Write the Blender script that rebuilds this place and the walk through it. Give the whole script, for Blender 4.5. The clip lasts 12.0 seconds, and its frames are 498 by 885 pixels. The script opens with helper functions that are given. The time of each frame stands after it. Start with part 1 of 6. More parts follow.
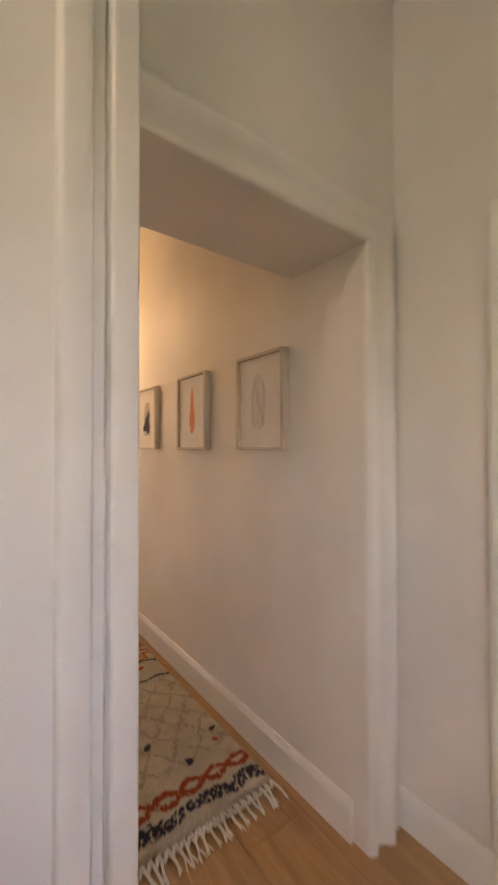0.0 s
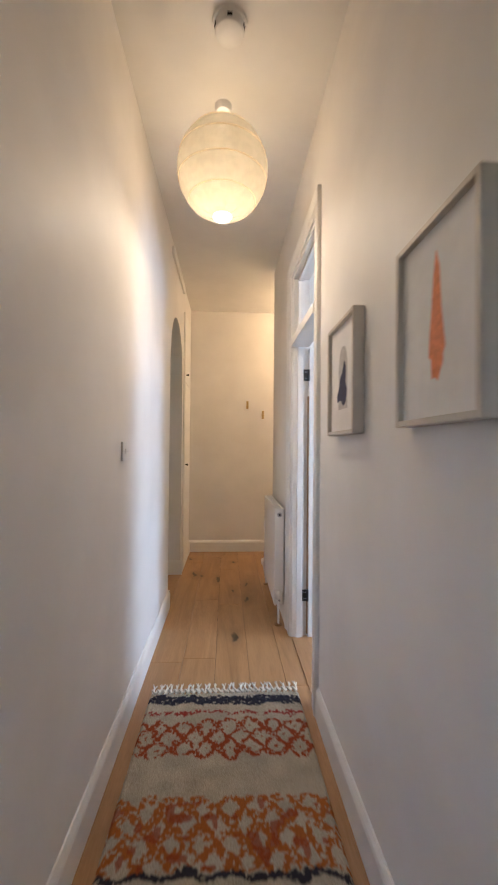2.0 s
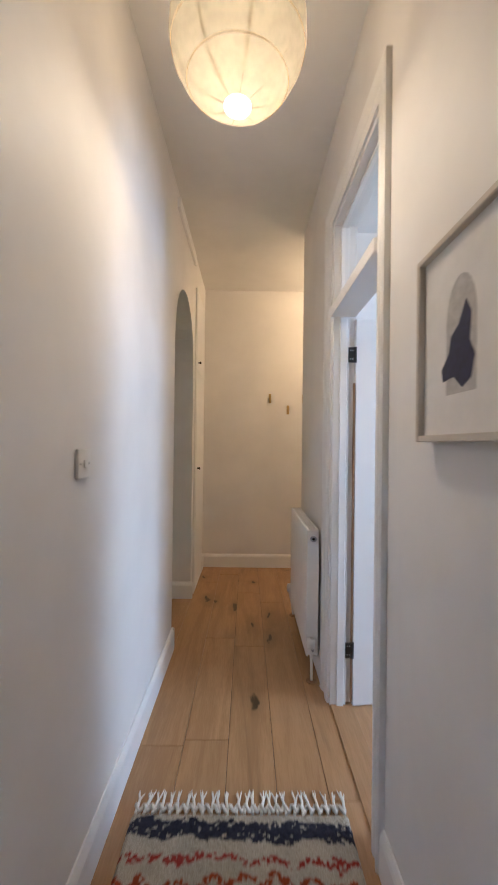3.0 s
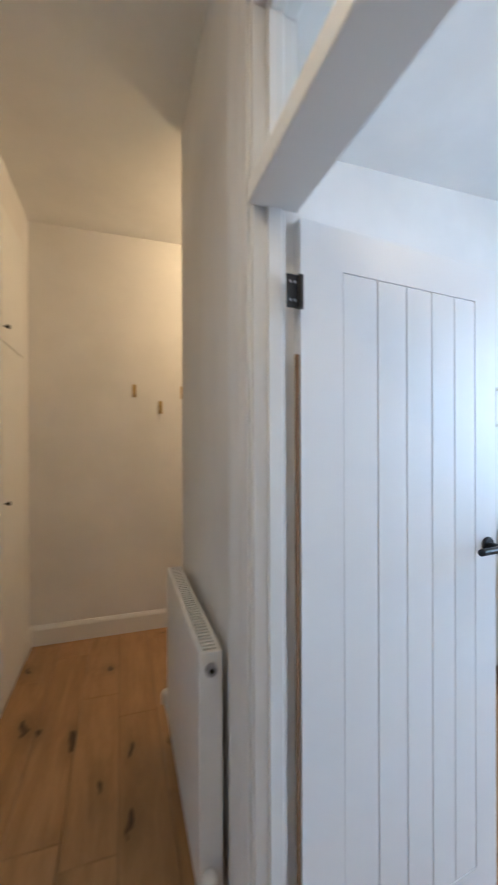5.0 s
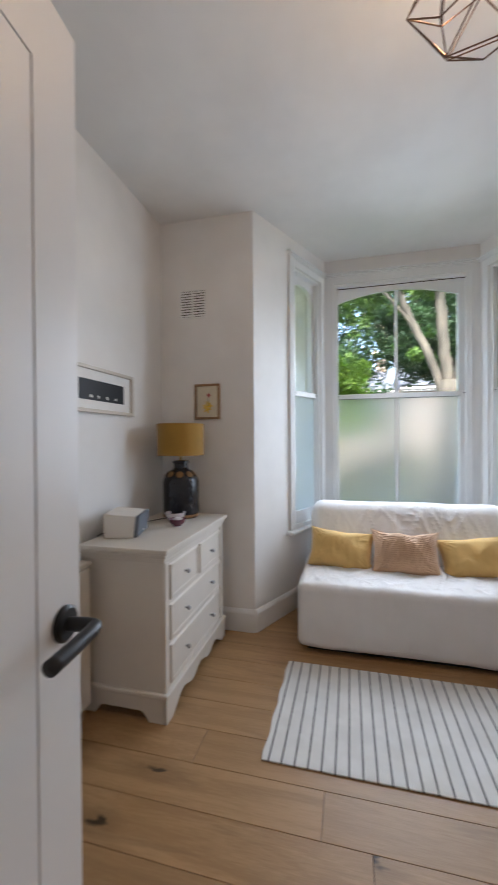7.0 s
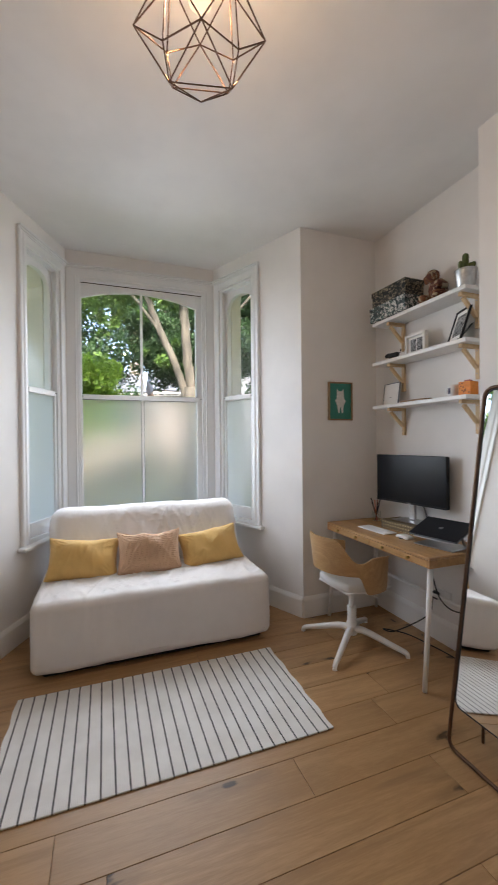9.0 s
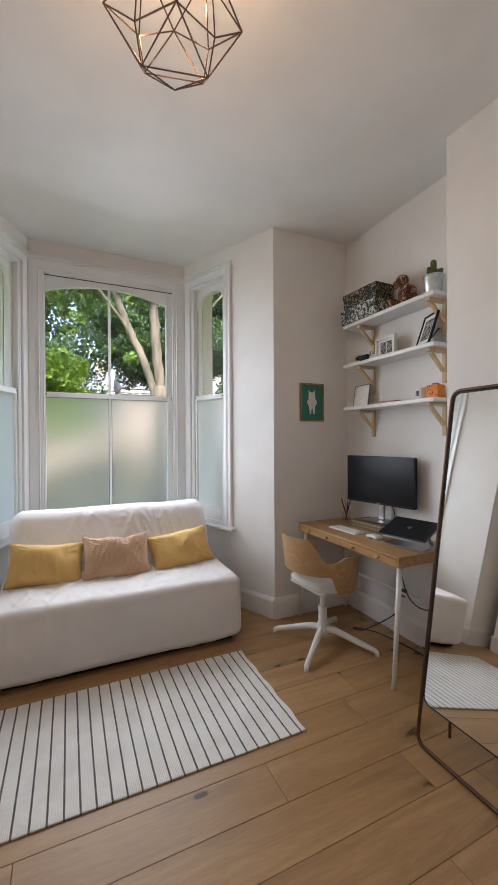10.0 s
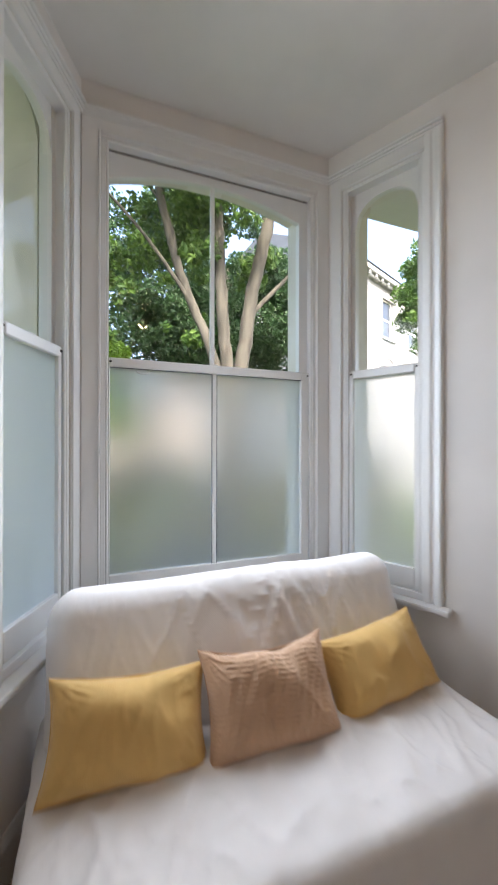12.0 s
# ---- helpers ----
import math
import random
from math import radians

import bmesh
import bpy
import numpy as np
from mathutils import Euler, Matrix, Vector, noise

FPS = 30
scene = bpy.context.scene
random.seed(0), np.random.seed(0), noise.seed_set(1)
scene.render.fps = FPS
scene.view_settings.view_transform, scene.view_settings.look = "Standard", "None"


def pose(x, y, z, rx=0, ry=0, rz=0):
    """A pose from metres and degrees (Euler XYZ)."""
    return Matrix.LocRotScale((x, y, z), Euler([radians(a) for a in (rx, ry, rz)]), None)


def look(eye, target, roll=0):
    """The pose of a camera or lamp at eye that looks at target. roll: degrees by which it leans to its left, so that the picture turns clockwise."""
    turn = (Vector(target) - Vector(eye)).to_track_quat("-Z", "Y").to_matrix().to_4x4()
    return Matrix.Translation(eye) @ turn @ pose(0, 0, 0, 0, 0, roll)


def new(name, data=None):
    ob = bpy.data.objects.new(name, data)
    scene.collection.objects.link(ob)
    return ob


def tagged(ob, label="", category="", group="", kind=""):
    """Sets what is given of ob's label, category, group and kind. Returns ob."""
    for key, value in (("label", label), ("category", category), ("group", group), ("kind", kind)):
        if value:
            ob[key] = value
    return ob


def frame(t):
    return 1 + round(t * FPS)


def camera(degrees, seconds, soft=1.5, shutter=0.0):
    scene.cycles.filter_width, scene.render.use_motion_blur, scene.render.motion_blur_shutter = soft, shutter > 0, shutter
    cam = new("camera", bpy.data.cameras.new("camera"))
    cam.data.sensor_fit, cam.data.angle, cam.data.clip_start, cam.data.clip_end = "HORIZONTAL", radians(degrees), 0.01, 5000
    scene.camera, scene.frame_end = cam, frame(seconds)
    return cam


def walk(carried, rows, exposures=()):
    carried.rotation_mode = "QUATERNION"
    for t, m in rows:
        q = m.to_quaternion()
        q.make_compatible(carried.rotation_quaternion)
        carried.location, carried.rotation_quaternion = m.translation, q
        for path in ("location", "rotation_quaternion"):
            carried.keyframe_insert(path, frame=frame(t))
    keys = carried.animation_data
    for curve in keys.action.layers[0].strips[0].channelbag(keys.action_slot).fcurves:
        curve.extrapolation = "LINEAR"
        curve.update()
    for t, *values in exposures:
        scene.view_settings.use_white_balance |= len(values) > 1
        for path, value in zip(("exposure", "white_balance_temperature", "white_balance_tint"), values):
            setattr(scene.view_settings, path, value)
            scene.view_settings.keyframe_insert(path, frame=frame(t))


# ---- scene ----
# ---- camera ----
cam = camera(65.1, 12.0, 1.3, 0.5)
PATH = [
    (0, (-1.131, -0.312, 1.387), (0.074, 1.284, 1.415), -0.1),
    (0.5, (-0.812, -0.025, 1.412), (0.072, 1.769, 1.432), 0.1),
    (1, (-0.628, 0.252, 1.369), (-0.063, 2.171, 1.4), 0.3),
    (1.5, (-0.533, 0.567, 1.329), (-0.234, 2.544, 1.364), 0.3),
    (2, (-0.466, 0.906, 1.323), (-0.352, 2.902, 1.354), 0.5),
    (2.5, (-0.463, 1.233, 1.327), (-0.429, 3.233, 1.361), 0.5),
    (2.7, (-0.456, 1.38, 1.337), (-0.447, 3.38, 1.362), 0.7),
    (4.3, (-0.451, 2.33, 1.501), (-0.262, 4.322, 1.493), -0.2),
    (4.5, (-0.423, 2.46, 1.495), (-0.13, 4.438, 1.489), -0.2),
    (5, (-0.307, 2.756, 1.481), (0.319, 4.656, 1.478), -0.2),
    (5.5, (-0.154, 3.01, 1.472), (0.9, 4.71, 1.458), -0.1),
    (6, (0.03, 3.189, 1.46), (1.505, 4.539, 1.466), -0.7),
    (6.5, (0.231, 3.275, 1.441), (2.011, 4.187, 1.431), -0.4),
    (7, (0.33, 3.302, 1.414), (2.266, 3.802, 1.401), -0.4),
    (7.5, (0.372, 3.314, 1.393), (2.37, 3.41, 1.389), -0.3),
    (7.7, (0.382, 3.306, 1.388), (2.381, 3.255, 1.385), -0.3),
    (9.3, (0.358, 3.22, 1.415), (2.2, 2.439, 1.4), -0.5),
    (9.5, (0.362, 3.229, 1.414), (2.186, 2.409, 1.399), -0.4),
    (10, (0.397, 3.227, 1.416), (2.213, 2.388, 1.403), -0.3),
    (10.5, (0.608, 3.226, 1.435), (2.454, 2.457, 1.423), -0.3),
    (11, (1.022, 3.272, 1.445), (2.903, 2.592, 1.434), -0.2),
    (11.5, (1.554, 3.372, 1.453), (3.446, 2.722, 1.443), -0.1),
    (12, (2.162, 3.484, 1.429), (4.015, 2.731, 1.433), 0.1),
]
EXPOSURES = [(0.0, 4.75, 8200, 24), (0.5, 4.85, 8700, 27), (1.0, 4.76, 6700, 15), (1.5, 4.7, 5700, 12), (2.5, 4.46, 5000, 11), (4.5, 4.14, 5020, 7), (5.5, 3.95, 4860, 5),
             (6.0, 3.62, 5750, 10), (6.5, 3.28, 6050, 13), (7.5, 2.9, 6500, 15), (9.5, 2.93, 6800, 17), (11.0, 2.92, 6850, 17), (12.0, 2.7, 6750, 17)]
walk(cam, [(t, look(eye, target, roll)) for t, eye, target, roll in PATH], EXPOSURES)

# ---- sky, sun and lamps ----
world = bpy.data.worlds.new("sky")
scene.world = world
world.use_nodes = True
wn = world.node_tree
sky = wn.nodes.new("ShaderNodeTexSky")
sky.sky_type, sky.sun_disc = "NISHITA", False
sky.sun_elevation, sky.sun_rotation = radians(48), radians(250)
sky.air_density, sky.dust_density, sky.ozone_density = 1.0, 3.0, 1.0
wn.links.new(sky.outputs[0], wn.nodes["Background"].inputs[0])
wn.nodes["Background"].inputs[1].default_value = 0.15

sun_data = bpy.data.lights.new("sun", "SUN")
sun_data.energy, sun_data.angle, sun_data.color = 1.9, radians(12.0), (1.0, 0.95, 0.86)
sun = new("sun", sun_data)
sun.matrix_world = look((-12, 5, 16), (6, 0, 0))


def bulb_light(name, place, power, color, size):
    data = bpy.data.lights.new(name, "POINT")
    data.energy, data.color, data.shadow_soft_size = power, color, size
    ob = new(name, data)
    ob.location = place
    return ob


def sky_lamp(name, ends, s0, s1, z0, z1, power, rows=3, dip=0.25):
    """The sky's light in a window's opening, falling inwards and a little down, in stacked strips."""
    u = (Vector(ends[1]) - Vector(ends[0])).normalized()
    c = Vector(ends[0]) + u * (s0 + s1) / 2 - Vector((u.y, -u.x)) * 0.1
    for i in range(rows):
        data = bpy.data.lights.new(name, "AREA")
        data.shape, data.size, data.size_y = "RECTANGLE", s1 - s0 - 0.06, (z1 - z0) / rows - 0.03
        data.energy, data.color, data.spread = power / rows, (0.77, 0.885, 1.0), radians(140)
        ob = new(name, data)
        z = z0 + (z1 - z0) * (i + 0.5) / rows
        ob.matrix_world = look((c.x, c.y, z), (c.x - u.y, c.y + u.x, z - dip))


sky_lamp("window_light", ((4.095, 2.199), (4.095, 3.527)), 0.085, 1.243, 1.0, 2.55, 2.4)
sky_lamp("window_light", ((3.11, 1.756), (4.095, 2.199)), 0.537, 0.99, 1.0, 2.55, 1.0)
sky_lamp("window_light", ((4.095, 3.527), (3.11, 3.981)), 0.09, 0.543, 1.0, 2.55, 1.0)

bulb_light("lantern_bulb", (-0.5, 2.9, 2.65), 0.5, (1.0, 0.68, 0.37), 0.05)
bulb_light("room_bulb", (1.57, 2.925, 2.79), 3.0, (1.0, 0.64, 0.33), 0.045)
bulb_light("end_lamp_bulb", (0.75, 5.42, 2.86), 1.3, (1.0, 0.625, 0.28), 0.08)
# fill light added out of view to brighten the lobby
bulb_light("lobby_fill", (-1.8, 0.02, 2.72), 0.36, (1.0, 0.9, 0.76), 0.08)

# the bulb's light that leaves the lantern by its open foot
foot_data = bpy.data.lights.new("lantern_foot_light", "AREA")
foot_data.shape, foot_data.size, foot_data.energy, foot_data.color = "DISK", 0.09, 0.26, (1.0, 0.7, 0.4)
foot_light = new("lantern_foot_light", foot_data)
foot_light.location = (-0.5, 2.9, 2.495)


# ---- materials ----
class Nodes:
    """A short way to wire a node material."""

    def __init__(self, name):
        self.material = bpy.data.materials.new(name)
        self.material.use_nodes = True
        self.tree = self.material.node_tree
        self.bsdf = self.tree.nodes["Principled BSDF"]

    def add(self, kind, **inputs):
        node = self.tree.nodes.new("ShaderNode" + kind)
        for key, value in inputs.items():
            self.put(node, key, value)
        return node

    def put(self, node, key, value):
        socket = node.inputs[int(key[1:])] if key[0] == "_" else node.inputs[key.replace("_", " ")]
        if isinstance(value, bpy.types.NodeSocket):
            self.tree.links.new(value, socket)
        elif isinstance(value, tuple) and len(value) == 3 and socket.type == "RGBA":
            socket.default_value = (*value, 1)
        else:
            socket.default_value = value

    def math(self, op, a, b=0.0, c=0.0):
        node = self.tree.nodes.new("ShaderNodeMath")
        node.operation = op
        for n, value in enumerate((a, b, c)):
            self.put(node, f"_{n}", value)
        return node.outputs[0]

    def mix(self, amount, a, b, blend="MIX"):
        node = self.tree.nodes.new("ShaderNodeMix")
        node.data_type, node.blend_type = "RGBA", blend
        self.put(node, "_0", amount)
        self.put(node, "_6", a)
        self.put(node, "_7", b)
        return node.outputs[2]

    def ramp(self, value, lo, hi):
        node = self.tree.nodes.new("ShaderNodeMapRange")
        node.interpolation_type = "SMOOTHSTEP"
        self.put(node, "_0", value)
        self.put(node, "_1", lo)
        self.put(node, "_2", hi)
        return node.outputs[0]

    def coords(self, scale=(1, 1, 1), kind="Object", shift=None):
        out = self.tree.nodes.new("ShaderNodeTexCoord").outputs[kind]
        if shift is not None:
            out = self.vec("ADD", out, shift)
        return self.vec("MULTIPLY", out, scale)

    def vec(self, op, a, b):
        node = self.tree.nodes.new("ShaderNodeVectorMath")
        node.operation = op
        self.put(node, "_0", a)
        self.put(node, "_1", b)
        return node.outputs[0]

    def noise(self, vector, scale, detail=3.0, rough=0.55, distort=0.0):
        node = self.add("TexNoise", Vector=vector, Scale=scale, Detail=detail, Roughness=rough, Distortion=distort)
        return node.outputs[0]

    def sheen(self):
        """Gloss that grows towards grazing views, alike from both sides."""
        face = self.add("LayerWeight", Blend=0.5).outputs["Facing"]
        return self.math("ADD", 0.04, self.math("MULTIPLY", self.math("POWER", face, 5.0), 0.7))

    def rand(self):
        return self.tree.nodes.new("ShaderNodeObjectInfo").outputs["Random"]

    def bump(self, height, strength, distance=0.002):
        node = self.add("Bump", Strength=strength, Distance=distance, Height=height)
        self.put(self.bsdf, "Normal", node.outputs[0])

    def finish(self, **inputs):
        for key, value in inputs.items():
            self.put(self.bsdf, key, value)
        return self.material


def painted(name, color, rough=0.55, grain=180.0, relief=0.12, blotch=0.04):
    n = Nodes(name)
    at = n.coords()
    big = n.noise(at, 1.7, 4)
    fine = n.noise(at, grain, 2)
    dark = tuple(c * (1 - blotch * 2.2) for c in color)
    tone = n.mix(n.ramp(big, 0.3, 0.7), dark, color)
    n.bump(n.math("ADD", fine, n.math("MULTIPLY", n.noise(at, 14, 3), 0.2)), relief, 0.0012)
    rough_out = n.math("ADD", rough - 0.06, n.math("MULTIPLY", n.noise(at, 5, 2), 0.06))
    return n.finish(Base_Color=tone, Roughness=rough_out)


def plain(name, color, rough=0.5, metal=0.0, grain=60.0, vary=0.12, relief=0.05):
    n = Nodes(name)
    at = n.coords()
    v = n.noise(at, grain, 4)
    tone = n.mix(n.ramp(v, 0.25, 0.75), tuple(c * (1 - vary) for c in color), tuple(min(1, c * (1 + vary)) for c in color))
    n.bump(n.noise(at, grain * 4, 2), relief, 0.001)
    return n.finish(Base_Color=tone, Roughness=n.math("ADD", rough - 0.05, n.math("MULTIPLY", v, 0.1)), Metallic=metal)


def fabric(name, color, thread=420.0, vary=0.1, relief=0.35, sheen=0.2, folds=0.0):
    n = Nodes(name)
    at = n.coords()
    sep = n.add("SeparateXYZ", _0=at)
    u = n.math("SINE", n.math("MULTIPLY", n.math("ADD", sep.outputs[0], sep.outputs[2]), thread * 2))
    v = n.math("SINE", n.math("MULTIPLY", n.math("ADD", sep.outputs[1], n.math("MULTIPLY", sep.outputs[2], 0.5)), thread * 2))
    weave = n.math("MULTIPLY", u, v)
    soft = n.noise(at, 5, 4)
    tone = n.mix(n.ramp(soft, 0.3, 0.7), tuple(c * (1 - vary) for c in color), color)
    height = n.math("ADD", n.math("MULTIPLY", weave, 0.4), n.noise(at, 160, 2))
    n.bump(height, relief, 0.0016)
    if folds:
        wave = n.noise(n.vec("MULTIPLY", at, (1.0, 1.5, 1.0)), 3.2, 4, 0.45, 1.8)
        soft_fold = n.add("Bump", Strength=0.4, Distance=0.028 * folds, Height=wave)
        fine_bump = n.bsdf.inputs["Normal"].links[0].from_node
        n.put(fine_bump, "Normal", soft_fold.outputs[0])
    return n.finish(Base_Color=tone, Roughness=0.88, Sheen_Weight=sheen)


def timber(name, light, dark, axis="Y", rough=0.45, knots=True, scale=1.0, per_object=True):
    n = Nodes(name)
    off = n.math("MULTIPLY", n.rand(), 37.0) if per_object else 0.0
    comb = n.add("CombineXYZ", X=off, Y=off, Z=off)
    stretch = {"X": (0.9, 11, 11), "Y": (11, 0.9, 11), "Z": (11, 11, 0.9)}[axis]
    stretch = tuple(s * scale for s in stretch)
    at = n.coords(stretch, shift=comb.outputs[0])
    wide = n.noise(at, 1.0, 5, 0.6, 1.2)
    fine = n.noise(n.vec("MULTIPLY", at, (5, 5, 5)), 3.0, 4, 0.65)
    grain = n.math("ADD", n.math("MULTIPLY", wide, 0.65), n.math("MULTIPLY", fine, 0.35))
    tone = n.mix(n.ramp(grain, 0.39, 0.63), dark, light)
    if per_object:
        tone = n.mix(n.math("MULTIPLY", n.ramp(n.rand(), 0.2, 1.0), 0.3), tone, tuple(c * 0.8 for c in dark))
    if knots:
        warp = n.vec("ADD", n.vec("MULTIPLY", at, (0.42, 1.9, 0.0)), n.vec("MULTIPLY", n.add("TexNoise", Vector=n.vec("MULTIPLY", at, (1.2, 6.0, 1.0)), Scale=1.0, Detail=3.0).outputs[1], (0.6, 0.6, 0.0)))
        cell = n.add("TexVoronoi", Vector=warp, Scale=1.0)
        cell.voronoi_dimensions = "2D"
        n.put(cell, "Vector", warp)
        keep = n.add("SeparateColor", _0=cell.outputs[1]).outputs[0]
        some = n.math("GREATER_THAN", keep, 0.6)
        halo = n.math("MULTIPLY", n.math("SUBTRACT", 1.0, n.ramp(cell.outputs[0], 0.05, 0.42)), some)
        core = n.math("MULTIPLY", n.math("SUBTRACT", 1.0, n.ramp(cell.outputs[0], 0.035, 0.1)), some)
        tone = n.mix(n.math("MULTIPLY", halo, 0.45), tone, tuple(c * 0.5 for c in dark))
        tone = n.mix(n.math("MULTIPLY", core, n.math("ADD", 0.55, n.math("MULTIPLY", fine, 0.9))), tone, tuple(c * 0.16 for c in dark))
        streak = n.ramp(n.noise(n.vec("MULTIPLY", at, (0.5, 0.5, 0.5)), 0.8, 3, 0.5, 2.5), 0.58, 0.74)
        tone = n.mix(n.math("MULTIPLY", streak, 0.42), tone, tuple(c * 0.5 for c in dark))
    n.bump(fine, 0.12, 0.0015)
    return n.finish(Base_Color=tone, Roughness=n.math("ADD", rough - 0.08, n.math("MULTIPLY", wide, 0.16)))


def glow(name, color, strength):
    n = Nodes(name)
    return n.finish(Base_Color=color, Emission_Color=color, Emission_Strength=strength, Roughness=0.7)


def thin_paper(name):
    """Thin paper that lets half of the light straight through and scatters the rest."""
    n = Nodes(name)
    at = n.coords()
    tone = n.mix(n.ramp(n.noise(at, 30, 4), 0.3, 0.7), (0.27, 0.25, 0.2), (0.33, 0.305, 0.245))
    n.finish(Base_Color=tone, Roughness=0.9)
    clear = n.add("BsdfTransparent", Color=(1.0, 0.96, 0.88))
    trans = n.add("BsdfTranslucent", Color=tone)
    body = n.add("MixShader", _0=0.7, _1=n.bsdf.outputs[0], _2=trans.outputs[0])
    mix = n.add("MixShader", _0=0.62, _1=clear.outputs[0], _2=body.outputs[0])
    n.tree.links.new(mix.outputs[0], n.tree.nodes["Material Output"].inputs[0])
    return n.material


def clear_glass(name):
    n = Nodes(name)
    n.tree.nodes.remove(n.bsdf)
    clear = n.add("BsdfTransparent", Color=(0.97, 0.985, 0.98))
    gloss = n.add("BsdfGlossy", Roughness=0.02)
    mix = n.add("MixShader", _0=n.sheen(), _1=clear.outputs[0], _2=gloss.outputs[0])
    n.tree.links.new(mix.outputs[0], n.tree.nodes["Material Output"].inputs[0])
    return n.material


def frosted_glass(name):
    n = Nodes(name)
    n.tree.nodes.remove(n.bsdf)
    refr = n.add("BsdfRefraction", Color=(0.83, 0.86, 0.85), Roughness=0.88, IOR=1.1)
    trans = n.add("BsdfTranslucent", Color=(0.8, 0.84, 0.84))
    gloss = n.add("BsdfGlossy", Roughness=0.35)
    body = n.add("MixShader", _0=0.3, _1=refr.outputs[0], _2=trans.outputs[0])
    mix = n.add("MixShader", _0=n.sheen(), _1=body.outputs[0], _2=gloss.outputs[0])
    n.tree.links.new(mix.outputs[0], n.tree.nodes["Material Output"].inputs[0])
    return n.material


def leafy(name, a, b):
    n = Nodes(name)
    info = n.tree.nodes.new("ShaderNodeNewGeometry")
    tone = n.mix(info.outputs["Random Per Island"], a, b)
    trans = n.add("BsdfTranslucent", Color=tone)
    n.finish(Base_Color=tone, Roughness=0.5)
    mix = n.add("MixShader", _0=0.4, _1=n.bsdf.outputs[0], _2=trans.outputs[0])
    n.tree.links.new(mix.outputs[0], n.tree.nodes["Material Output"].inputs[0])
    return n.material


def vertex_pile(name):
    n = Nodes(name)
    col = n.add("VertexColor")
    col.layer_name = "Col"
    at = n.coords()
    tone = n.mix(n.ramp(n.noise(at, 240, 3), 0.3, 0.72), n.mix(1.0, col.outputs[0], (0.62, 0.6, 0.58), "MULTIPLY"), col.outputs[0])
    n.bump(n.noise(at, 320, 3), 0.9, 0.004)
    return n.finish(Base_Color=tone, Roughness=0.95)


def striped_weave(name):
    n = Nodes(name)
    at = n.coords()
    sep = n.add("SeparateXYZ", _0=at)
    step = n.math("FRACT", n.math("DIVIDE", sep.outputs[1], 0.0575))
    wob = n.math("MULTIPLY", n.math("SUBTRACT", n.noise(at, 30, 2), 0.5), 0.05)
    line = n.math("LESS_THAN", n.math("ABSOLUTE", n.math("SUBTRACT", n.math("ADD", step, wob), 0.5)), 0.068)
    stitch = n.math("LESS_THAN", n.math("FRACT", n.math("MULTIPLY", sep.outputs[0], 95)), 0.72)
    rib = n.math("SINE", n.math("MULTIPLY", sep.outputs[1], 900))
    cream = n.mix(n.ramp(n.noise(at, 7, 4), 0.3, 0.7), (0.73, 0.715, 0.69), (0.82, 0.81, 0.79))
    tone = n.mix(n.math("MULTIPLY", line, n.math("ADD", 0.55, n.math("MULTIPLY", stitch, 0.45))), cream, (0.028, 0.028, 0.032))
    n.bump(n.math("ADD", n.math("MULTIPLY", rib, 0.5), n.noise(at, 300, 2)), 0.5, 0.002)
    return n.finish(Base_Color=tone, Roughness=0.92)


def blotches(name, tones, scale, rough=0.7):
    """A printed pattern of sharp-edged patches in three tones."""
    n = Nodes(name)
    at = n.coords()
    a = n.math("GREATER_THAN", n.noise(at, scale, 2, 0.5, 1.8), 0.5)
    b = n.math("GREATER_THAN", n.noise(n.vec("ADD", at, (3.1, 1.7, 5.3)), scale * 1.4, 2, 0.5, 2.2), 0.56)
    tone = n.mix(b, n.mix(a, tones[0], tones[1]), tones[2])
    return n.finish(Base_Color=tone, Roughness=rough)


def dotted(name, base, dot, scale):
    n = Nodes(name)
    cell = n.add("TexVoronoi", Vector=n.coords(), Scale=scale)
    cell.inputs["Randomness"].default_value = 0.15
    tone = n.mix(n.math("LESS_THAN", cell.outputs[0], 0.26), base, dot)
    return n.finish(Base_Color=tone, Roughness=0.6)


def brickwork(name, a, b, mortar, row=0.075):
    n = Nodes(name)
    tex = n.add("TexBrick", Vector=n.coords(kind="Generated", scale=(1, 1, 1)), Color1=a, Color2=b, Mortar=mortar, Scale=1.0)
    at = n.coords()
    sep = n.add("SeparateXYZ", _0=at)
    uv = n.add("CombineXYZ", X=sep.outputs[1], Y=sep.outputs[2])
    n.put(tex, "Vector", uv.outputs[0])
    for key, value in (("Mortar Size", 0.008), ("Brick Width", 0.225), ("Row Height", row)):
        tex.inputs[key].default_value = value
    tone = n.mix(n.ramp(n.noise(at, 0.8, 4), 0.3, 0.7), n.mix(1.0, tex.outputs[0], (0.72, 0.7, 0.68), "MULTIPLY"), tex.outputs[0])
    return n.finish(Base_Color=tone, Roughness=0.9)


def barky(name):
    n = Nodes(name)
    at = n.coords()
    v = n.noise(n.vec("MULTIPLY", at, (9, 9, 2.2)), 1.0, 5, 0.6)
    band = n.ramp(n.noise(n.vec("MULTIPLY", at, (2.5, 2.5, 22)), 1.0, 3), 0.6, 0.7)
    tone = n.mix(n.ramp(v, 0.3, 0.7), (0.04, 0.036, 0.027), (0.115, 0.104, 0.078))
    tone = n.mix(n.math("MULTIPLY", band, 0.75), tone, (0.07, 0.05, 0.035))
    n.bump(v, 0.6, 0.02)
    return n.finish(Base_Color=tone, Roughness=0.9)


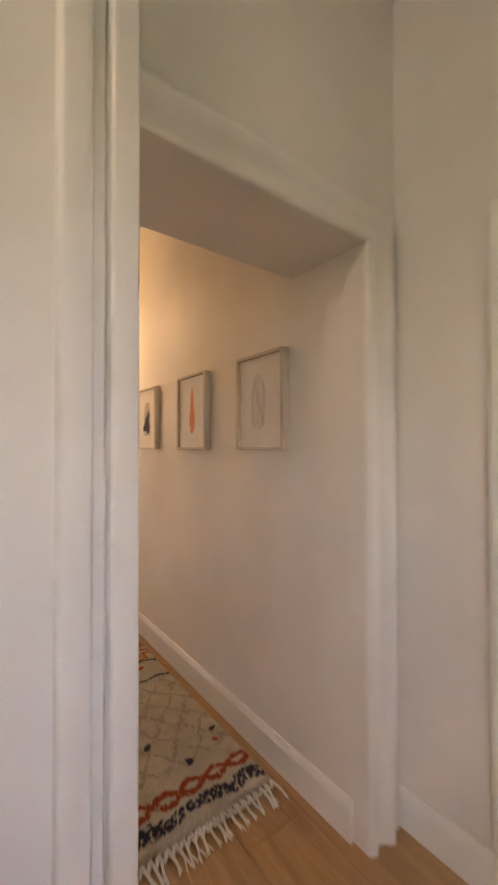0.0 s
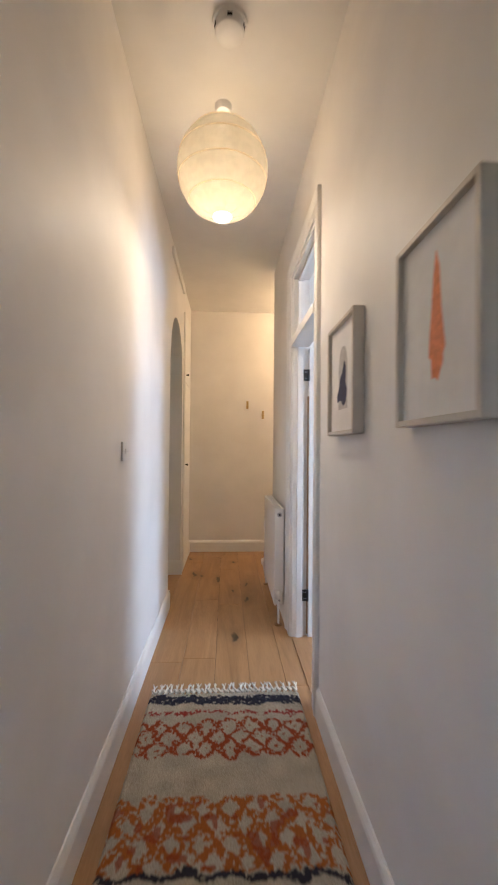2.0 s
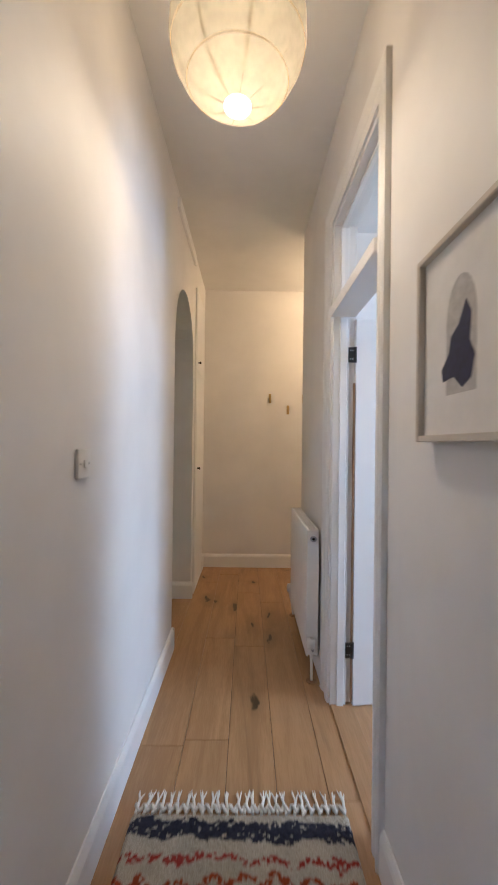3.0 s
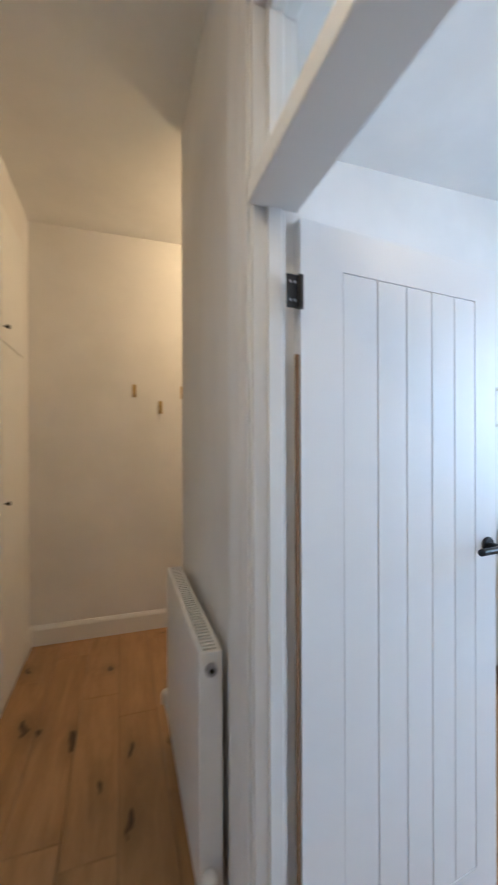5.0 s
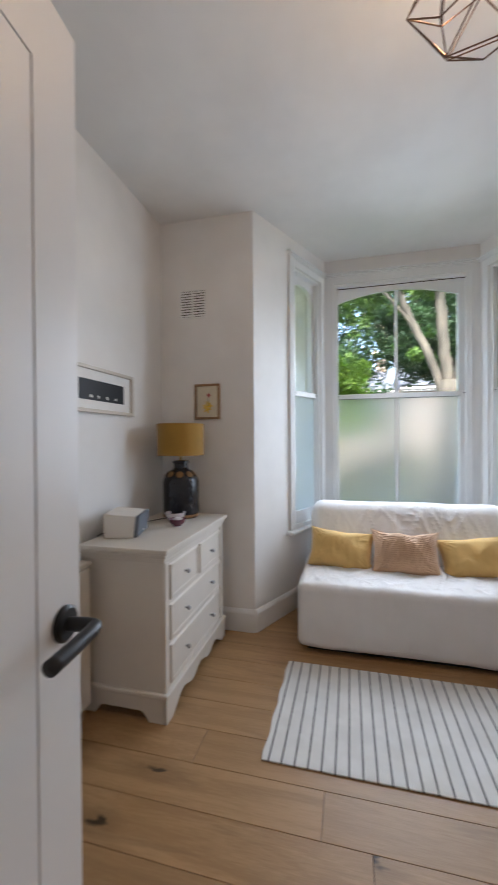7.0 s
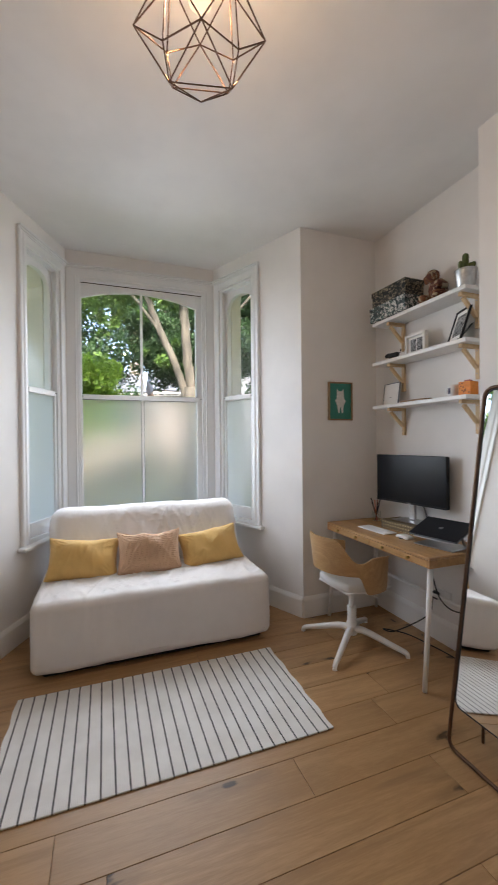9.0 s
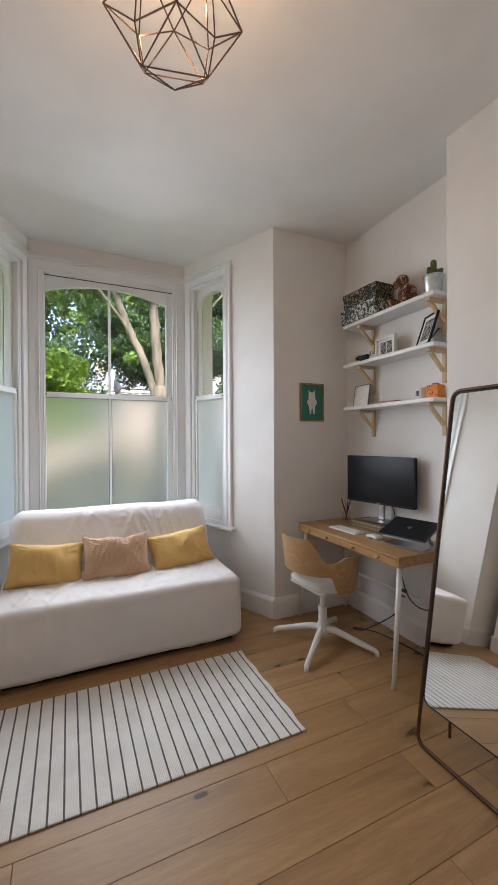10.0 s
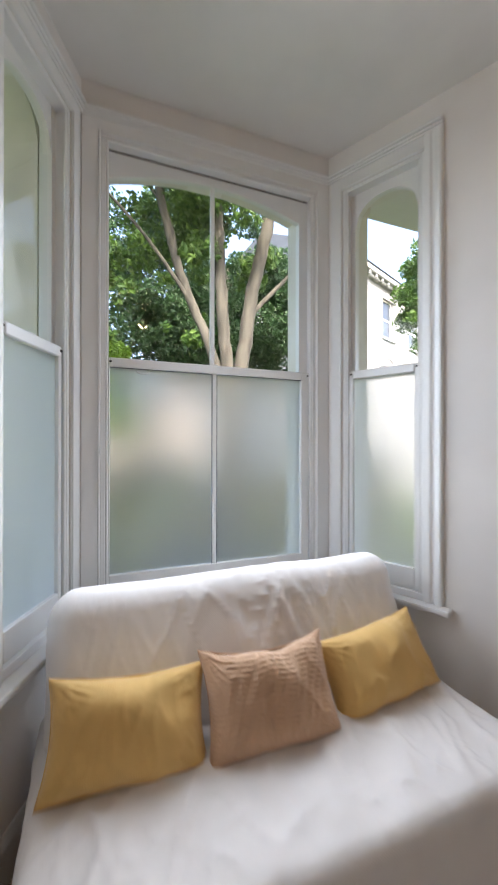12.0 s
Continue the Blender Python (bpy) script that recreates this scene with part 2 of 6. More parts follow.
def grassy(name):
    n = Nodes(name)
    at = n.coords()
    tone = n.mix(n.ramp(n.noise(at, 3, 5), 0.3, 0.7), (0.03, 0.06, 0.012), (0.07, 0.11, 0.025))
    far = n.ramp(n.noise(at, 0.16, 3), 0.45, 0.6)
    tone = n.mix(far, tone, (0.06, 0.07, 0.03))
    n.bump(n.noise(at, 40, 3), 0.8, 0.03)
    return n.finish(Base_Color=tone, Roughness=0.95)


WALL = painted("wall_paint", (0.82, 0.795, 0.765), 0.6)
CEILING = painted("ceiling_paint", (0.84, 0.825, 0.8), 0.7, 120)
TRIM = painted("trim_paint", (0.82, 0.81, 0.79), 0.5, 60, 0.015, 0.015)
DOOR_PAINT = painted("door_paint", (0.8, 0.785, 0.775), 0.4, 90, 0.02, 0.015)
WINDOW_PAINT = painted("window_paint", (0.8, 0.8, 0.79), 0.34, 60, 0.025, 0.03)
STONE = painted("rendered_stone", (0.8, 0.77, 0.69), 0.85, 60, 0.4, 0.1)
OAK = timber("oak_boards", (0.46, 0.275, 0.128), (0.35, 0.196, 0.084), rough=0.42)
GAP = plain("board_joint", (0.05, 0.03, 0.018), 0.9)
DESK_OAK = timber("desk_oak", (0.5, 0.29, 0.12), (0.36, 0.19, 0.07), "X", 0.4, False, 1.4, False)
BENT_OAK = timber("bent_oak", (0.52, 0.33, 0.16), (0.42, 0.25, 0.11), "X", 0.4, False, 1.2, False)
PINE = timber("raw_pine", (0.68, 0.5, 0.3), (0.56, 0.38, 0.2), "Z", 0.6, False, 1.0, False)
FRAME_OAK = timber("frame_oak", (0.36, 0.22, 0.11), (0.24, 0.13, 0.06), "Z", 0.5, False, 2.0, False)
GREY_FRAME = painted("greige_frame", (0.6, 0.54, 0.465), 0.5, 200, 0.1)
PAPER = plain("print_paper", (0.8, 0.78, 0.75), 0.7, 0, 20, 0.03, 0.02)
CREAM_PAPER = plain("cream_paper", (0.66, 0.6, 0.46), 0.7, 0, 20, 0.06, 0.02)
ORANGE_INK = plain("orange_ink", (0.78, 0.27, 0.11), 0.7, 0, 90, 0.16)
NAVY_INK = plain("navy_ink", (0.028, 0.03, 0.075), 0.7, 0, 40, 0.3)
GREY_INK = plain("pencil_grey", (0.25, 0.25, 0.24), 0.8)
PALE_INK = plain("pale_grey_ink", (0.52, 0.5, 0.48), 0.8)
BLACK = plain("black_metal", (0.018, 0.018, 0.02), 0.38, 0.3)
SOOT = plain("black_plastic", (0.016, 0.017, 0.02), 0.45)
SCREEN = plain("screen_black", (0.008, 0.01, 0.014), 0.22, 0, 10, 0.1, 0.0)
STEEL = plain("brushed_steel", (0.42, 0.42, 0.43), 0.32, 1.0)
GALV = plain("galvanised_steel", (0.55, 0.57, 0.58), 0.35, 0.9, 30, 0.2)
BRASS = plain("aged_brass", (0.48, 0.33, 0.12), 0.35, 1.0)
COPPER = plain("dark_copper", (0.14, 0.085, 0.06), 0.32, 1.0)
WHITE_METAL = plain("white_enamel", (0.8, 0.79, 0.77), 0.35, 0, 8, 0.03, 0.0)
WHITE_PLASTIC = plain("white_plastic", (0.78, 0.77, 0.75), 0.4, 0, 8, 0.04, 0.0)
SOFA_CLOTH = fabric("cotton_cover", (0.78, 0.75, 0.73), 420, 0.05, 0.25, 0.2, 0.35)
YELLOW_CLOTH = fabric("yellow_cotton", (0.74, 0.47, 0.16), 500, 0.1, 0.35, 0.2, 1.0)
PINK_CLOTH = fabric("quilted_pink", (0.63, 0.4, 0.25), 160, 0.18, 1.0)
SEAT_CLOTH = fabric("pale_seat_cloth", (0.66, 0.65, 0.62), 500, 0.06)
RUG_PILE = vertex_pile("wool_pile")
FRINGE = fabric("wool_fringe", (0.78, 0.75, 0.68), 200, 0.2)
STRIPED = striped_weave("striped_cotton")
MUSTARD = fabric("mustard_shade", (0.38, 0.205, 0.03), 400, 0.16, 0.2)
BLACK_GLAZE = plain("black_glaze", (0.014, 0.014, 0.018), 0.22)
GOLD_LEAF = plain("gold_leaf", (0.26, 0.14, 0.055), 0.45, 0.5, 20, 0.4)
CHEST_PAINT = painted("chest_paint", (0.77, 0.71, 0.63), 0.42, 80, 0.08, 0.05)
BEIGE_PAINT = painted("beige_paint", (0.66, 0.6, 0.52), 0.5, 80, 0.08, 0.05)
CREAM_PLASTIC = plain("cream_plastic", (0.74, 0.7, 0.64), 0.5, 0, 8, 0.03, 0.0)
GRILLE = plain("grey_grille", (0.12, 0.135, 0.16), 0.6, 0, 300, 0.3)
BOWL = plain("pale_ceramic", (0.66, 0.63, 0.66), 0.25)
PLUM = plain("plum_glaze", (0.16, 0.05, 0.08), 0.25)
for dull in (SCREEN, SOOT):
    dull.node_tree.nodes["Principled BSDF"].inputs["Specular IOR Level"].default_value = 0.22
GREEN_PRINT = plain("green_print", (0.03, 0.2, 0.155), 0.7, 0, 30, 0.08)
WHITE_PRINT = plain("white_print", (0.72, 0.7, 0.66), 0.7)
YELLOW_PRINT = plain("yellow_print", (0.75, 0.5, 0.06), 0.7)
RED_PRINT = plain("red_print", (0.45, 0.12, 0.1), 0.7)
LEAF_PRINT = blotches("leaf_print", ((0.03, 0.045, 0.045), (0.62, 0.6, 0.56), (0.11, 0.16, 0.15)), 24)
DARK_PRINT = blotches("dark_leaf_print", ((0.014, 0.014, 0.013), (0.02, 0.022, 0.02), (0.3, 0.25, 0.17)), 24)
PHOTO_PRINT = blotches("grey_photo", ((0.05, 0.05, 0.05), (0.35, 0.35, 0.35), (0.16, 0.16, 0.16)), 40)
SPOTTED = dotted("gold_spots", (0.16, 0.115, 0.06), (0.5, 0.4, 0.22), 42)
ORANGE_CARD = plain("orange_card", (0.8, 0.25, 0.03), 0.5)
CACTUS = plain("cactus_green", (0.09, 0.11, 0.03), 0.8, 0, 90, 0.4)
TOY_BROWN = blotches("patched_plush", ((0.1, 0.028, 0.018), (0.2, 0.075, 0.03), (0.36, 0.28, 0.18)), 13, 0.9)
CABLE = plain("black_rubber", (0.02, 0.02, 0.02), 0.6)
LANTERN = thin_paper("lantern_paper")
RIBS = plain("lantern_rib", (0.7, 0.55, 0.3), 0.7)
BULB = glow("warm_bulb", (1.0, 0.7, 0.42), 0.2)
HOT = glow("lantern_opening", (1.0, 0.86, 0.6), 0.5)
GLASS = clear_glass("window_glass")
FROST = frosted_glass("frosted_glass")
MIRROR = Nodes("mirror_silver").finish(Base_Color=(0.9, 0.91, 0.9), Metallic=1.0, Roughness=0.015)
TUMBLER = clear_glass("tumbler_glass")
LEAF = leafy("leaf_green", (0.045, 0.11, 0.02), (0.14, 0.25, 0.04))
LEAF_LIME = leafy("leaf_lime", (0.13, 0.26, 0.02), (0.24, 0.38, 0.035))
LEAF_OLIVE = leafy("leaf_olive", (0.07, 0.075, 0.02), (0.14, 0.13, 0.04))
LEAF_DARK = leafy("leaf_dark", (0.025, 0.07, 0.025), (0.06, 0.13, 0.04))
BARK = barky("grey_bark")
GRASS = grassy("lawn")
BRICK = brickwork("stock_brick", (0.3, 0.2, 0.12), (0.24, 0.14, 0.09), (0.4, 0.37, 0.32))
STUCCO = painted("stucco", (0.37, 0.365, 0.355), 0.85, 40, 0.4, 0.1)
SLATE = plain("slate_roof", (0.1, 0.11, 0.125), 0.7, 0, 6, 0.3)
DARK_PANE = plain("far_window_glass", (0.05, 0.06, 0.075), 0.08, 0, 2, 0.2, 0.0)
PEEP = plain("gap_brown", (0.2, 0.11, 0.05), 0.9, 0, 300, 0.5, 0.8)


# ---- shaping ----
def mesh_from(bm, name, smooth):
    me = bpy.data.meshes.new(name)
    bmesh.ops.recalc_face_normals(bm, faces=bm.faces)
    bm.to_mesh(me)
    bm.free()
    if smooth:
        for p in me.polygons:
            p.use_smooth = True
    return me


def part(name, bm, material, parent, label="", smooth=False):
    """Links a bmesh as one mesh object under a thing or a part."""
    me = mesh_from(bm, name, smooth)
    me.materials.append(material)
    ob = new(name, me)
    ob.parent = parent
    if smooth == "auto":
        sharp_edges(me)
    return tagged(ob, label)


def sharp_edges(me, limit=0.6):
    me.set_sharp_from_angle(angle=limit)


def thing(name, label, category, place=(0, 0, 0), turn=0.0, group="", kind="", matrix=None):
    ob = new(name)
    ob.empty_display_size = 0.1
    ob.matrix_basis = matrix if matrix is not None else pose(*place, 0, 0, turn)
    return tagged(ob, label, category, group, kind)


def solid(name, bm, material, kind="structure", label="", category="", group="", smooth=False):
    me = mesh_from(bm, name, smooth)
    me.materials.append(material)
    if smooth == "auto":
        sharp_edges(me)
    return tagged(new(name, me), label, category, group, kind)


def box(x0, y0, z0, x1, y1, z1, bevel=0.0, bm=None, seg=1, m=None):
    own = bmesh.new()
    bmesh.ops.create_cube(own, size=1)
    for v in own.verts:
        v.co = Vector(((x0, x1)[v.co.x > 0], (y0, y1)[v.co.y > 0], (z0, z1)[v.co.z > 0]))
    if bevel:
        bmesh.ops.bevel(own, geom=list(own.edges), offset=bevel, segments=seg, affect="EDGES", profile=0.6)
    return join(bm, own, m)


def join(bm, own, m=None):
    if m is not None:
        bmesh.ops.transform(own, matrix=m, verts=own.verts)
    if bm is None:
        return own
    me = bpy.data.meshes.new("t")
    own.to_mesh(me)
    own.free()
    bm.from_mesh(me)
    bpy.data.meshes.remove(me)
    return bm


def lathe(profile, n=32, bm=None, m=None, caps=True):
    """Turns (radius, height) pairs round the z axis."""
    own = bmesh.new()
    rings = [[own.verts.new((r * math.cos(2 * math.pi * i / n), r * math.sin(2 * math.pi * i / n), z)) for i in range(n)] for r, z in profile]
    for a, b in zip(rings, rings[1:]):
        for i in range(n):
            own.faces.new((a[i], a[(i + 1) % n], b[(i + 1) % n], b[i]))
    if caps:
        own.faces.new(list(reversed(rings[0])))
        own.faces.new(rings[-1])
    return join(bm, own, m)


def tube(path, r, n=8, bm=None, m=None, closed=False, r_end=None):
    own = bmesh.new()
    pts = [Vector(p) for p in path]
    rings = []
    last = None
    for i, p in enumerate(pts):
        if closed:
            d = (pts[(i + 1) % len(pts)] - pts[i - 1]).normalized()
        else:
            d = (pts[min(i + 1, len(pts) - 1)] - pts[max(i - 1, 0)]).normalized()
        if last is None:
            side = d.orthogonal().normalized()
        else:
            side = (last - d * last.dot(d)).normalized()
        last = side
        up = d.cross(side)
        rr = r if r_end is None else r + (r_end - r) * i / (len(pts) - 1)
        rings.append([own.verts.new(p + (side * math.cos(2 * math.pi * k / n) + up * math.sin(2 * math.pi * k / n)) * rr) for k in range(n)])
    pairs = list(zip(rings, rings[1:])) + ([(rings[-1], rings[0])] if closed else [])
    for a, b in pairs:
        for k in range(n):
            own.faces.new((a[k], a[(k + 1) % n], b[(k + 1) % n], b[k]))
    if not closed:
        own.faces.new(list(reversed(rings[0])))
        own.faces.new(rings[-1])
    return join(bm, own, m)


def curve_points(points, steps=8):
    """A smooth line through the points."""
    p = [Vector(q) for q in points]
    p = [p[0] * 2 - p[1], *p, p[-1] * 2 - p[-2]]
    out = []
    for a, b, c, d in zip(p, p[1:], p[2:], p[3:]):
        for i in range(steps):
            t = i / steps
            out.append(0.5 * ((2 * b) + (c - a) * t + (2 * a - 5 * b + 4 * c - d) * t * t + (3 * b - a - 3 * c + d) * t ** 3))
    return [*out, p[-2]]


def prism(outline, depth, bm=None, m=None, bevel=0.0):
    """An outline in x and y, raised by depth in z."""
    own = bmesh.new()
    low = [own.verts.new((x, y, 0)) for x, y in outline]
    top = [own.verts.new((x, y, depth)) for x, y in outline]
    own.faces.new(list(reversed(low)))
    own.faces.new(top)
    for i in range(len(outline)):
        j = (i + 1) % len(outline)
        own.faces.new((low[i], low[j], top[j], top[i]))
    if bevel:
        bmesh.ops.bevel(own, geom=list(own.edges), offset=bevel, segments=1, affect="EDGES")
    return join(bm, own, m)


def soft_box(sx, sy, sz, r, n=14, wobble=0.0, scale=4.0, seed=0.0, bm=None, m=None, lift=None, fold=None):
    """A rounded block, standing on z = 0 and centred in x and y, with a little unevenness."""
    own = bmesh.new()
    bmesh.ops.create_cube(own, size=1)
    bmesh.ops.subdivide_edges(own, edges=list(own.edges), cuts=n, use_grid_fill=True)
    half = Vector((sx / 2, sy / 2, sz / 2))
    inner = Vector((max(h - r, 0.001) for h in half))
    for v in own.verts:
        # more points near the rounded rims
        p = Vector([math.copysign(abs(c * 2) ** 0.8, c) * h for c, h in zip(v.co, half)])
        q = Vector([max(-i, min(i, c)) for c, i in zip(p, inner)])
        d = p - q
        v.co = q + d.normalized() * r if d.length > 1e-6 else p
        v.co.z += sz / 2
        if wobble:
            k = noise.noise(Vector((v.co.x * scale + seed, v.co.y * scale * 1.3, v.co.z * scale + seed)))
            k2 = noise.noise(Vector((v.co.x * scale * 2.7 + seed, v.co.y * scale * 3.6, v.co.z * scale * 2.2)))
            v.co += (d.normalized() if d.length > 1e-6 else Vector((0, 0, 1))) * (k + 0.45 * k2) * wobble
        if fold and d.length > 1e-6:
            v.co += d.normalized() * fold(v.co)
        if lift:
            v.co = lift(v.co)
    return join(bm, own, m)


def frame_ring(w, h, bar, depth, bm=None, m=None, bevel=0.002):
    """A rectangular picture frame in x and z, its back on y = 0 and its front at y = -depth."""
    own = bmesh.new()
    for a in ((-w / 2, 0, -w / 2 + bar, h), (w / 2 - bar, 0, w / 2, h), (-w / 2 + bar, 0, w / 2 - bar, bar), (-w / 2 + bar, h - bar, w / 2 - bar, h)):
        box(a[0], -depth, a[1], a[2], 0, a[3], bevel, own)
    return join(bm, own, m)


def wall_frame(p0, p1):
    """x runs along the wall from p0 to p1, y points into the room, z up."""
    u = (Vector(p1) - Vector(p0)).normalized()
    return Matrix(((u.x, -u.y, 0, p0[0]), (u.y, u.x, 0, p0[1]), (0, 0, 1, 0), (0, 0, 0, 1)))


def wall_strip(name, p0, p1, thick, top, openings=(), material=None, low=0.0):
    """A wall with real openings: rows of s0, s1, sill, head and the rise of an arch."""
    length = (Vector(p1) - Vector(p0)).length
    cuts = {0.0, length}
    for s0, s1, zb, zt, rise in openings:
        steps = 20 if rise else 1
        cuts |= {max(0, s0) + (min(length, s1) - max(0, s0)) * i / steps for i in range(steps + 1)}
    cuts = sorted(cuts)

    def gap(s, op):
        s0, s1, zb, zt, rise = op
        if not rise:
            return zb, zt
        k = (s - s0) / (s1 - s0) * 2 - 1
        return zb, zt - rise + rise * math.sqrt(max(0, 1 - k * k))

    bm = bmesh.new()

    def face(*pts):
        bm.faces.new([bm.verts.new(p) for p in pts])

    for a, b in zip(cuts, cuts[1:]):
        mid = (a + b) / 2
        op = next((o for o in openings if o[0] < mid < o[1]), None)
        if op:
            (zb, ha), (_, hb) = gap(a, op), gap(b, op)
            pieces = [(low, low, zb, zb), (ha, hb, top, top)]
            face((a, 0, ha), (b, 0, hb), (b, -thick, hb), (a, -thick, ha))
            if zb > low:
                face((a, 0, zb), (a, -thick, zb), (b, -thick, zb), (b, 0, zb))
        else:
            pieces = [(low, low, top, top)]
        for la, lb, ta, tb in pieces:
            if ta - la > 1e-6 or tb - lb > 1e-6:
                face((a, 0, la), (a, 0, ta), (b, 0, tb), (b, 0, lb))
                face((a, -thick, la), (b, -thick, lb), (b, -thick, tb), (a, -thick, ta))
        face((a, 0, top), (a, -thick, top), (b, -thick, top), (b, 0, top))
    for s0, s1, zb, zt, rise in openings:
        for s in (s0, s1):
            if 0 <= s <= length:
                z = zt - rise
                face((s, 0, zb), (s, -thick, zb), (s, -thick, z), (s, 0, z))
    for s in (0, length):
        face((s, 0, low), (s, -thick, low), (s, -thick, top), (s, 0, top))
    bmesh.ops.remove_doubles(bm, verts=bm.verts, dist=1e-4)
    bmesh.ops.transform(bm, matrix=wall_frame(p0, p1), verts=bm.verts)
    return solid(name, bm, material or WALL)


ARCHITRAVE = ((0.0, 0.0), (0.0, 0.014), (0.012, 0.018), (0.03, 0.018), (0.038, 0.012), (0.05, 0.012), (0.062, 0.022), (0.078, 0.026), (0.086, 0.02), (0.086, 0.0))


ENTRY_MOULD = ((0.0, 0.0), (0.0, 0.016), (0.006, 0.026), (0.016, 0.03), (0.024, 0.026), (0.028, 0.014), (0.036, 0.012), (0.05, 0.02), (0.058, 0.036), (0.07, 0.044), (0.08, 0.036), (0.086, 0.02), (0.086, 0.0))


def casing(s0, s1, z0, z1, width, m, bm=None, wide_top=None, profile=ARCHITRAVE, width1=None):
    """A moulded architrave round three sides of an opening, mitred at the corners."""
    own = bmesh.new()
    k, k1, kt = width / 0.086, (width1 or width) / 0.086, (wide_top or width) / 0.086
    stations = (((s0, z0), (-1, 0)), ((s0, z1), (-1, 1)), ((s1, z1), (1, 1)), ((s1, z0), (1, 0)))
    rings = [[own.verts.new((c[0] + d[0] * p * (k if d[0] < 0 else k1), h, c[1] + d[1] * p * kt)) for p, h in profile] for c, d in stations]
    for a, b in zip(rings, rings[1:]):
        for i in range(len(profile) - 1):
            own.faces.new((a[i], a[i + 1], b[i + 1], b[i]))
    for r in (rings[0], rings[-1]):
        own.faces.new(r)
    return join(bm, own, m)


def skirting(points, height=0.145, thick=0.018):
    """Baseboards along wall lines, seen from inside, each run one piece."""
    for p0, p1 in points:
        length = (Vector(p1) - Vector(p0)).length
        own = bmesh.new()
        prof = ((0, 0), (thick, 0), (thick, height - 0.03), (thick - 0.004, height - 0.016), (0.006, height), (0, height))
        a = [own.verts.new((0, y, z)) for y, z in prof]
        b = [own.verts.new((length, y, z)) for y, z in prof]
        for i in range(len(prof)):
            j = (i + 1) % len(prof)
            own.faces.new((a[i], b[i], b[j], a[j]))
        own.faces.new(a)
        own.faces.new(list(reversed(b)))
        bmesh.ops.transform(own, matrix=wall_frame(p0, p1), verts=own.verts)
        solid("baseboard", own, TRIM)


# ---- structure ----
H = 3.09
HALL_L, HALL_R, ROOM_W = -0.94, 0.0, 0.11
PIER, BAY = 3.11, 4.095
SOUTH, BREAST, NORTH = 1.04, 1.31, 4.72
END = 5.947

ROOM = [(0.11, SOUTH), (0.55, SOUTH), (0.55, BREAST), (1.913, BREAST), (1.913, SOUTH), (PIER, SOUTH), (PIER, 1.756),
        (BAY, 2.199), (BAY, 3.527), (PIER, 3.981), (PIER, NORTH), (0.11, NORTH)]

solid("ceiling", box(-3.0, -2.4, H, 4.5, 6.3, H + 0.12), CEILING)

# right wall of the hall, with the bedroom door and its fanlight
DOOR_Y0, DOOR_Y1, FAN_TOP = 2.918, 3.66, 2.55
wall_strip("wall_hall_right", (0.11, 4.80), (0.11, 0.57), 0.11, H, [(4.80 - DOOR_Y1, 4.80 - DOOR_Y0, 0.0, FAN_TOP, 0)])
wall_strip("wall_hall_left", (HALL_L, END), (HALL_L, 0.57), 0.15, H, [(END - 5.05, END - 4.175, 0.0, 2.535, 0.44)])
wall_strip("wall_hall_end", (1.4, END), (-2.7, END), 0.12, H)
wall_strip("wall_end_side", (1.4, 4.80), (1.4, END), 0.12, H)
wall_strip("wall_passage_far", (-1.09, 5.05), (-2.7, 5.05), 0.12, H)
wall_strip("wall_passage_near", (-2.7, 3.9), (-1.09, 3.9), 0.12, H)
wall_strip("wall_passage_end", (-2.7, 5.3), (-2.7, 3.7), 0.12, H)
# entry opening, with a deep lintel
wall_strip("wall_lobby_front", (0.2, 0.53), (-1.1, 0.53), 0.04, H, [(0.2, 1.06, 0.0, 2.10, 0)])
wall_strip("wall_lobby_side", (-0.99, 0.44), (-2.4, 0.44), 0.1, H)
bm = box(-0.906, 0.395, 0, -0.852, 0.53, H, 0.012, None, 3)
box(-0.936, 0.425, 0, -0.906, 0.53, H, 0.006, bm)
box(-0.992, 0.4, 0, -0.936, 0.53, H, 0.012, bm, 3)
solid("trim", bm, TRIM)
solid("lintel", box(-0.86, 0.57, 2.10, -0.001, 0.89, H), WALL)
solid("wall_entry_pier", box(-1.09, 0.57, 0, -0.86, 0.89, H), WALL)
wall_strip("wall_lobby_right", (0.2, -2.0), (0.2, 0.57), 0.12, H, [(1.25, 2.1, 0.0, 2.05, 0)])
wall_strip("wall_lobby_back", (-2.4, -2.0), (0.2, -2.0), 0.2, H, [(0.3, 1.1, 1.3, 2.3, 0)])
wall_strip("wall_lobby_left", (-2.4, 0.47), (-2.4, -2.0), 0.12, H)
solid("wall_closet", box(0.32, -0.9, 0, 0.36, 0.2, H), WALL)
# bedroom
wall_strip("wall_room_north", (PIER + 0.3, NORTH), (0.11, NORTH), 0.08, H)
wall_strip("wall_pier_north", (PIER, 3.981), (PIER, NORTH), 0.3, H)
wall_strip("wall_pier_south", (PIER, SOUTH), (PIER, 1.756), 0.3, H)
wall_strip("wall_room_south", (0.11, SOUTH), (PIER + 0.3, SOUTH), 0.15, H)
solid("chimney_breast", box(0.55, SOUTH, 0, 1.913, BREAST, H, 0.004), WALL)
SPLAY_R, SPLAY_L, FRONT = ((PIER, 1.756), (BAY, 2.199)), ((BAY, 3.527), (PIER, 3.981)), ((BAY, 2.199), (BAY, 3.527))
SILL, HEAD = 0.665, 2.862
wall_strip("wall_bay_front", *FRONT, 0.25, H, [(0.085, 1.243, SILL, HEAD, 0)])
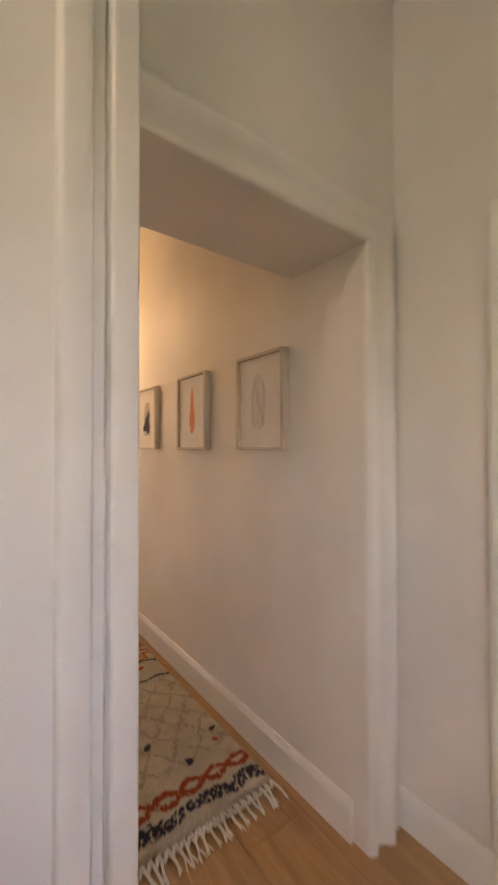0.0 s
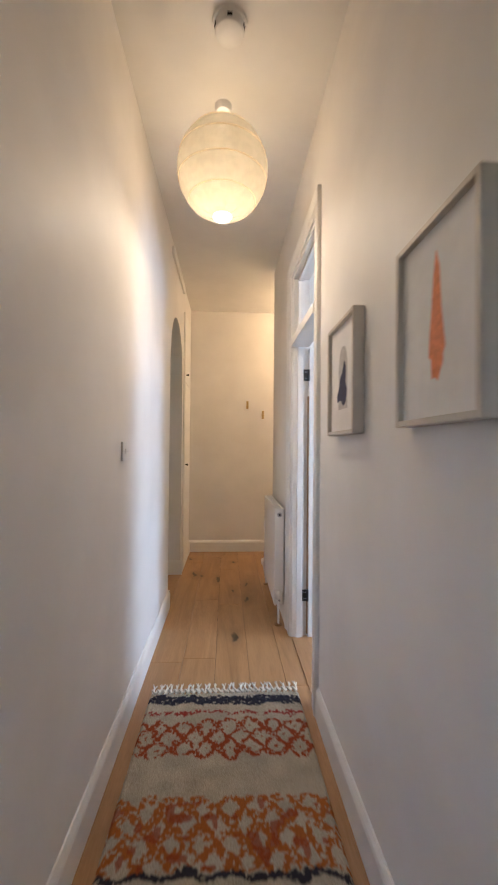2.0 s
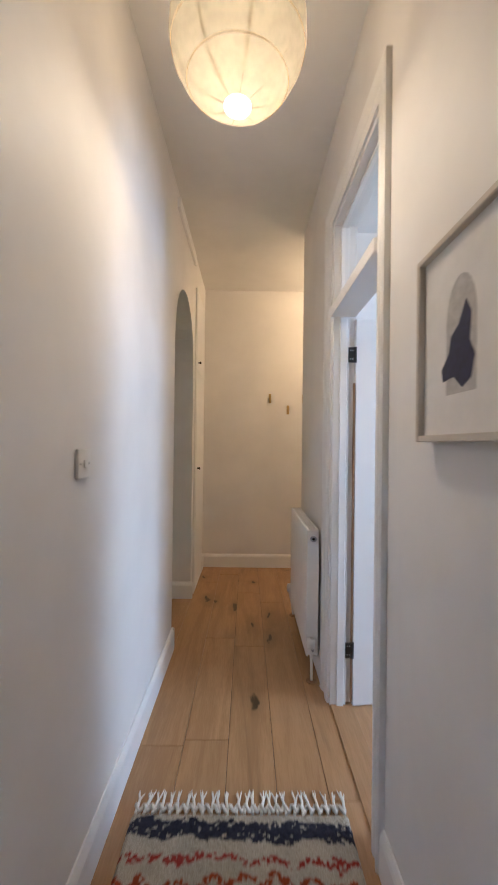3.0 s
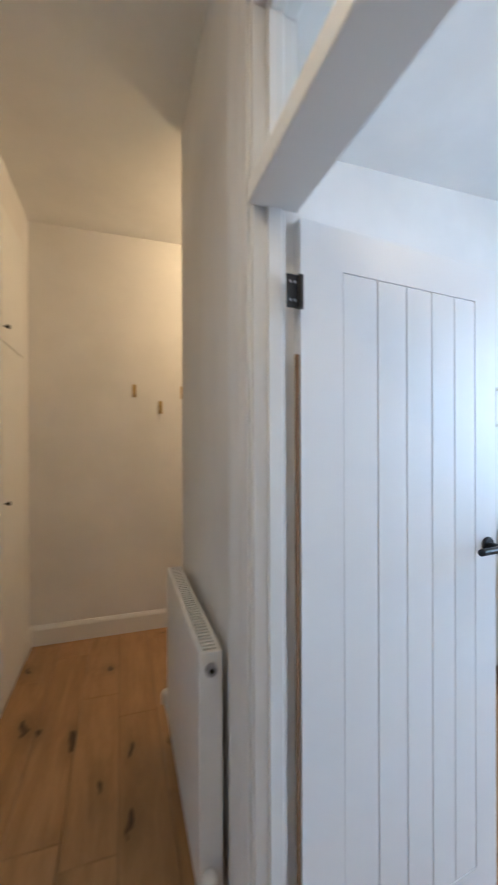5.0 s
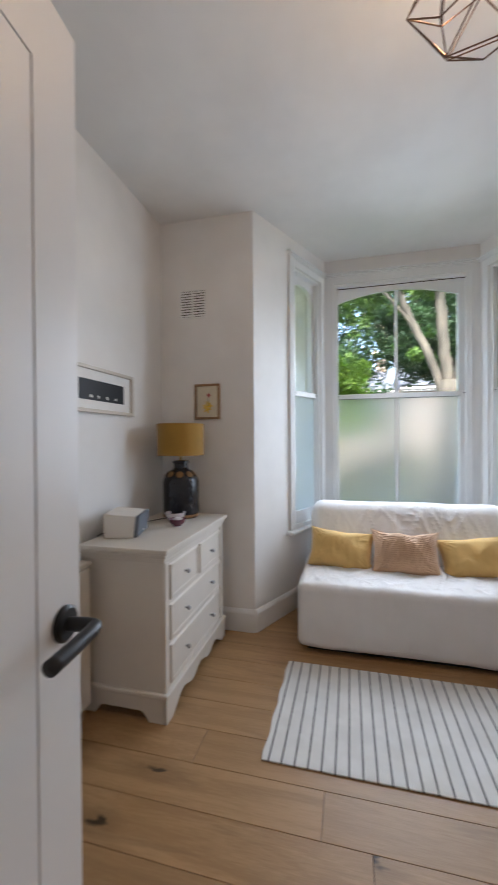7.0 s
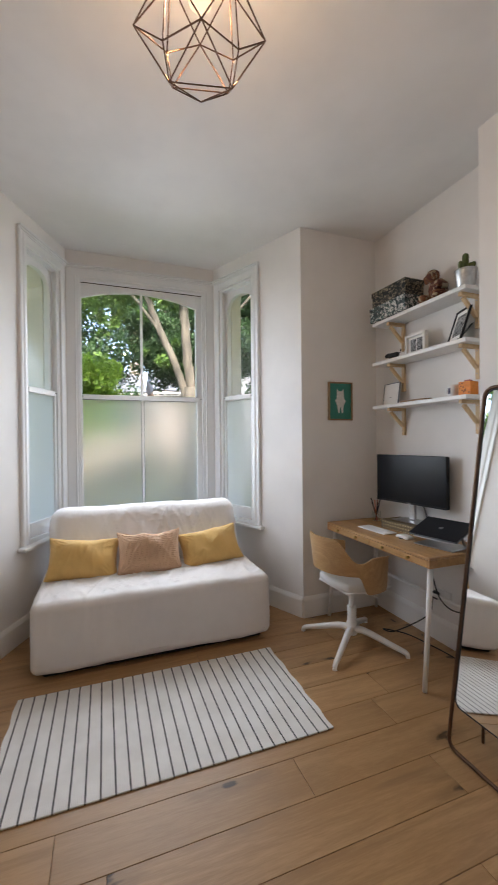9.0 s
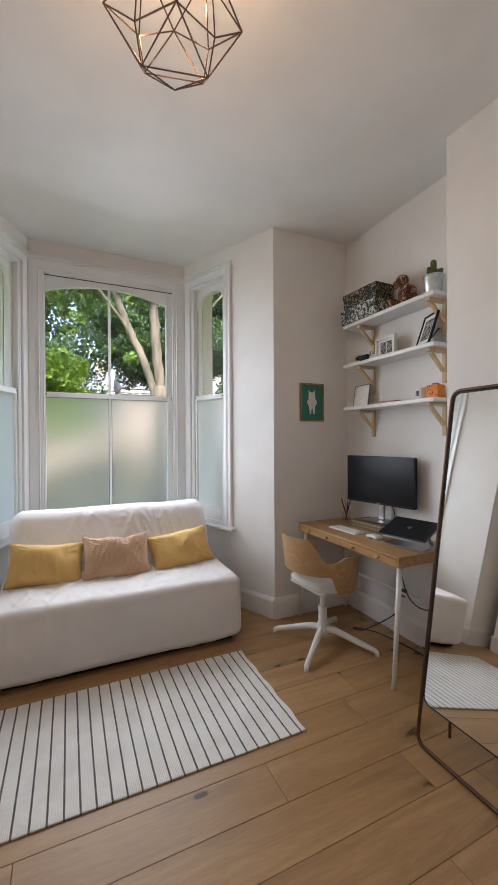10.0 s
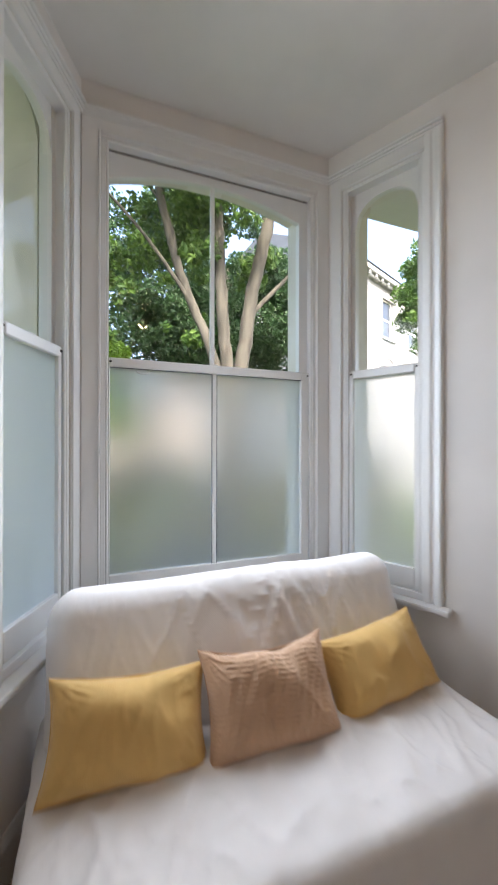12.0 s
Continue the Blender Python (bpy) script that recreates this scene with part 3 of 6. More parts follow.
wall_strip("wall_bay_south", *SPLAY_R, 0.26, H, [(0.537, 0.99, SILL, HEAD, 0)])
wall_strip("wall_bay_north", *SPLAY_L, 0.34, H, [(0.09, 0.543, SILL, HEAD, 0)])

skirting([
    ((0.11, 4.72), (0.11, 3.79)), ((0.11, 2.81), (0.11, SOUTH)),
    ((PIER, SOUTH), (PIER, 1.756 + 0.005)), (SPLAY_R[0], SPLAY_R[1]), (SPLAY_L[0], SPLAY_L[1]), (FRONT[0], FRONT[1]),
    ((PIER, 3.976), (PIER, NORTH)), ((PIER, NORTH), (0.11, NORTH)),
    ((1.913, SOUTH), (PIER, SOUTH)), ((0.55 - 0.018, BREAST), (1.913 + 0.018, BREAST)), ((0.11, SOUTH), (0.55, SOUTH)),
    ((1.913, BREAST), (1.913, SOUTH)), ((0.55, SOUTH), (0.55, BREAST))], 0.165)
skirting([
    ((0.0, 0.58), (0.0, 2.83)), ((0.0, 3.812), (0.0, 4.80)),
    ((HALL_L, 4.193), (HALL_L, 0.89)), ((HALL_L, END), (HALL_L, 5.74)),
    ((1.4, END), (HALL_L, END)), ((HALL_L + 0.018, 5.05), (-2.6, 5.05)), ((-1.09, 4.175), (HALL_L + 0.018, 4.175)),
    ((0.2, 0.53), (0.155, 0.53)), ((-1.0, 0.44), (-2.4, 0.44)), ((0.2, 0.2), (0.2, 0.53)), ((-0.86, 0.89), (-0.86, 0.535)),
    ((HALL_L, 0.89), (-0.86, 0.89))])

# entry architrave, both sides of the wall, and the lobby cupboard's architrave
m = wall_frame((0.2, 0.53), (-2.4, 0.53))
tagged(solid("trim", casing(0.2, 1.06, 0, 2.10, 0.135, m, None, 0.125, ENTRY_MOULD), TRIM, smooth="auto"))
m = wall_frame((0.2, -2.0), (0.2, 0.57))
solid("trim", casing(1.25, 2.1, 0, 2.05, 0.1, m), TRIM, smooth="auto")
solid("door_2", box(0.225, -0.75, 0.005, 0.262, 0.1, 2.05, 0.003), DOOR_PAINT, label="white closed cupboard door in the lobby", category="door")

# high batten over the arch
solid("trim", box(HALL_L, 4.2, 2.955, HALL_L + 0.022, 5.06, 3.03, 0.004), TRIM)


# ---- floor boards, listed at the end of the file ----
floor = thing("floor", "wide knotty oak floor boards", "floor", kind="structure")
part("underlay", box(-2.5, -2.1, -0.12, 4.15, 6.1, -0.012), GAP, floor)
ground_z = -0.95


# ---- bay windows ----
def arched_bar(bm, s0, s1, y0, y1, spring, rise, top, n=18):
    """The piece between a flat top and a shallow arch below it."""
    def curve(s):
        k = (s - s0) / (s1 - s0) * 2 - 1
        return spring + rise * (1 - k * k) if rise < 0.1 else spring + rise * math.sqrt(max(0, 1 - abs(k) ** 2.4))
    grid = [s0 + (s1 - s0) * i / n for i in range(n + 1)]
    rows = [[bm.verts.new(p) for p in ((s, y0, curve(s)), (s, y0, top), (s, y1, top), (s, y1, curve(s)))] for s in grid]
    for a, b in zip(rows, rows[1:]):
        for i in range(4):
            j = (i + 1) % 4
            bm.faces.new((a[i], b[i], b[j], a[j]))
    bm.faces.new(rows[0])
    bm.faces.new(list(reversed(rows[-1])))
    return curve


def pane(name, s0, s1, y, z0, z1, material, parent, label, curve=None, n=14):
    bm = bmesh.new()
    grid = [s0 + (s1 - s0) * i / n for i in range(n + 1)]
    for d in (0.0,):
        for a, b in zip(grid, grid[1:]):
            ta, tb = (curve(a), curve(b)) if curve else (z1, z1)
            bm.faces.new([bm.verts.new(p) for p in ((a, y + d, z0), (b, y + d, z0), (b, y + d, tb), (a, y + d, ta))])
    bmesh.ops.remove_doubles(bm, verts=bm.verts, dist=1e-5)
    ob = part(name, bm, material, parent, label)
    ob.visible_shadow = False
    return ob


def sash_window(name, ends, s0, s1, g0, g1, rise, muntin, sill0, sill1, label, plain_sides=(), deep=0.25, lift=0.075):
    w = thing(name, label, "window", kind="structure", matrix=wall_frame(*ends))
    lo, hi, mid = SILL, HEAD, 1.812
    spring = 2.79 - rise
    # moulded architrave where the window meets a plain wall, flat boards towards the corners of the bay
    if plain_sides:
        bm = bmesh.new()
        a, b = s0 - plain_sides[0], s1 + plain_sides[1]
        for c, d in ((a, s0), (s1, b)):
            if d - c < 0.084:
                box(c, 0, lo, d, 0.007, hi + 0.068, 0.002, bm)
        box(max(a, s0 - 0.08), 0, hi, min(b, s1 + 0.08), 0.0065, hi + 0.068, 0.002, bm)
        part("flat_casing", bm, WINDOW_PAINT, w)
        bm = bmesh.new()
        for c, d in ((s0 - 0.012, s0), (s1, s1 + 0.012)):
            box(c, 0.0072, lo, d, 0.014, hi + 0.012, 0.003, bm)
        box(s0, 0.0072, hi, s1, 0.014, hi + 0.012, 0.003, bm)
        part("inner_bead", bm, WINDOW_PAINT, w)
        for k, (c, sgn) in enumerate(((s0, -1), (s1, 1))):
            if plain_sides[k] >= 0.084:
                own = bmesh.new()
                rings = [[own.verts.new((c + sgn * p, h, z)) for p, h in ARCHITRAVE] for z in (lo, hi + 0.068)]
                for i in range(len(ARCHITRAVE) - 1):
                    own.faces.new((rings[0][i], rings[0][i + 1], rings[1][i + 1], rings[1][i]))
                for q in rings:
                    own.faces.new(q)
                part("architrave", own, WINDOW_PAINT, w, smooth="auto")
    bm = bmesh.new()
    for a, b in ((s0, s0 + 0.022), (s1 - 0.022, s1)):
        box(a, -0.13, lo, b, -0.004, hi, 0.002, bm)
    box(s0 + 0.022, -0.13, hi - 0.02, s1 - 0.022, -0.004, hi, 0.002, bm)
    for a, b in ((s0 + 0.022, s0 + 0.034), (s1 - 0.034, s1 - 0.022)):
        box(a, -0.018, lo + 0.03, b, -0.006, hi - 0.02, 0.003, bm)
    part("box_frame", bm, WINDOW_PAINT, w)
    # upper sash, outside
    bm = bmesh.new()
    y0, y1 = -0.092, -0.058
    box(s0 + 0.022, y1, mid - 0.02, g0, y0, hi - 0.02, 0.003, bm)
    box(g1, y1, mid - 0.02, s1 - 0.022, y0, hi - 0.02, 0.003, bm)
    box(g0, y1, mid - 0.025, g1, y0, mid + 0.02, 0.003, bm)
    curve = arched_bar(bm, g0, g1, y0, y1, spring, rise, hi - 0.02)
    upper = part("upper_sash", bm, WINDOW_PAINT, w)
    cells = [(g0, g1)]
    if muntin:
        c = (g0 + g1) / 2
        part("glazing_bar", box(c - 0.011, -0.084, mid + 0.02, c + 0.011, -0.06, spring + rise - 0.002, 0.004), WINDOW_PAINT, upper)
        cells = [(g0, c - 0.011), (c + 0.011, g1)]
    for a, b in cells:
        pane("pane", a, b, -0.074, mid + 0.02, 0, GLASS, upper, "", curve)
    # lower sash, inside, with frosted panes
    bm = bmesh.new()
    y0, y1 = -0.054, -0.02
    box(s0 + 0.034, y0, lo + 0.03, g0 + 0.004, y1, mid + 0.022, 0.003, bm)
    box(g1 - 0.004, y0, lo + 0.03, s1 - 0.034, y1, mid + 0.022, 0.003, bm)
    box(g0 + 0.004, y0, mid - 0.022, g1 - 0.004, y1 + 0.004, mid + 0.022, 0.004, bm)
    box(g0 + 0.004, y0, lo + 0.03, g1 - 0.004, y1, 0.802, 0.003, bm)
    lower = part("lower_sash", bm, WINDOW_PAINT, w)
    if muntin:
        part("glazing_bar", box(c - 0.012, y0 + 0.004, 0.8, c + 0.012, y1 - 0.004, mid - 0.02, 0.004), WINDOW_PAINT, lower)
    for a, b in ((g0 + 0.004, c - 0.012), (c + 0.012, g1 - 0.004)) if muntin else ((g0 + 0.004, g1 - 0.004),):
        pane("pane", a, b, -0.038, 0.8, mid - 0.02, FROST, lower, "frosted glass pane")
        if muntin:
            # thin grey lines beside the glazing bar and below the meeting rail
            part("pane_edge_line", box(a if a > c else b - 0.003, y1 - 0.006, 0.803, a + 0.003 if a > c else b, y1 - 0.0035, mid - 0.024), GRILLE, lower, "thin grey line along the pane edge")
            part("pane_edge_line", box(a, y1 - 0.006, mid - 0.0255, b, y1 - 0.0035, mid - 0.0225), GRILLE, lower)
    if muntin:
        part("sash_pull", tube([(1.05 + 0.035 * math.cos(q), y1 + 0.003, mid - 0.022 - 0.026 * math.sin(q)) for q in np.linspace(0, math.pi, 13)], 0.0022, 6), WINDOW_PAINT, lower, "looped pull cord", True)
        # solid dark strip painted in for the shade above the sash
        part("head_gap_strip", box(s0 + 0.024, -0.0575, hi - 0.0275, s1 - 0.024, -0.0562, hi - 0.0205), GAP, w, "dark strip for the shaded gap above the sash")
    # sash stops and catch
    for s in (s0 + 0.045, s1 - 0.045):
        part("sash_stop", lathe([(0.005, 0), (0.006, 0.003), (0.004, 0.007)], 10, m=pose(s, -0.02, mid + 0.004, -90)), SOOT, w)
    part("catch", box((g0 + g1) / 2 - 0.02, -0.05, mid + 0.022, (g0 + g1) / 2 + 0.02, -0.026, mid + 0.03, 0.003), WINDOW_PAINT, w)
    # sill board with a rounded nose
    bm = box(s0, -0.1, lo - 0.004, s1, 0, lo + 0.03, 0.002)
    box(sill0, 0.0, lo - 0.03, sill1, 0.062, lo - 0.002, 0.009, bm, 2)
    part("sill", bm, WINDOW_PAINT, w)
    # cream reveal outside
    bm = bmesh.new()
    y0, y1 = -deep, -0.135
    box(s0 - 0.001, y0, lo, g0 - 0.03, y1, hi + 0.09, 0, bm)
    box(g1 + 0.03, y0, lo, s1 + 0.001, y1, hi + 0.09, 0, bm)
    arched_bar(bm, g0 - 0.03, g1 + 0.03, y0, y1, spring + lift, rise, hi + 0.09)
    box(s0, y0 - 0.08, lo - 0.05, s1, y1, lo + 0.02, 0, bm)
    part("stone_reveal", bm, STONE, w)
    return w


sash_window("window_1", FRONT, 0.085, 1.243, 0.165, 1.205, 0.085, True, 0.0, 1.328, "white arched sash window, frosted glass below", (0.083, 0.083))
sash_window("window_2", SPLAY_R, 0.537, 0.99, 0.59, 0.937, 0.15, False, 0.41, 1.06, "narrow white arched sash window, frosted below", (0.086, 0.07), 0.26, 0.158)
sash_window("window_3", SPLAY_L, 0.09, 0.543, 0.143, 0.49, 0.15, False, 0.02, 0.67, "narrow white arched sash window, frosted below", (0.07, 0.086), 0.34)


# moulding that runs round the bay above the windows
for ends, a, b in ((FRONT, 0.0, 1.328), (SPLAY_R, 0.449, 1.08), (SPLAY_L, 0.0, 0.633)):
    bm = bmesh.new()
    box(a, 0, 2.952, b, 0.036, 2.966, 0.005, bm, 2)
    box(a, 0, 2.94, b, 0.024, 2.952, 0.004, bm)
    box(a, 0, 2.93, b, 0.014, 2.94, 0.003, bm)
    bmesh.ops.transform(bm, matrix=wall_frame(*ends), verts=bm.verts)
    solid("trim", bm, WINDOW_PAINT)

# plain lobby window behind the start, unseen, added to let daylight in
w = thing("window_4", "plain white casement window added to light the lobby", "window", kind="structure", matrix=wall_frame((-2.4, -2.0), (0.2, -2.0)))
part("architrave", casing(0.3, 1.1, 1.3, 2.3, 0.085, None), WINDOW_PAINT, w, smooth="auto")
bm = bmesh.new()
for a in ((0.3, 1.3, 0.36, 2.3), (1.04, 1.3, 1.1, 2.3), (0.36, 1.3, 1.04, 1.37), (0.36, 2.23, 1.04, 2.3), (0.67, 1.37, 0.73, 2.23)):
    box(a[0], -0.1, a[1], a[2], -0.05, a[3], 0.003, bm)
part("casement", bm, WINDOW_PAINT, w)
pane("pane", 0.36, 0.67, -0.075, 1.37, 2.23, GLASS, w, "")
pane("pane", 0.73, 1.04, -0.075, 1.37, 2.23, GLASS, w, "")


# ---- bedroom door ----
def sheet_of(x, y0, z0, y1, z1):
    bm = bmesh.new()
    bm.faces.new([bm.verts.new(p) for p in ((x, y0, z0), (x, y1, z0), (x, y1, z1), (x, y0, z1))])
    return bm


def door_set():
    d = thing("door_frame", "white moulded door architrave with a glazed fanlight", "door frame", kind="structure")
    hall = wall_frame((0.0, 0.0), (0.0, 6.0))          # y into the hall
    part("architrave", casing(DOOR_Y0, DOOR_Y1, 0, FAN_TOP, 0.086, hall, None, 0.11, width1=0.15), TRIM, d, smooth="auto")
    room = wall_frame((0.11, 6.0), (0.11, 0.0))
    part("architrave", casing(6 - DOOR_Y1, 6 - DOOR_Y0, 0, FAN_TOP, 0.11, room), TRIM, d, smooth="auto")
    bm = bmesh.new()
    box(-0.004, DOOR_Y0, 0, 0.114, DOOR_Y0 + 0.022, FAN_TOP, 0.002, bm)
    box(-0.004, DOOR_Y1 - 0.022, 0, 0.08, DOOR_Y1, FAN_TOP, 0.002, bm)
    box(-0.004, DOOR_Y0 + 0.022, FAN_TOP - 0.022, 0.114, DOOR_Y1 - 0.022, FAN_TOP, 0.002, bm)
    box(0.03, DOOR_Y0 + 0.022, 0, 0.066, DOOR_Y0 + 0.034, 2.046, 0.002, bm)
    box(0.03, DOOR_Y1 - 0.034, 0, 0.066, DOOR_Y1 - 0.022, 2.046, 0.002, bm)
    part("lining", bm, TRIM, d)
    part("transom", box(-0.02, DOOR_Y0 + 0.022, 2.046, 0.112, DOOR_Y1 - 0.022, 2.1, 0.006, seg=2), TRIM, d)
    bm = bmesh.new()
    for a in ((DOOR_Y0 + 0.022, 2.1, DOOR_Y0 + 0.04, FAN_TOP - 0.022), (DOOR_Y1 - 0.04, 2.1, DOOR_Y1 - 0.022, FAN_TOP - 0.022),
              (DOOR_Y0 + 0.04, 2.1, DOOR_Y1 - 0.04, 2.118), (DOOR_Y0 + 0.04, FAN_TOP - 0.04, DOOR_Y1 - 0.04, FAN_TOP - 0.022)):
        box(0.03, a[0], a[1], 0.07, a[2], a[3], 0.003, bm)
    part("glazing_bead", bm, TRIM, d)
    ob = part("pane", sheet_of(0.05, DOOR_Y0 + 0.04, 2.118, DOOR_Y1 - 0.04, FAN_TOP - 0.04), GLASS, d, "clear fanlight pane")
    ob.visible_shadow = False
    solid("threshold", box(0.0, DOOR_Y0, 0.001, 0.114, DOOR_Y1, 0.007, 0.002), OAK, label="oak threshold strip under the open door", category="threshold")
    # open leaf
    leaf = thing("door_1", "white boarded door standing open, black lever handle", "door", (0.116, 3.63, 0.006), 6.4, kind="structure")
    W, T, Z = 0.742, 0.035, 2.028
    for a, b in ((0, 0.13), (0.646, W)):
        part("stile", box(a, 0, 0, b, T, Z), DOOR_PAINT, leaf)
    for a, b in ((0, 0.125), (1.916, Z)):
        part("rail", box(0.13, 0, a, 0.646, T, b), DOOR_PAINT, leaf)
    edges = [0.13, 0.248, 0.355, 0.455, 0.552, 0.646]
    for a, b in zip(edges, edges[1:]):
        part("board", box(a + 0.0006, 0.001, 0.1256, b - 0.0006, T - 0.001, 1.9154, 0.0026), DOOR_PAINT, leaf)
    for z in (0.3, 1.835):
        hinge = part("hinge", box(-0.05, -0.02, z - 0.04, -0.008, -0.0155, z + 0.04, 0.001), BLACK, leaf, "black steel hinge")
        part("knuckle", lathe([(0.008, z - 0.04), (0.008, z + 0.04)], 12, m=pose(-0.014, -0.022, 0)), BLACK, hinge)
        for k in (-0.022, 0.022):
            for s in (-0.04, -0.028):
                part("screw", lathe([(0.004, 0), (0.003, 0.0015)], 8, m=pose(s, -0.02, z + k, 90)), STEEL, hinge)
    # brown strip standing for the wicker glimpsed through the hinge gap
    part("gap_strip", box(-0.0145, 0.0, 0.02, -0.004, 0.006, 1.69), PEEP, leaf, "brown strip in the hinge gap, standing for wicker behind")
    for side, turn in ((0, 0), (T, 1)):
        sgn = 1 if turn else -1
        handle = part("handle", lathe([(0.026, 0), (0.026, 0.006), (0.022, 0.009)], 24, m=pose(0.7, side, 1.142, 90 if not turn else -90)), BLACK, leaf, "black lever handle", "auto")
        path = curve_points([(0.7, side, 1.142), (0.7, side + sgn * 0.04, 1.142), (0.692, side + sgn * 0.052, 1.142), (0.652, side + sgn * 0.054, 1.142), (0.592, side + sgn * 0.054, 1.142)], 6)
        part("lever", tube(path, 0.0105, 12), BLACK, handle, smooth=True)


door_set()


# ---- hall things ----
def hall_frame(label, y0, y1, art):
    """A deep box frame on the right wall of the hall; art draws on its paper."""
    z0, z1 = 1.378, 1.815
    f = thing("picture_frame", label, "picture", (0, (y0 + y1) / 2, z0), 270, group="pictures along the hall")
    w, h = y1 - y0, z1 - z0
    m = pose(0, -0.002, 0)
    part("frame", frame_ring(w, h, 0.015, 0.04, m=m), GREY_FRAME, f, "greige box frame")
    part("backing", box(-w / 2 + 0.01, -0.027, 0.01, w / 2 - 0.01, -0.004, h - 0.01), PAPER, f, "white paper")
    art(f, w, h)
    return f


def blob(points, depth, m):
    return prism([(x, y) for x, y in points], depth, m=m)


def art_orange(f, w, h):
    pts = [(0.0, 0.15), (0.008, 0.11), (0.012, 0.03), (0.018, -0.03), (0.022, -0.06), (0.016, -0.075), (0.017, -0.09), (0.008, -0.115), (0.004, -0.128), (-0.003, -0.118),
           (-0.01, -0.122), (-0.012, -0.08), (-0.018, -0.072), (-0.016, -0.03), (-0.01, 0.04), (-0.006, 0.1)]
    part("print", blob(pts, 0.001, pose(0, -0.027, h / 2 - 0.0, 90) @ Matrix.Diagonal((1.6, 1, 1, 1))), ORANGE_INK, f, "tall orange brush shape")


def art_navy(f, w, h):
    pts = [(0.02, 0.06), (0.035, 0.03), (0.03, -0.02), (0.045, -0.05), (0.035, -0.09), (0.01, -0.105), (-0.015, -0.08), (-0.05, -0.085), (-0.055, -0.06), (-0.03, -0.03), (-0.025, 0.0), (0.0, 0.02)]
    part("print", blob(pts, 0.001, pose(0.0, -0.0275, h / 2, 90) @ Matrix.Diagonal((1.25, 1.05, 1, 1))), NAVY_INK, f, "dark navy crystal shape")
    pts = [(-0.03 + 0.055 * math.cos(a), 0.03 + 0.09 * math.sin(a)) for a in np.linspace(0, math.pi, 12)] + [(-0.085, -0.12), (0.025, -0.12)]
    part("print", blob(pts, 0.0004, pose(0.035, -0.027, h / 2, 90)), PALE_INK, f, "pale grey arch shape")


def art_lines(f, w, h):
    rnd = random.Random(4)
    bm = bmesh.new()
    for k in range(7):
        x = -0.05 + k * 0.013
        pts = [(x + rnd.uniform(-0.006, 0.006) + 0.01 * math.sin(z * 30 + k), -0.0278, h / 2 + z) for z in np.linspace(-0.12 + 0.02 * rnd.random(), 0.12 - 0.05 * abs(k - 3) / 3, 14)]
        tube(pts, 0.0008, 4, bm)
    pts = [(-0.012 + 0.045 * math.cos(a), -0.0278, h / 2 + 0.125 * math.sin(a)) for a in np.linspace(0, 2 * math.pi, 36)]
    tube(pts, 0.0009, 4, bm)
    part("print", bm, GREY_INK, f, "thin grey pencil lines")


hall_frame("greige box frame with a pencil line drawing", 0.90, 1.235, art_lines)
hall_frame("greige box frame with an orange brush print", 1.535, 1.868, art_orange)
hall_frame("greige box frame with a navy crystal print", 2.2, 2.536, art_navy)


def paper_lantern():
    r, cx, cy, cz = 0.232, -0.5, 2.9, 2.75
    t = thing("pendant_lantern", "round cream paper lantern, lit, hanging from the ceiling", "pendant lamp", (cx, cy, cz))
    n, rings = 40, 22
    prof = []
    for i in range(rings + 1):
        a = -math.pi / 2 + 0.2 + (math.pi - 0.36) * i / rings
        k = 1 + 0.006 * math.cos(i * math.pi)
        prof.append((r * math.cos(a) * k, r * 1.03 * math.sin(a)))
    bm = lathe(prof, n, caps=False)
    for v in bm.verts:
        v.co *= 1 + 0.012 * noise.noise(v.co * 9)
    part("shade", bm, LANTERN, t, "cream paper shade", True)
    for i in range(8):
        a = 2 * math.pi * i / 8 + 0.25
        pts = [((rr - 0.006) * math.cos(a + 0.25 * z), (rr - 0.006) * math.sin(a + 0.25 * z), z) for rr, z in prof]
        part("rib", tube(pts, 0.0036, 5), LANTERN, t)
    for k in (5, 9, 13, 17):
        rr, z = prof[k]
        part("hoop", tube([((rr + 0.0015) * math.cos(a), (rr + 0.0015) * math.sin(a), z) for a in np.linspace(0, 2 * math.pi, 41)[:-1]], 0.0013, 4, closed=True), RIBS, t)
    part("bulb", lathe([(0.002, -0.246), (0.03, -0.245), (0.046, -0.241), (0.047, -0.236), (0.002, -0.234)], 20), HOT, t, "glowing lower opening", True)
    part("cord", tube([(0, 0, 0.22), (0, 0, H - cz - 0.03)], 0.004, 8), WHITE_PLASTIC, t)
    part("ceiling_rose", lathe([(0.036, H - cz - 0.034), (0.042, H - cz - 0.02), (0.045, H - cz - 0.0005)], 28), WHITE_PLASTIC, t, smooth="auto")


paper_lantern()

t = thing("smoke_alarm", "white round smoke alarm on the hall ceiling", "smoke alarm", (-0.47, 2.5, H - 0.0005), 0)
part("base", lathe([(0.07, -0.014), (0.073, 0)], 36), WHITE_PLASTIC, t)
part("cover", lathe([(0.025, -0.058), (0.044, -0.056), (0.058, -0.049), (0.063, -0.034), (0.063, -0.014)], 36), WHITE_PLASTIC, t, smooth="auto")
for a in range(5):
    part("vent_slot", box(-0.01, -0.064, -0.038, 0.01, -0.061, -0.026, m=pose(0, 0, 0, 0, 0, a * 72)), SOOT, t)

t = thing("light_switch", "white square light switch on the hall wall", "light switch", (HALL_L, 2.73, 1.262), 90)
part("plate", box(-0.043, -0.011, 0, 0.043, -0.0005, 0.086, 0.003, seg=2), WHITE_PLASTIC, t)
part("rocker", box(-0.009, -0.015, 0.03, 0.009, -0.0112, 0.056, 0.002), WHITE_PLASTIC, t)
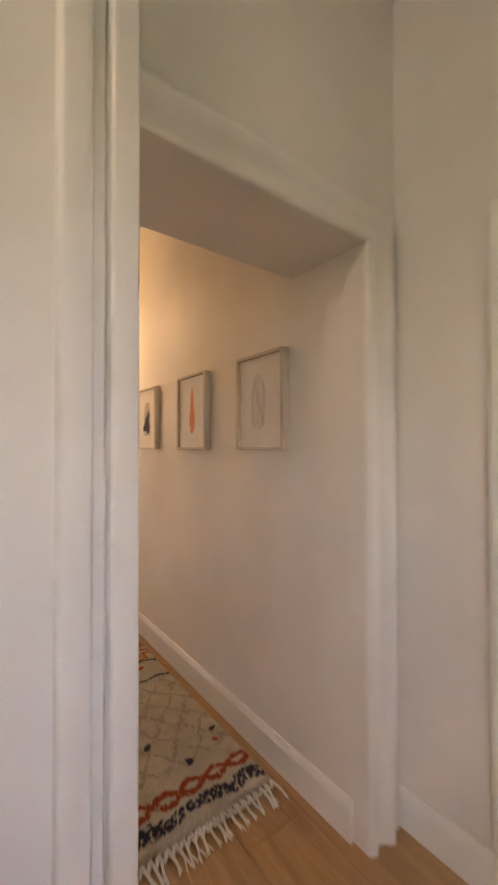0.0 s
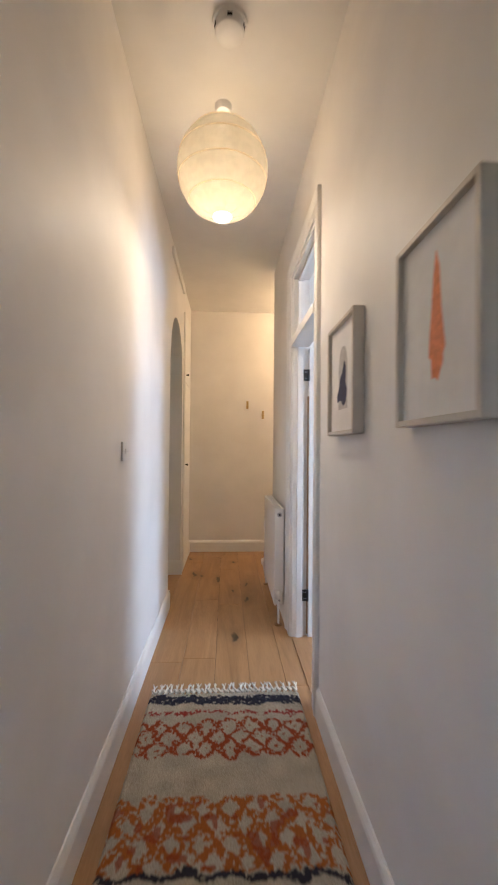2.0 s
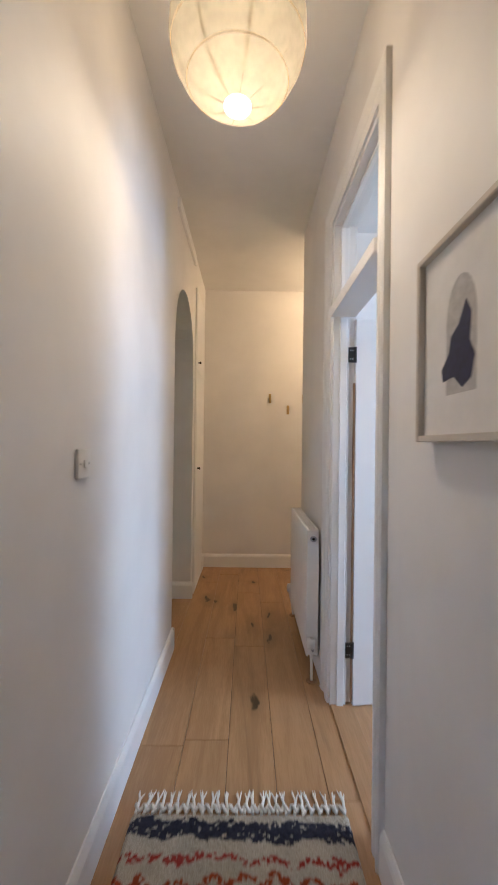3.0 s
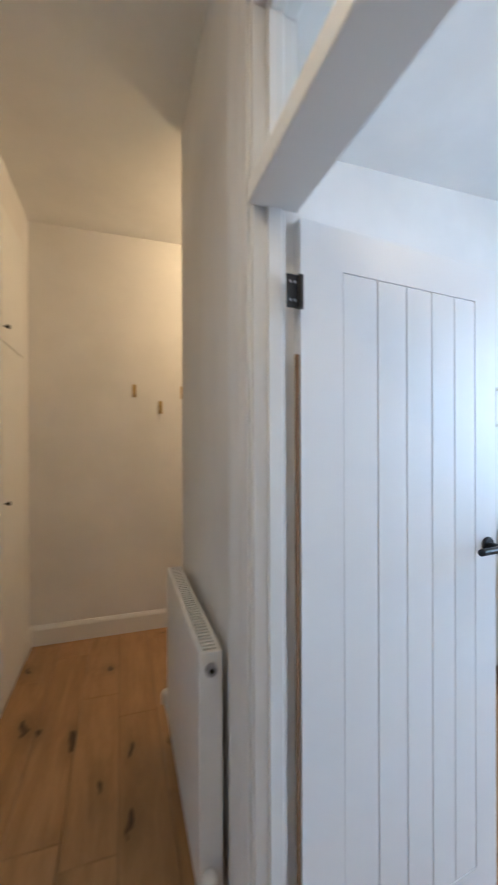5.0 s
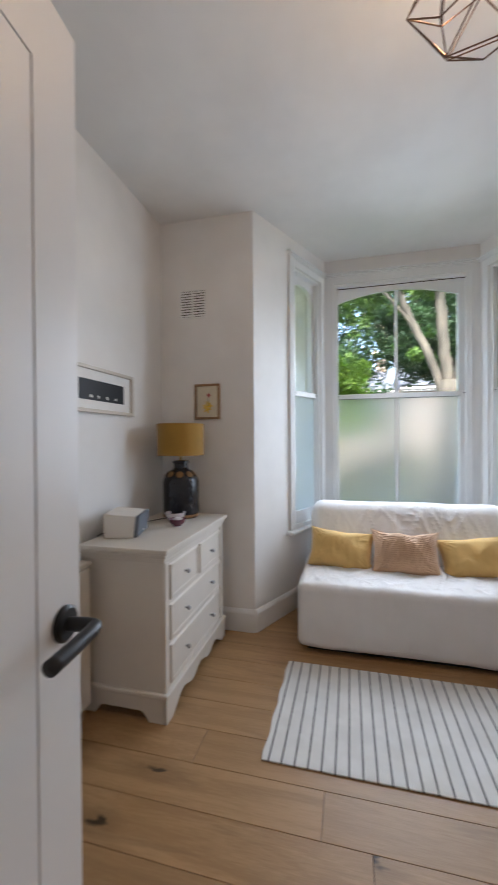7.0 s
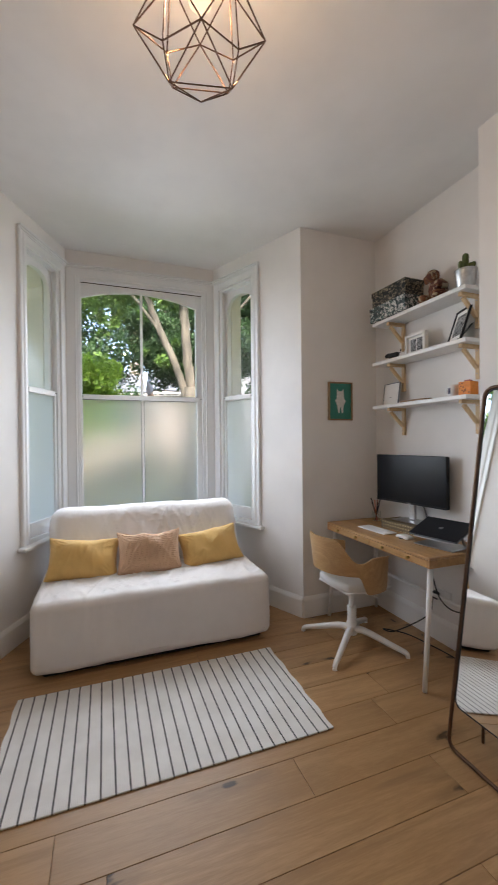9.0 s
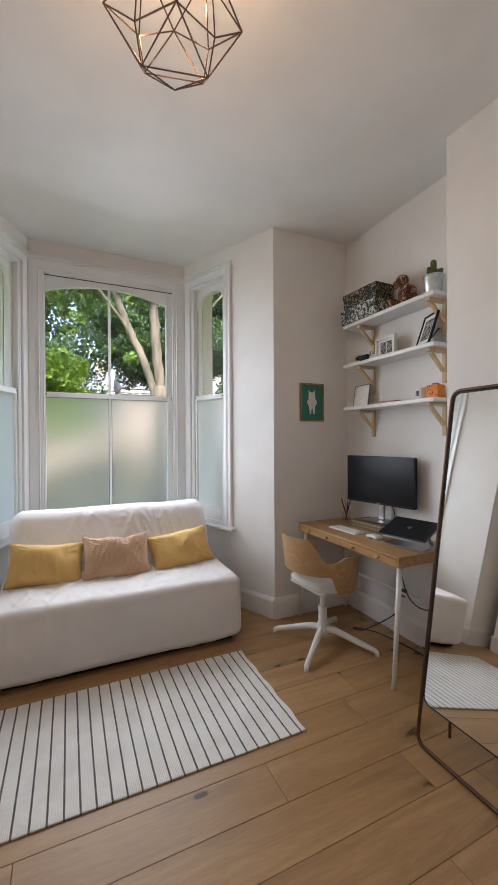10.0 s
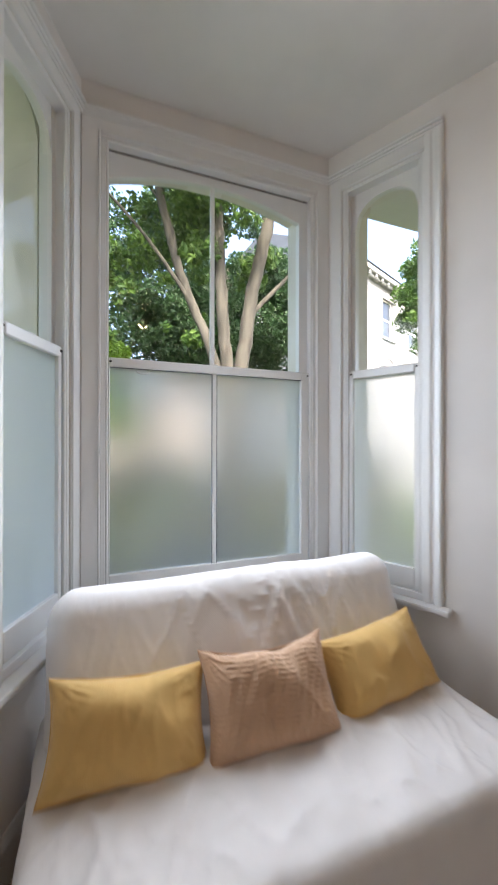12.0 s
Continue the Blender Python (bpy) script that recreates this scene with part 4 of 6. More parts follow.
for x in (-0.03, 0.03):
    part("screw", lathe([(0.004, 0), (0.0035, 0.001)], 10, m=pose(x, -0.011, 0.043, 90)), STEEL, t)


def radiator():
    y0, y1, z0, z1 = 3.874, 4.69, 0.13, 0.87
    t = thing("radiator", "white panel radiator with copper valve tails", "radiator", (0.014, (y0 + y1) / 2, 0))
    L = (y1 - y0) / 2
    part("front_panel", box(-0.108, -L, z0, -0.094, L, z1 - 0.004, 0.005, seg=2), WHITE_METAL, t)
    part("back_panel", box(-0.05, -L, z0, -0.038, L, z1 - 0.004, 0.005, seg=2), WHITE_METAL, t)
    bm = bmesh.new()
    for i in range(28):
        y = -L + 0.02 + i * (2 * L - 0.04) / 27
        box(-0.094, y - 0.0012, z0 + 0.03, -0.05, y + 0.0012, z1 - 0.12, 0, bm)
    part("convector_fins", bm, WHITE_METAL, t)
    bm = bmesh.new()
    box(-0.106, -L, z1 - 0.012, -0.092, L, z1, 0.002, bm)
    box(-0.052, -L, z1 - 0.012, -0.038, L, z1, 0.002, bm)
    for i in range(40):
        y = -L + 0.008 + i * (2 * L - 0.016) / 39
        box(-0.099, y - 0.0045, z1 - 0.01, -0.045, y + 0.0045, z1 - 0.003, 0, bm)
    part("top_grille", bm, WHITE_METAL, t, "slotted top grille")
    for s in (-1, 1):
        part("end_panel", box(-0.108, s * L - 0.003, z0 + 0.01, -0.038, s * L + 0.003, z1 - 0.002, 0.002), WHITE_METAL, t)
    plug = part("bleed_plug", lathe([(0.018, 0), (0.018, 0.012), (0.014, 0.014)], 20, m=pose(-0.073, -L - 0.003, z1 - 0.05, 90)), STEEL, t, "steel bleed plug")
    part("plug_core", lathe([(0.008, 0), (0.007, 0.003)], 12, m=pose(-0.073, -L - 0.017, z1 - 0.05, 90)), SOOT, plug)
    for s in (-1, 1):
        y = s * (L + 0.03)
        x = -0.112 if s > 0 else -0.085
        valve = part("valve", lathe([(0.012, 0), (0.022, 0.006), (0.024, 0.045), (0.017, 0.062)], 16, m=pose(x, y, 0.19)), WHITE_PLASTIC, t, "white valve cap", True)
        part("elbow", tube(curve_points([(-0.073, s * L, z0 + 0.05), (-0.073, y, z0 + 0.05), (x, y, 0.2)], 5), 0.009, 10), STEEL, valve, smooth=True)
        part("pipe", tube(curve_points([(x, y, 0.19), ((x - 0.075) / 2, y + 0.004, 0.1), (-0.08, y, 0.004)], 5), 0.0085, 10), WHITE_METAL, t, smooth=True)
        part("pipe_collar", lathe([(0.03, 0), (0.03, 0.006), (0.012, 0.009)], 20, m=pose(-0.08, y, 0.0015)), FRAME_OAK, t, "round wooden pipe collar")
    for s in (-0.6, 0.6):
        part("bracket", box(-0.04, s * L - 0.015, z0 + 0.05, -0.0005, s * L + 0.015, z1 - 0.08, 0.002), WHITE_METAL, t)


radiator()


def coat_hook(x, z):
    t = thing("coat_hook", "small aged brass coat hook on the end wall", "coat hook", (x, END, z), 0, group="brass coat hooks")
    part("plate", box(-0.014, -0.004, -0.05, 0.014, -0.0005, 0.05, 0.002), BRASS, t)
    part("prong", tube(curve_points([(0, -0.003, -0.02), (0, -0.03, -0.04), (0, -0.05, -0.03), (0, -0.055, 0.0)], 6), 0.005, 8), BRASS, t, smooth=True)
    part("knob", lathe([(0.002, 0), (0.009, 0.004), (0.009, 0.01), (0.003, 0.014)], 12, m=pose(0, -0.055, -0.002)), BRASS, t, smooth=True)


for x, z in ((-0.203, 1.885), (-0.001, 1.76), (0.172, 1.885)):
    coat_hook(x, z)

# tall flush cupboard past the arch
t = thing("wall_cupboard", "tall white flush wall cupboard with two doors", "cupboard", (HALL_L, 0, 0))
bm = bmesh.new()
for a in ((5.15, 0, 5.185, 2.8), (5.7, 0, 5.735, 2.8), (5.185, 2.765, 5.7, 2.8)):
    box(0.0005, a[0], a[1], 0.016, a[2], a[3], 0.003, bm)
part("surround", bm, TRIM, t)
for a, b, k in ((0.012, 2.04, 1.14), (2.048, 2.762, 2.13)):
    leaf = part("door", box(0.0005, 5.188, a, 0.02, 5.697, b, 0.003), TRIM, t)
    part("knob", lathe([(0.006, 0), (0.006, 0.012), (0.013, 0.018), (0.012, 0.026), (0.003, 0.029)], 14, m=pose(0.02, 5.25, k, 0, 90)), BLACK, leaf, "small dark knob", True)

# ceiling lamp in the side recess, out of sight of the walk
t = thing("ceiling_lamp", "round opal ceiling lamp in the side recess", "ceiling lamp", (0.75, 5.42, H - 0.001))
part("mount", lathe([(0.07, -0.03), (0.07, 0)], 28), WHITE_METAL, t)
part("rim", lathe([(0.16, -0.045), (0.165, -0.03), (0.07, -0.03)], 32, caps=False), WHITE_METAL, t)
# made-up fixture round the lobby's fill light, also out of view
t = thing("ceiling_lamp", "added ceiling fixture for the lobby fill light", "ceiling lamp", (-1.8, 0.02, H - 0.001))
part("mount", lathe([(0.07, -0.03), (0.07, 0)], 28), WHITE_METAL, t)
part("rim", lathe([(0.16, -0.045), (0.165, -0.03), (0.07, -0.03)], 32, caps=False), WHITE_METAL, t)


def runner_rug():
    x0, x1, y0, y1 = -0.858, -0.066, 0.94, 3.02
    t = thing("runner_rug", "shaggy cream wool runner with rust and navy bands", "rug", (0, 0, 0))
    nx, ny = 170, 430
    xs, ys = np.linspace(x0, x1, nx), np.linspace(y0, y1, ny)
    X, Y = np.meshgrid(xs, ys)
    rng = np.random.RandomState(3)

    def smooth_noise(cx, cy, seed):
        g = np.random.RandomState(seed).rand(int(2.6 * cy) + 4, int(1.2 * cx) + 4)
        fx, fy = (X - x0) * cx, (Y - y0) * cy
        ix, iy = fx.astype(int), fy.astype(int)
        tx, ty = fx - ix, fy - iy
        tx, ty = tx * tx * (3 - 2 * tx), ty * ty * (3 - 2 * ty)
        return g[iy, ix] * (1 - tx) * (1 - ty) + g[iy, ix + 1] * tx * (1 - ty) + g[iy + 1, ix] * (1 - tx) * ty + g[iy + 1, ix + 1] * tx * ty

    wob = (smooth_noise(14, 14, 1) - 0.5) * 0.035 + (smooth_noise(60, 60, 2) - 0.5) * 0.016
    Yw = Y + wob + 0.03 * (X + 0.46)
    Xw = X + (smooth_noise(25, 25, 5) - 0.5) * 0.03 + (smooth_noise(80, 80, 6) - 0.5) * 0.012
    speck = smooth_noise(110, 110, 7)
    col = np.zeros((ny, nx, 3))
    col[:] = (0.57, 0.515, 0.41)
    col *= (0.86 + 0.28 * smooth_noise(18, 18, 8))[..., None]
    navy, rust, orange, red, grey = (0.02, 0.024, 0.05), (0.36, 0.06, 0.014), (0.46, 0.14, 0.022), (0.36, 0.035, 0.03), (0.24, 0.19, 0.125)

    def paint(mask, tone, strength=1.0):
        k = (mask * strength)[..., None]
        col[:] = col * (1 - k) + np.array(tone) * k

    def lattice(step_x, step_y, width, phase=0.0):
        u, v = (Xw - x0) / step_x + phase, (Y + wob) / step_y
        a, b = np.abs(((u + v) % 1) - 0.5), np.abs(((u - v) % 1) - 0.5)
        return np.minimum(a, b) < width

    band = lambda a, b: (Yw > a) & (Yw < b)
    paint(band(2.915, 2.985) & (speck > 0.2), navy)
    paint(band(2.838, 2.862) & (speck > 0.4), red)
    paint(band(2.575, 2.805) & lattice(0.104, 0.125, 0.155) & (speck > 0.25), rust)
    paint(band(2.60, 2.78) & ~lattice(0.104, 0.125, 0.44) & (speck > 0.4), rust)
    paint(band(2.13, 2.385) & lattice(0.1, 0.12, 0.2, 0.3) & (speck > 0.3), orange)
    paint(band(2.14, 2.37) & (smooth_noise(30, 30, 11) > 0.74), rust, 0.8)
    zig = 0.016 * np.abs((((X - x0) / 0.07) % 2) - 1)
    paint((np.abs(Yw - 2.108 - zig) < 0.012) & (speck > 0.2), navy)
    paint((np.abs(Yw - 1.905 - zig) < 0.012) & (speck > 0.2), navy)
    paint((Yw > 1.22) & (Yw < 1.86) & lattice(0.13, 0.17, 0.06, 0.2) & (speck > 0.25), grey, 0.5)
    for cx, cy, tone, r in ((-0.2, 2.04, red, 0.018), (-0.45, 2.0, rust, 0.014), (-0.72, 1.99, rust, 0.016), (-0.64, 1.585, rust, 0.022), (-0.118, 1.335, navy, 0.02),
                            (-0.15, 1.26, rust, 0.016), (-0.3, 1.225, navy, 0.02), (-0.42, 1.4, navy, 0.018), (-0.7, 1.3, rust, 0.02), (-0.55, 1.24, navy, 0.018)):
        paint(((Xw - cx) ** 2 + (Y + wob * 0.5 - cy) ** 2) < r * r, tone)
    chain = np.abs(np.abs(Y + wob * 0.6 - 1.105) - 0.03 * np.abs(np.sin((X - x0) * 28))) < 0.016
    paint(chain & (speck > 0.15), rust)
    paint(band(0.985, 1.045) & (speck > 0.3), navy)
    Z = 0.016 + 0.006 * speck + 0.004 * rng.rand(ny, nx)
    rim = np.minimum.reduce([X - x0, x1 - X, Y - y0, y1 - Y])
    Z = np.where(rim < 0.012, 0.002 + Z * np.clip(rim / 0.012, 0, 1) * 0.9, Z)
    X = X + (rng.rand(ny, nx) - 0.5) * 0.004
    verts = np.stack([X, Y, Z], -1).reshape(-1, 3)
    i = np.arange((ny - 1) * (nx - 1))
    r, c = i // (nx - 1), i % (nx - 1)
    a = r * nx + c
    faces = np.stack([a, a + 1, a + nx + 1, a + nx], -1)
    me = bpy.data.meshes.new("weave")
    me.from_pydata(verts.tolist(), [], faces.tolist())
    layer = me.color_attributes.new("Col", "FLOAT_COLOR", "POINT")
    rgba = np.ones((ny * nx, 4), np.float32)
    rgba[:, :3] = np.clip(col.reshape(-1, 3), 0, 1)
    layer.data.foreach_set("color", rgba.ravel())
    me.polygons.foreach_set("use_smooth", [True] * len(me.polygons))
    me.materials.append(RUG_PILE)
    ob = new("weave", me)
    ob.parent = t
    tagged(ob, "cream wool pile with rust and navy pattern")
    part("backing", box(x0 + 0.004, y0 + 0.004, 0.0015, x1 - 0.004, y1 - 0.004, 0.006), FRINGE, t)
    for ye, s in ((y0, -1), (y1, 1)):
        cord = []
        for i in range(27 * 6):
            a = i / 6 * 2 * math.pi
            cord.append((x0 + 0.006 + (x1 - x0 - 0.012) * i / (27 * 6 - 1), ye + s * (0.02 + 0.011 * math.cos(a)), 0.014 + 0.005 * math.sin(a)))
        part("edge_cord", tube(cord, 0.0068, 6), FRINGE, t, "looped white edge cord", True)
    rnd = random.Random(9)
    for ye, s in ((y0, -1), (y1, 1)):
        k = 26
        for i in range(k):
            x = x0 + 0.012 + (x1 - x0 - 0.024) * i / (k - 1)
            bm = bmesh.new()
            dx = rnd.uniform(-0.012, 0.012)
            tube(curve_points([(x, ye, 0.012), (x + dx * 0.4, ye + s * 0.03, 0.012), (x + dx, ye + s * 0.06, 0.008)], 4), 0.0055, 6, bm)
            for q in range(4):
                e = rnd.uniform(-0.014, 0.014)
                tube(curve_points([(x + dx, ye + s * 0.055, 0.008), (x + dx + e * 0.5, ye + s * 0.075, 0.007), (x + dx + e, ye + s * (0.085 + rnd.random() * 0.02), 0.005)], 3), 0.004, 5, bm, r_end=0.0022)
            part("tassel", bm, FRINGE, t)


runner_rug()


# ---- bedroom: sofa and soft things ----
def sofa():
    t = thing("sofa_bed", "low sofa bed in a loose white cotton cover", "sofa", (2.9, 2.885, 0))
    w = 1.53

    def ridge(x, y, z):
        """Soft creases: narrow crests of stretched noise."""
        k = 1 - abs(noise.noise(Vector((x, y, z)))) * 2.2
        return max(0.0, k) ** 2

    def seat_fold(v):
        u, w2 = v.y * 0.85 + v.x * 0.5, v.x * 0.85 - v.y * 0.5
        top = max(0.0, min(1.0, (v.z - 0.2) / 0.2))
        a = ridge(u * 5.5 + 3, w2 * 1.7, 1.0) ** 2.2 * 0.012 + ridge(v.y * 11 + 7, v.x * 4 + v.y * 2, 4.0) ** 3 * 0.009 + ridge(u * 14 + 2, w2 * 5, 9.0) ** 3 * 0.005
        b = ridge(v.y * 5.0, v.z * 1.6 + 2, 8.0) * 0.004
        rim = max(0.25, min(1.0, (v.x + 0.44) / 0.12)) * max(0.25, min(1.0, (0.765 - abs(v.y)) / 0.1))
        return a * top * rim + b * (1 - top)

    def back_fold(v):
        mid = 0.15 + 0.85 * math.exp(-((v.y + 0.08) / 0.3) ** 2)
        calm = 1 - 0.85 * max(0.0, min(1.0, (v.z - 0.42) / 0.12))
        return calm * mid * (ridge(v.y * 9 + v.z * 3.0, v.z * 1.6 + 5, 2.0) ** 3 * 0.024 + ridge(v.y * 15 - v.z * 5, v.z * 2.2, 6.0) ** 3 * 0.016)

    def seat_lift(v):
        if v.z < 0.05:
            v.z += 0.004 * math.sin(v.y * 7 + 1)
        if v.z < 0.3:
            v.x -= 0.008 * math.sin(v.y * 9) * (0.3 - v.z)
        return v

    bm = soft_box(0.87, w, 0.424, 0.05, 130, 0.006, 3.4, 2.0, m=pose(0.445, 0, 0.034), lift=seat_lift, fold=seat_fold)
    part("seat", bm, SOFA_CLOTH, t, "white cotton seat cover with soft folds", True)
    hem = [Vector((0.04, y, 0.042)) for y in np.linspace(-w / 2 + 0.07, w / 2 - 0.07, 40)]
    part("hem", tube(hem, 0.005, 6), SOFA_CLOTH, t, smooth=True)
    bm = soft_box(0.22, 1.47, 0.56, 0.106, 130, 0.005, 3.2, 7.0, m=pose(0.63, 0, 0.37, 0, 22, 0), fold=back_fold)
    part("backrest", bm, SOFA_CLOTH, t, "white cotton backrest cover", True)
    # base kept black and far forward to put shade under the hem
    part("base", box(0.05, -0.7, 0.012, 0.98, 0.7, 0.1, 0.01), SOOT, t, "black base block filling the shaded gap under the seat")
    for x in (0.14, 0.9):
        for y in (-0.62, 0.62):
            part("leg", lathe([(0.022, 0.0005), (0.025, 0.03)], 14, m=pose(x, y, 0)), SOOT, t)


sofa()


def pillow(name, label, w, h, thick, material, m, quilt=0.0, seed=0.0, dip=0.12, foot=0.06):
    """A stuffed cushion: full in the middle, pinched at the rim, with pointed corners."""
    bm = bmesh.new()
    n = 100 if quilt else 60
    for s in (1, -1):
        rows = []
        for j in range(n + 1):
            row = []
            for i in range(n + 1):
                u, v = i / n * 2 - 1, j / n * 2 - 1
                fat = max(0, (1 - abs(u) ** 2.4)) ** 0.55 * max(0, (1 - abs(v) ** 2.4)) ** 0.55
                pin = 1 - (dip if v > 0 else foot) * (1 - u * u) * abs(v) ** 3
                pin2 = 1 - 0.09 * (1 - v * v) * abs(u) ** 3
                x, z = u * w / 2 * pin2, v * h / 2 * pin
                k = noise.noise(Vector((x * 9 + seed, z * 9, s * 2.0)))
                # creases that run in from the corners
                cu, cv = 1 - abs(u), 1 - abs(v)
                ang, far = math.atan2(cv * h, cu * w + 1e-4), math.hypot(cu * w, cv * h)
                crease = max(0.0, 1 - abs(noise.noise(Vector((ang * 4.5 + (u > 0) * 7 + (v > 0) * 3 + seed, far * 5, s * 3.0)))) * 2.4) ** 2
                y = s * thick / 2 * fat * (1 + 0.2 * k) + s * 0.034 * crease * fat * max(0.0, 1 - far / 0.3)
                y += s * 0.007 * fat * max(0.0, 1 - abs(noise.noise(Vector((x * 16 + seed, z * 7 + x * 5, s * 5.0)))) * 2.4) ** 2
                if quilt and fat > 0.05:
                    y += s * quilt * fat * abs(math.sin(z * 215 + 0.7 * math.sin(x * 46 + seed) + 2.2 * k)) * (0.6 + 0.4 * math.sin(x * 150 + 5 * k + z * 60))
                row.append(bm.verts.new((x, y, z + 0.012 * (1 - u * u) * k)))
            rows.append(row)
        for a, b in zip(rows, rows[1:]):
            for i in range(n):
                q = (a[i], a[i + 1], b[i + 1], b[i])
                bm.faces.new(q if s > 0 else tuple(reversed(q)))
    bmesh.ops.remove_doubles(bm, verts=bm.verts, dist=1e-5)
    t = thing(name, label, "cushion", group="cushions on the sofa", matrix=m)
    part("cover", bm, material, t, smooth=True)
    rim = []
    for i in range(4 * 16):
        k, f = divmod(i, 16)
        f = f / 16 * 2 - 1
        u, v = ((f, -1), (1, f), (-f, 1), (-1, -f))[k]
        rim.append((u * w / 2 * (1 - 0.09 * (1 - v * v) * abs(u) ** 3), 0, v * h / 2 * (1 - (dip if v > 0 else foot) * (1 - u * u) * abs(v) ** 3)))
    part("seam", tube(rim, 0.0025, 5, closed=True), material, t)


pillow("cushion", "plain yellow cotton cushion leaning on the backrest", 0.48, 0.3, 0.19, YELLOW_CLOTH, pose(3.39, 3.37, 0.575, 0, 0, 90) @ pose(0, 0, 0, 30, -5, 0), 0, 1.0, 0.14)
pillow("cushion", "dusty pink quilted cushion between two yellow ones", 0.47, 0.33, 0.18, PINK_CLOTH, pose(3.36, 2.915, 0.585, 0, 0, 88) @ pose(0, 0, 0, 30, 0, 0), 0.0075, 4.0, 0.24)
pillow("cushion", "plain yellow cotton cushion with one raised corner", 0.49, 0.29, 0.18, YELLOW_CLOTH, pose(3.39, 2.44, 0.57, 0, 0, 92) @ pose(0, 0, 0, 30, 7, 0), 0, 9.0, 0.1)

t = thing("striped_rug", "flat white cotton rug with thin black stripes", "rug", (2.0, 2.19, 0))
bm = bmesh.new()
nx, ny = 26, 50
rows = [[bm.verts.new((0.785 * i / nx, 1.495 * j / ny + 0.004 * math.sin(i * 0.9), 0.0075 + 0.0012 * noise.noise(Vector((i * 0.5, j * 0.5, 0))))) for i in range(nx + 1)] for j in range(ny + 1)]
for a, b in zip(rows, rows[1:]):
    for i in range(nx):
        bm.faces.new((a[i], a[i + 1], b[i + 1], b[i]))
ext = bmesh.ops.extrude_edge_only(bm, edges=[e for e in bm.edges if e.is_boundary])
for v in ext["geom"]:
    if isinstance(v, bmesh.types.BMVert):
        v.co.z = 0.0008
part("weave", bm, STRIPED, t, smooth="auto")
for x in (0.0, 0.785):
    part("hem", tube([(x, 0.004 + 0.1 * k, 0.005) for k in range(15)] + [(x, 1.492, 0.005)], 0.0038, 6), STRIPED, t)


# ---- chest of drawers and what stands on it ----
def knob_on(parent, x, y, z, material=STEEL):
    return part("knob", lathe([(0.006, 0), (0.005, 0.01), (0.012, 0.016), (0.013, 0.022), (0.008, 0.028), (0.002, 0.029)], 14, m=pose(x, y, z, 90)), material, parent, "small metal knob", True)


def chest():
    t = thing("chest_of_drawers", "off-white painted chest with four drawers and scalloped base", "chest of drawers", (2.1, 4.2, 0))
    W, D, Z = 0.9, 0.48, 0.862
    part("body", box(0, 0.004, 0.13, W, D, Z - 0.03, 0.003), CHEST_PAINT, t)
    part("moulding", box(-0.008, -0.006, Z - 0.06, W + 0.008, D, Z - 0.035, 0.005, None, 2), CHEST_PAINT, t)
    part("moulding", box(-0.02, -0.018, Z - 0.035, W + 0.02, D, Z - 0.012, 0.007, None, 2), CHEST_PAINT, t)
    part("top", box(-0.034, -0.032, Z - 0.012, W + 0.034, D, Z + 0.013, 0.006, None, 2), CHEST_PAINT, t, "moulded top")
    # scalloped plinth
    def bracket_foot(length):
        rise = [(0.085 + 0.05 * k / 6, 0.001 + 0.05 * math.sin(math.pi / 2 * k / 6)) for k in range(7)]
        return [(0, 0.001), *rise, *[(length - x, z) for x, z in reversed(rise)], (length, 0.001), (length, 0.135), (0, 0.135)]

    def apron(length):
        pts = [(0, 0.001), (0.07, 0.001)]
        mid = length / 2
        for i in range(17):
            k = i / 16
            x = 0.07 + (length - 0.14) * k
            pts.append((x, 0.055 + 0.02 * math.cos((k - 0.5) * math.pi * 6) - 0.035 * (abs(k - 0.5) * 2) ** 6))
        return pts + [(length - 0.07, 0.001), (length, 0.001), (length, 0.135), (0, 0.135)]
    part("front_apron", prism(apron(W + 0.02), 0.02, m=pose(-0.01, 0.006, 0, 90)), CHEST_PAINT, t)
    for x in (-0.01, W - 0.01):
        part("side_apron", prism(bracket_foot(D), 0.02, m=pose(x, 0.0, 0, 90, 0, 90)), CHEST_PAINT, t)
    part("plinth_bead", box(-0.018, -0.022, 0.122, W + 0.018, D, 0.148, 0.009, seg=3), CHEST_PAINT, t)
    for x in (0.02, W - 0.02):
        part("corner_post", box(x - 0.02, -0.006, 0.145, x + 0.02, 0.006, Z - 0.06, 0.006, seg=2), CHEST_PAINT, t)
    rows = [(0.595, 0.78, ((0.06, 0.435), (0.465, 0.84))), (0.388, 0.572, ((0.06, 0.84),)), (0.165, 0.365, ((0.06, 0.84),))]
    for z0, z1, cells in rows:
        for a, b in cells:
            d = part("drawer", box(a, -0.004, z0, b, 0.01, z1, 0.004), CHEST_PAINT, t)
            bm = frame_ring(b - a - 0.004, z1 - z0 - 0.004, 0.02, 0.005, m=pose((a + b) / 2, -0.004, z0 + 0.002))
            part("bead", bm, CHEST_PAINT, d)
            for x in ([(a + b) / 2] if b - a < 0.5 else [a + 0.19, b - 0.19]):
                knob_on(d, x, -0.004, (z0 + z1) / 2)


chest()

CT = 0.8755
t = thing("table_lamp", "black glazed jar lamp with a mustard drum shade", "table lamp", (2.88, 4.46, CT))
body = [(r, z) for r, z in ((0.1, 0.0), (0.118, 0.004), (0.122, 0.02), (0.122, 0.03), (0.125, 0.035), (0.125, 0.25), (0.118, 0.275), (0.09, 0.315), (0.058, 0.335), (0.05, 0.345), (0.05, 0.375), (0.058, 0.38), (0.058, 0.395), (0.02, 0.4))]
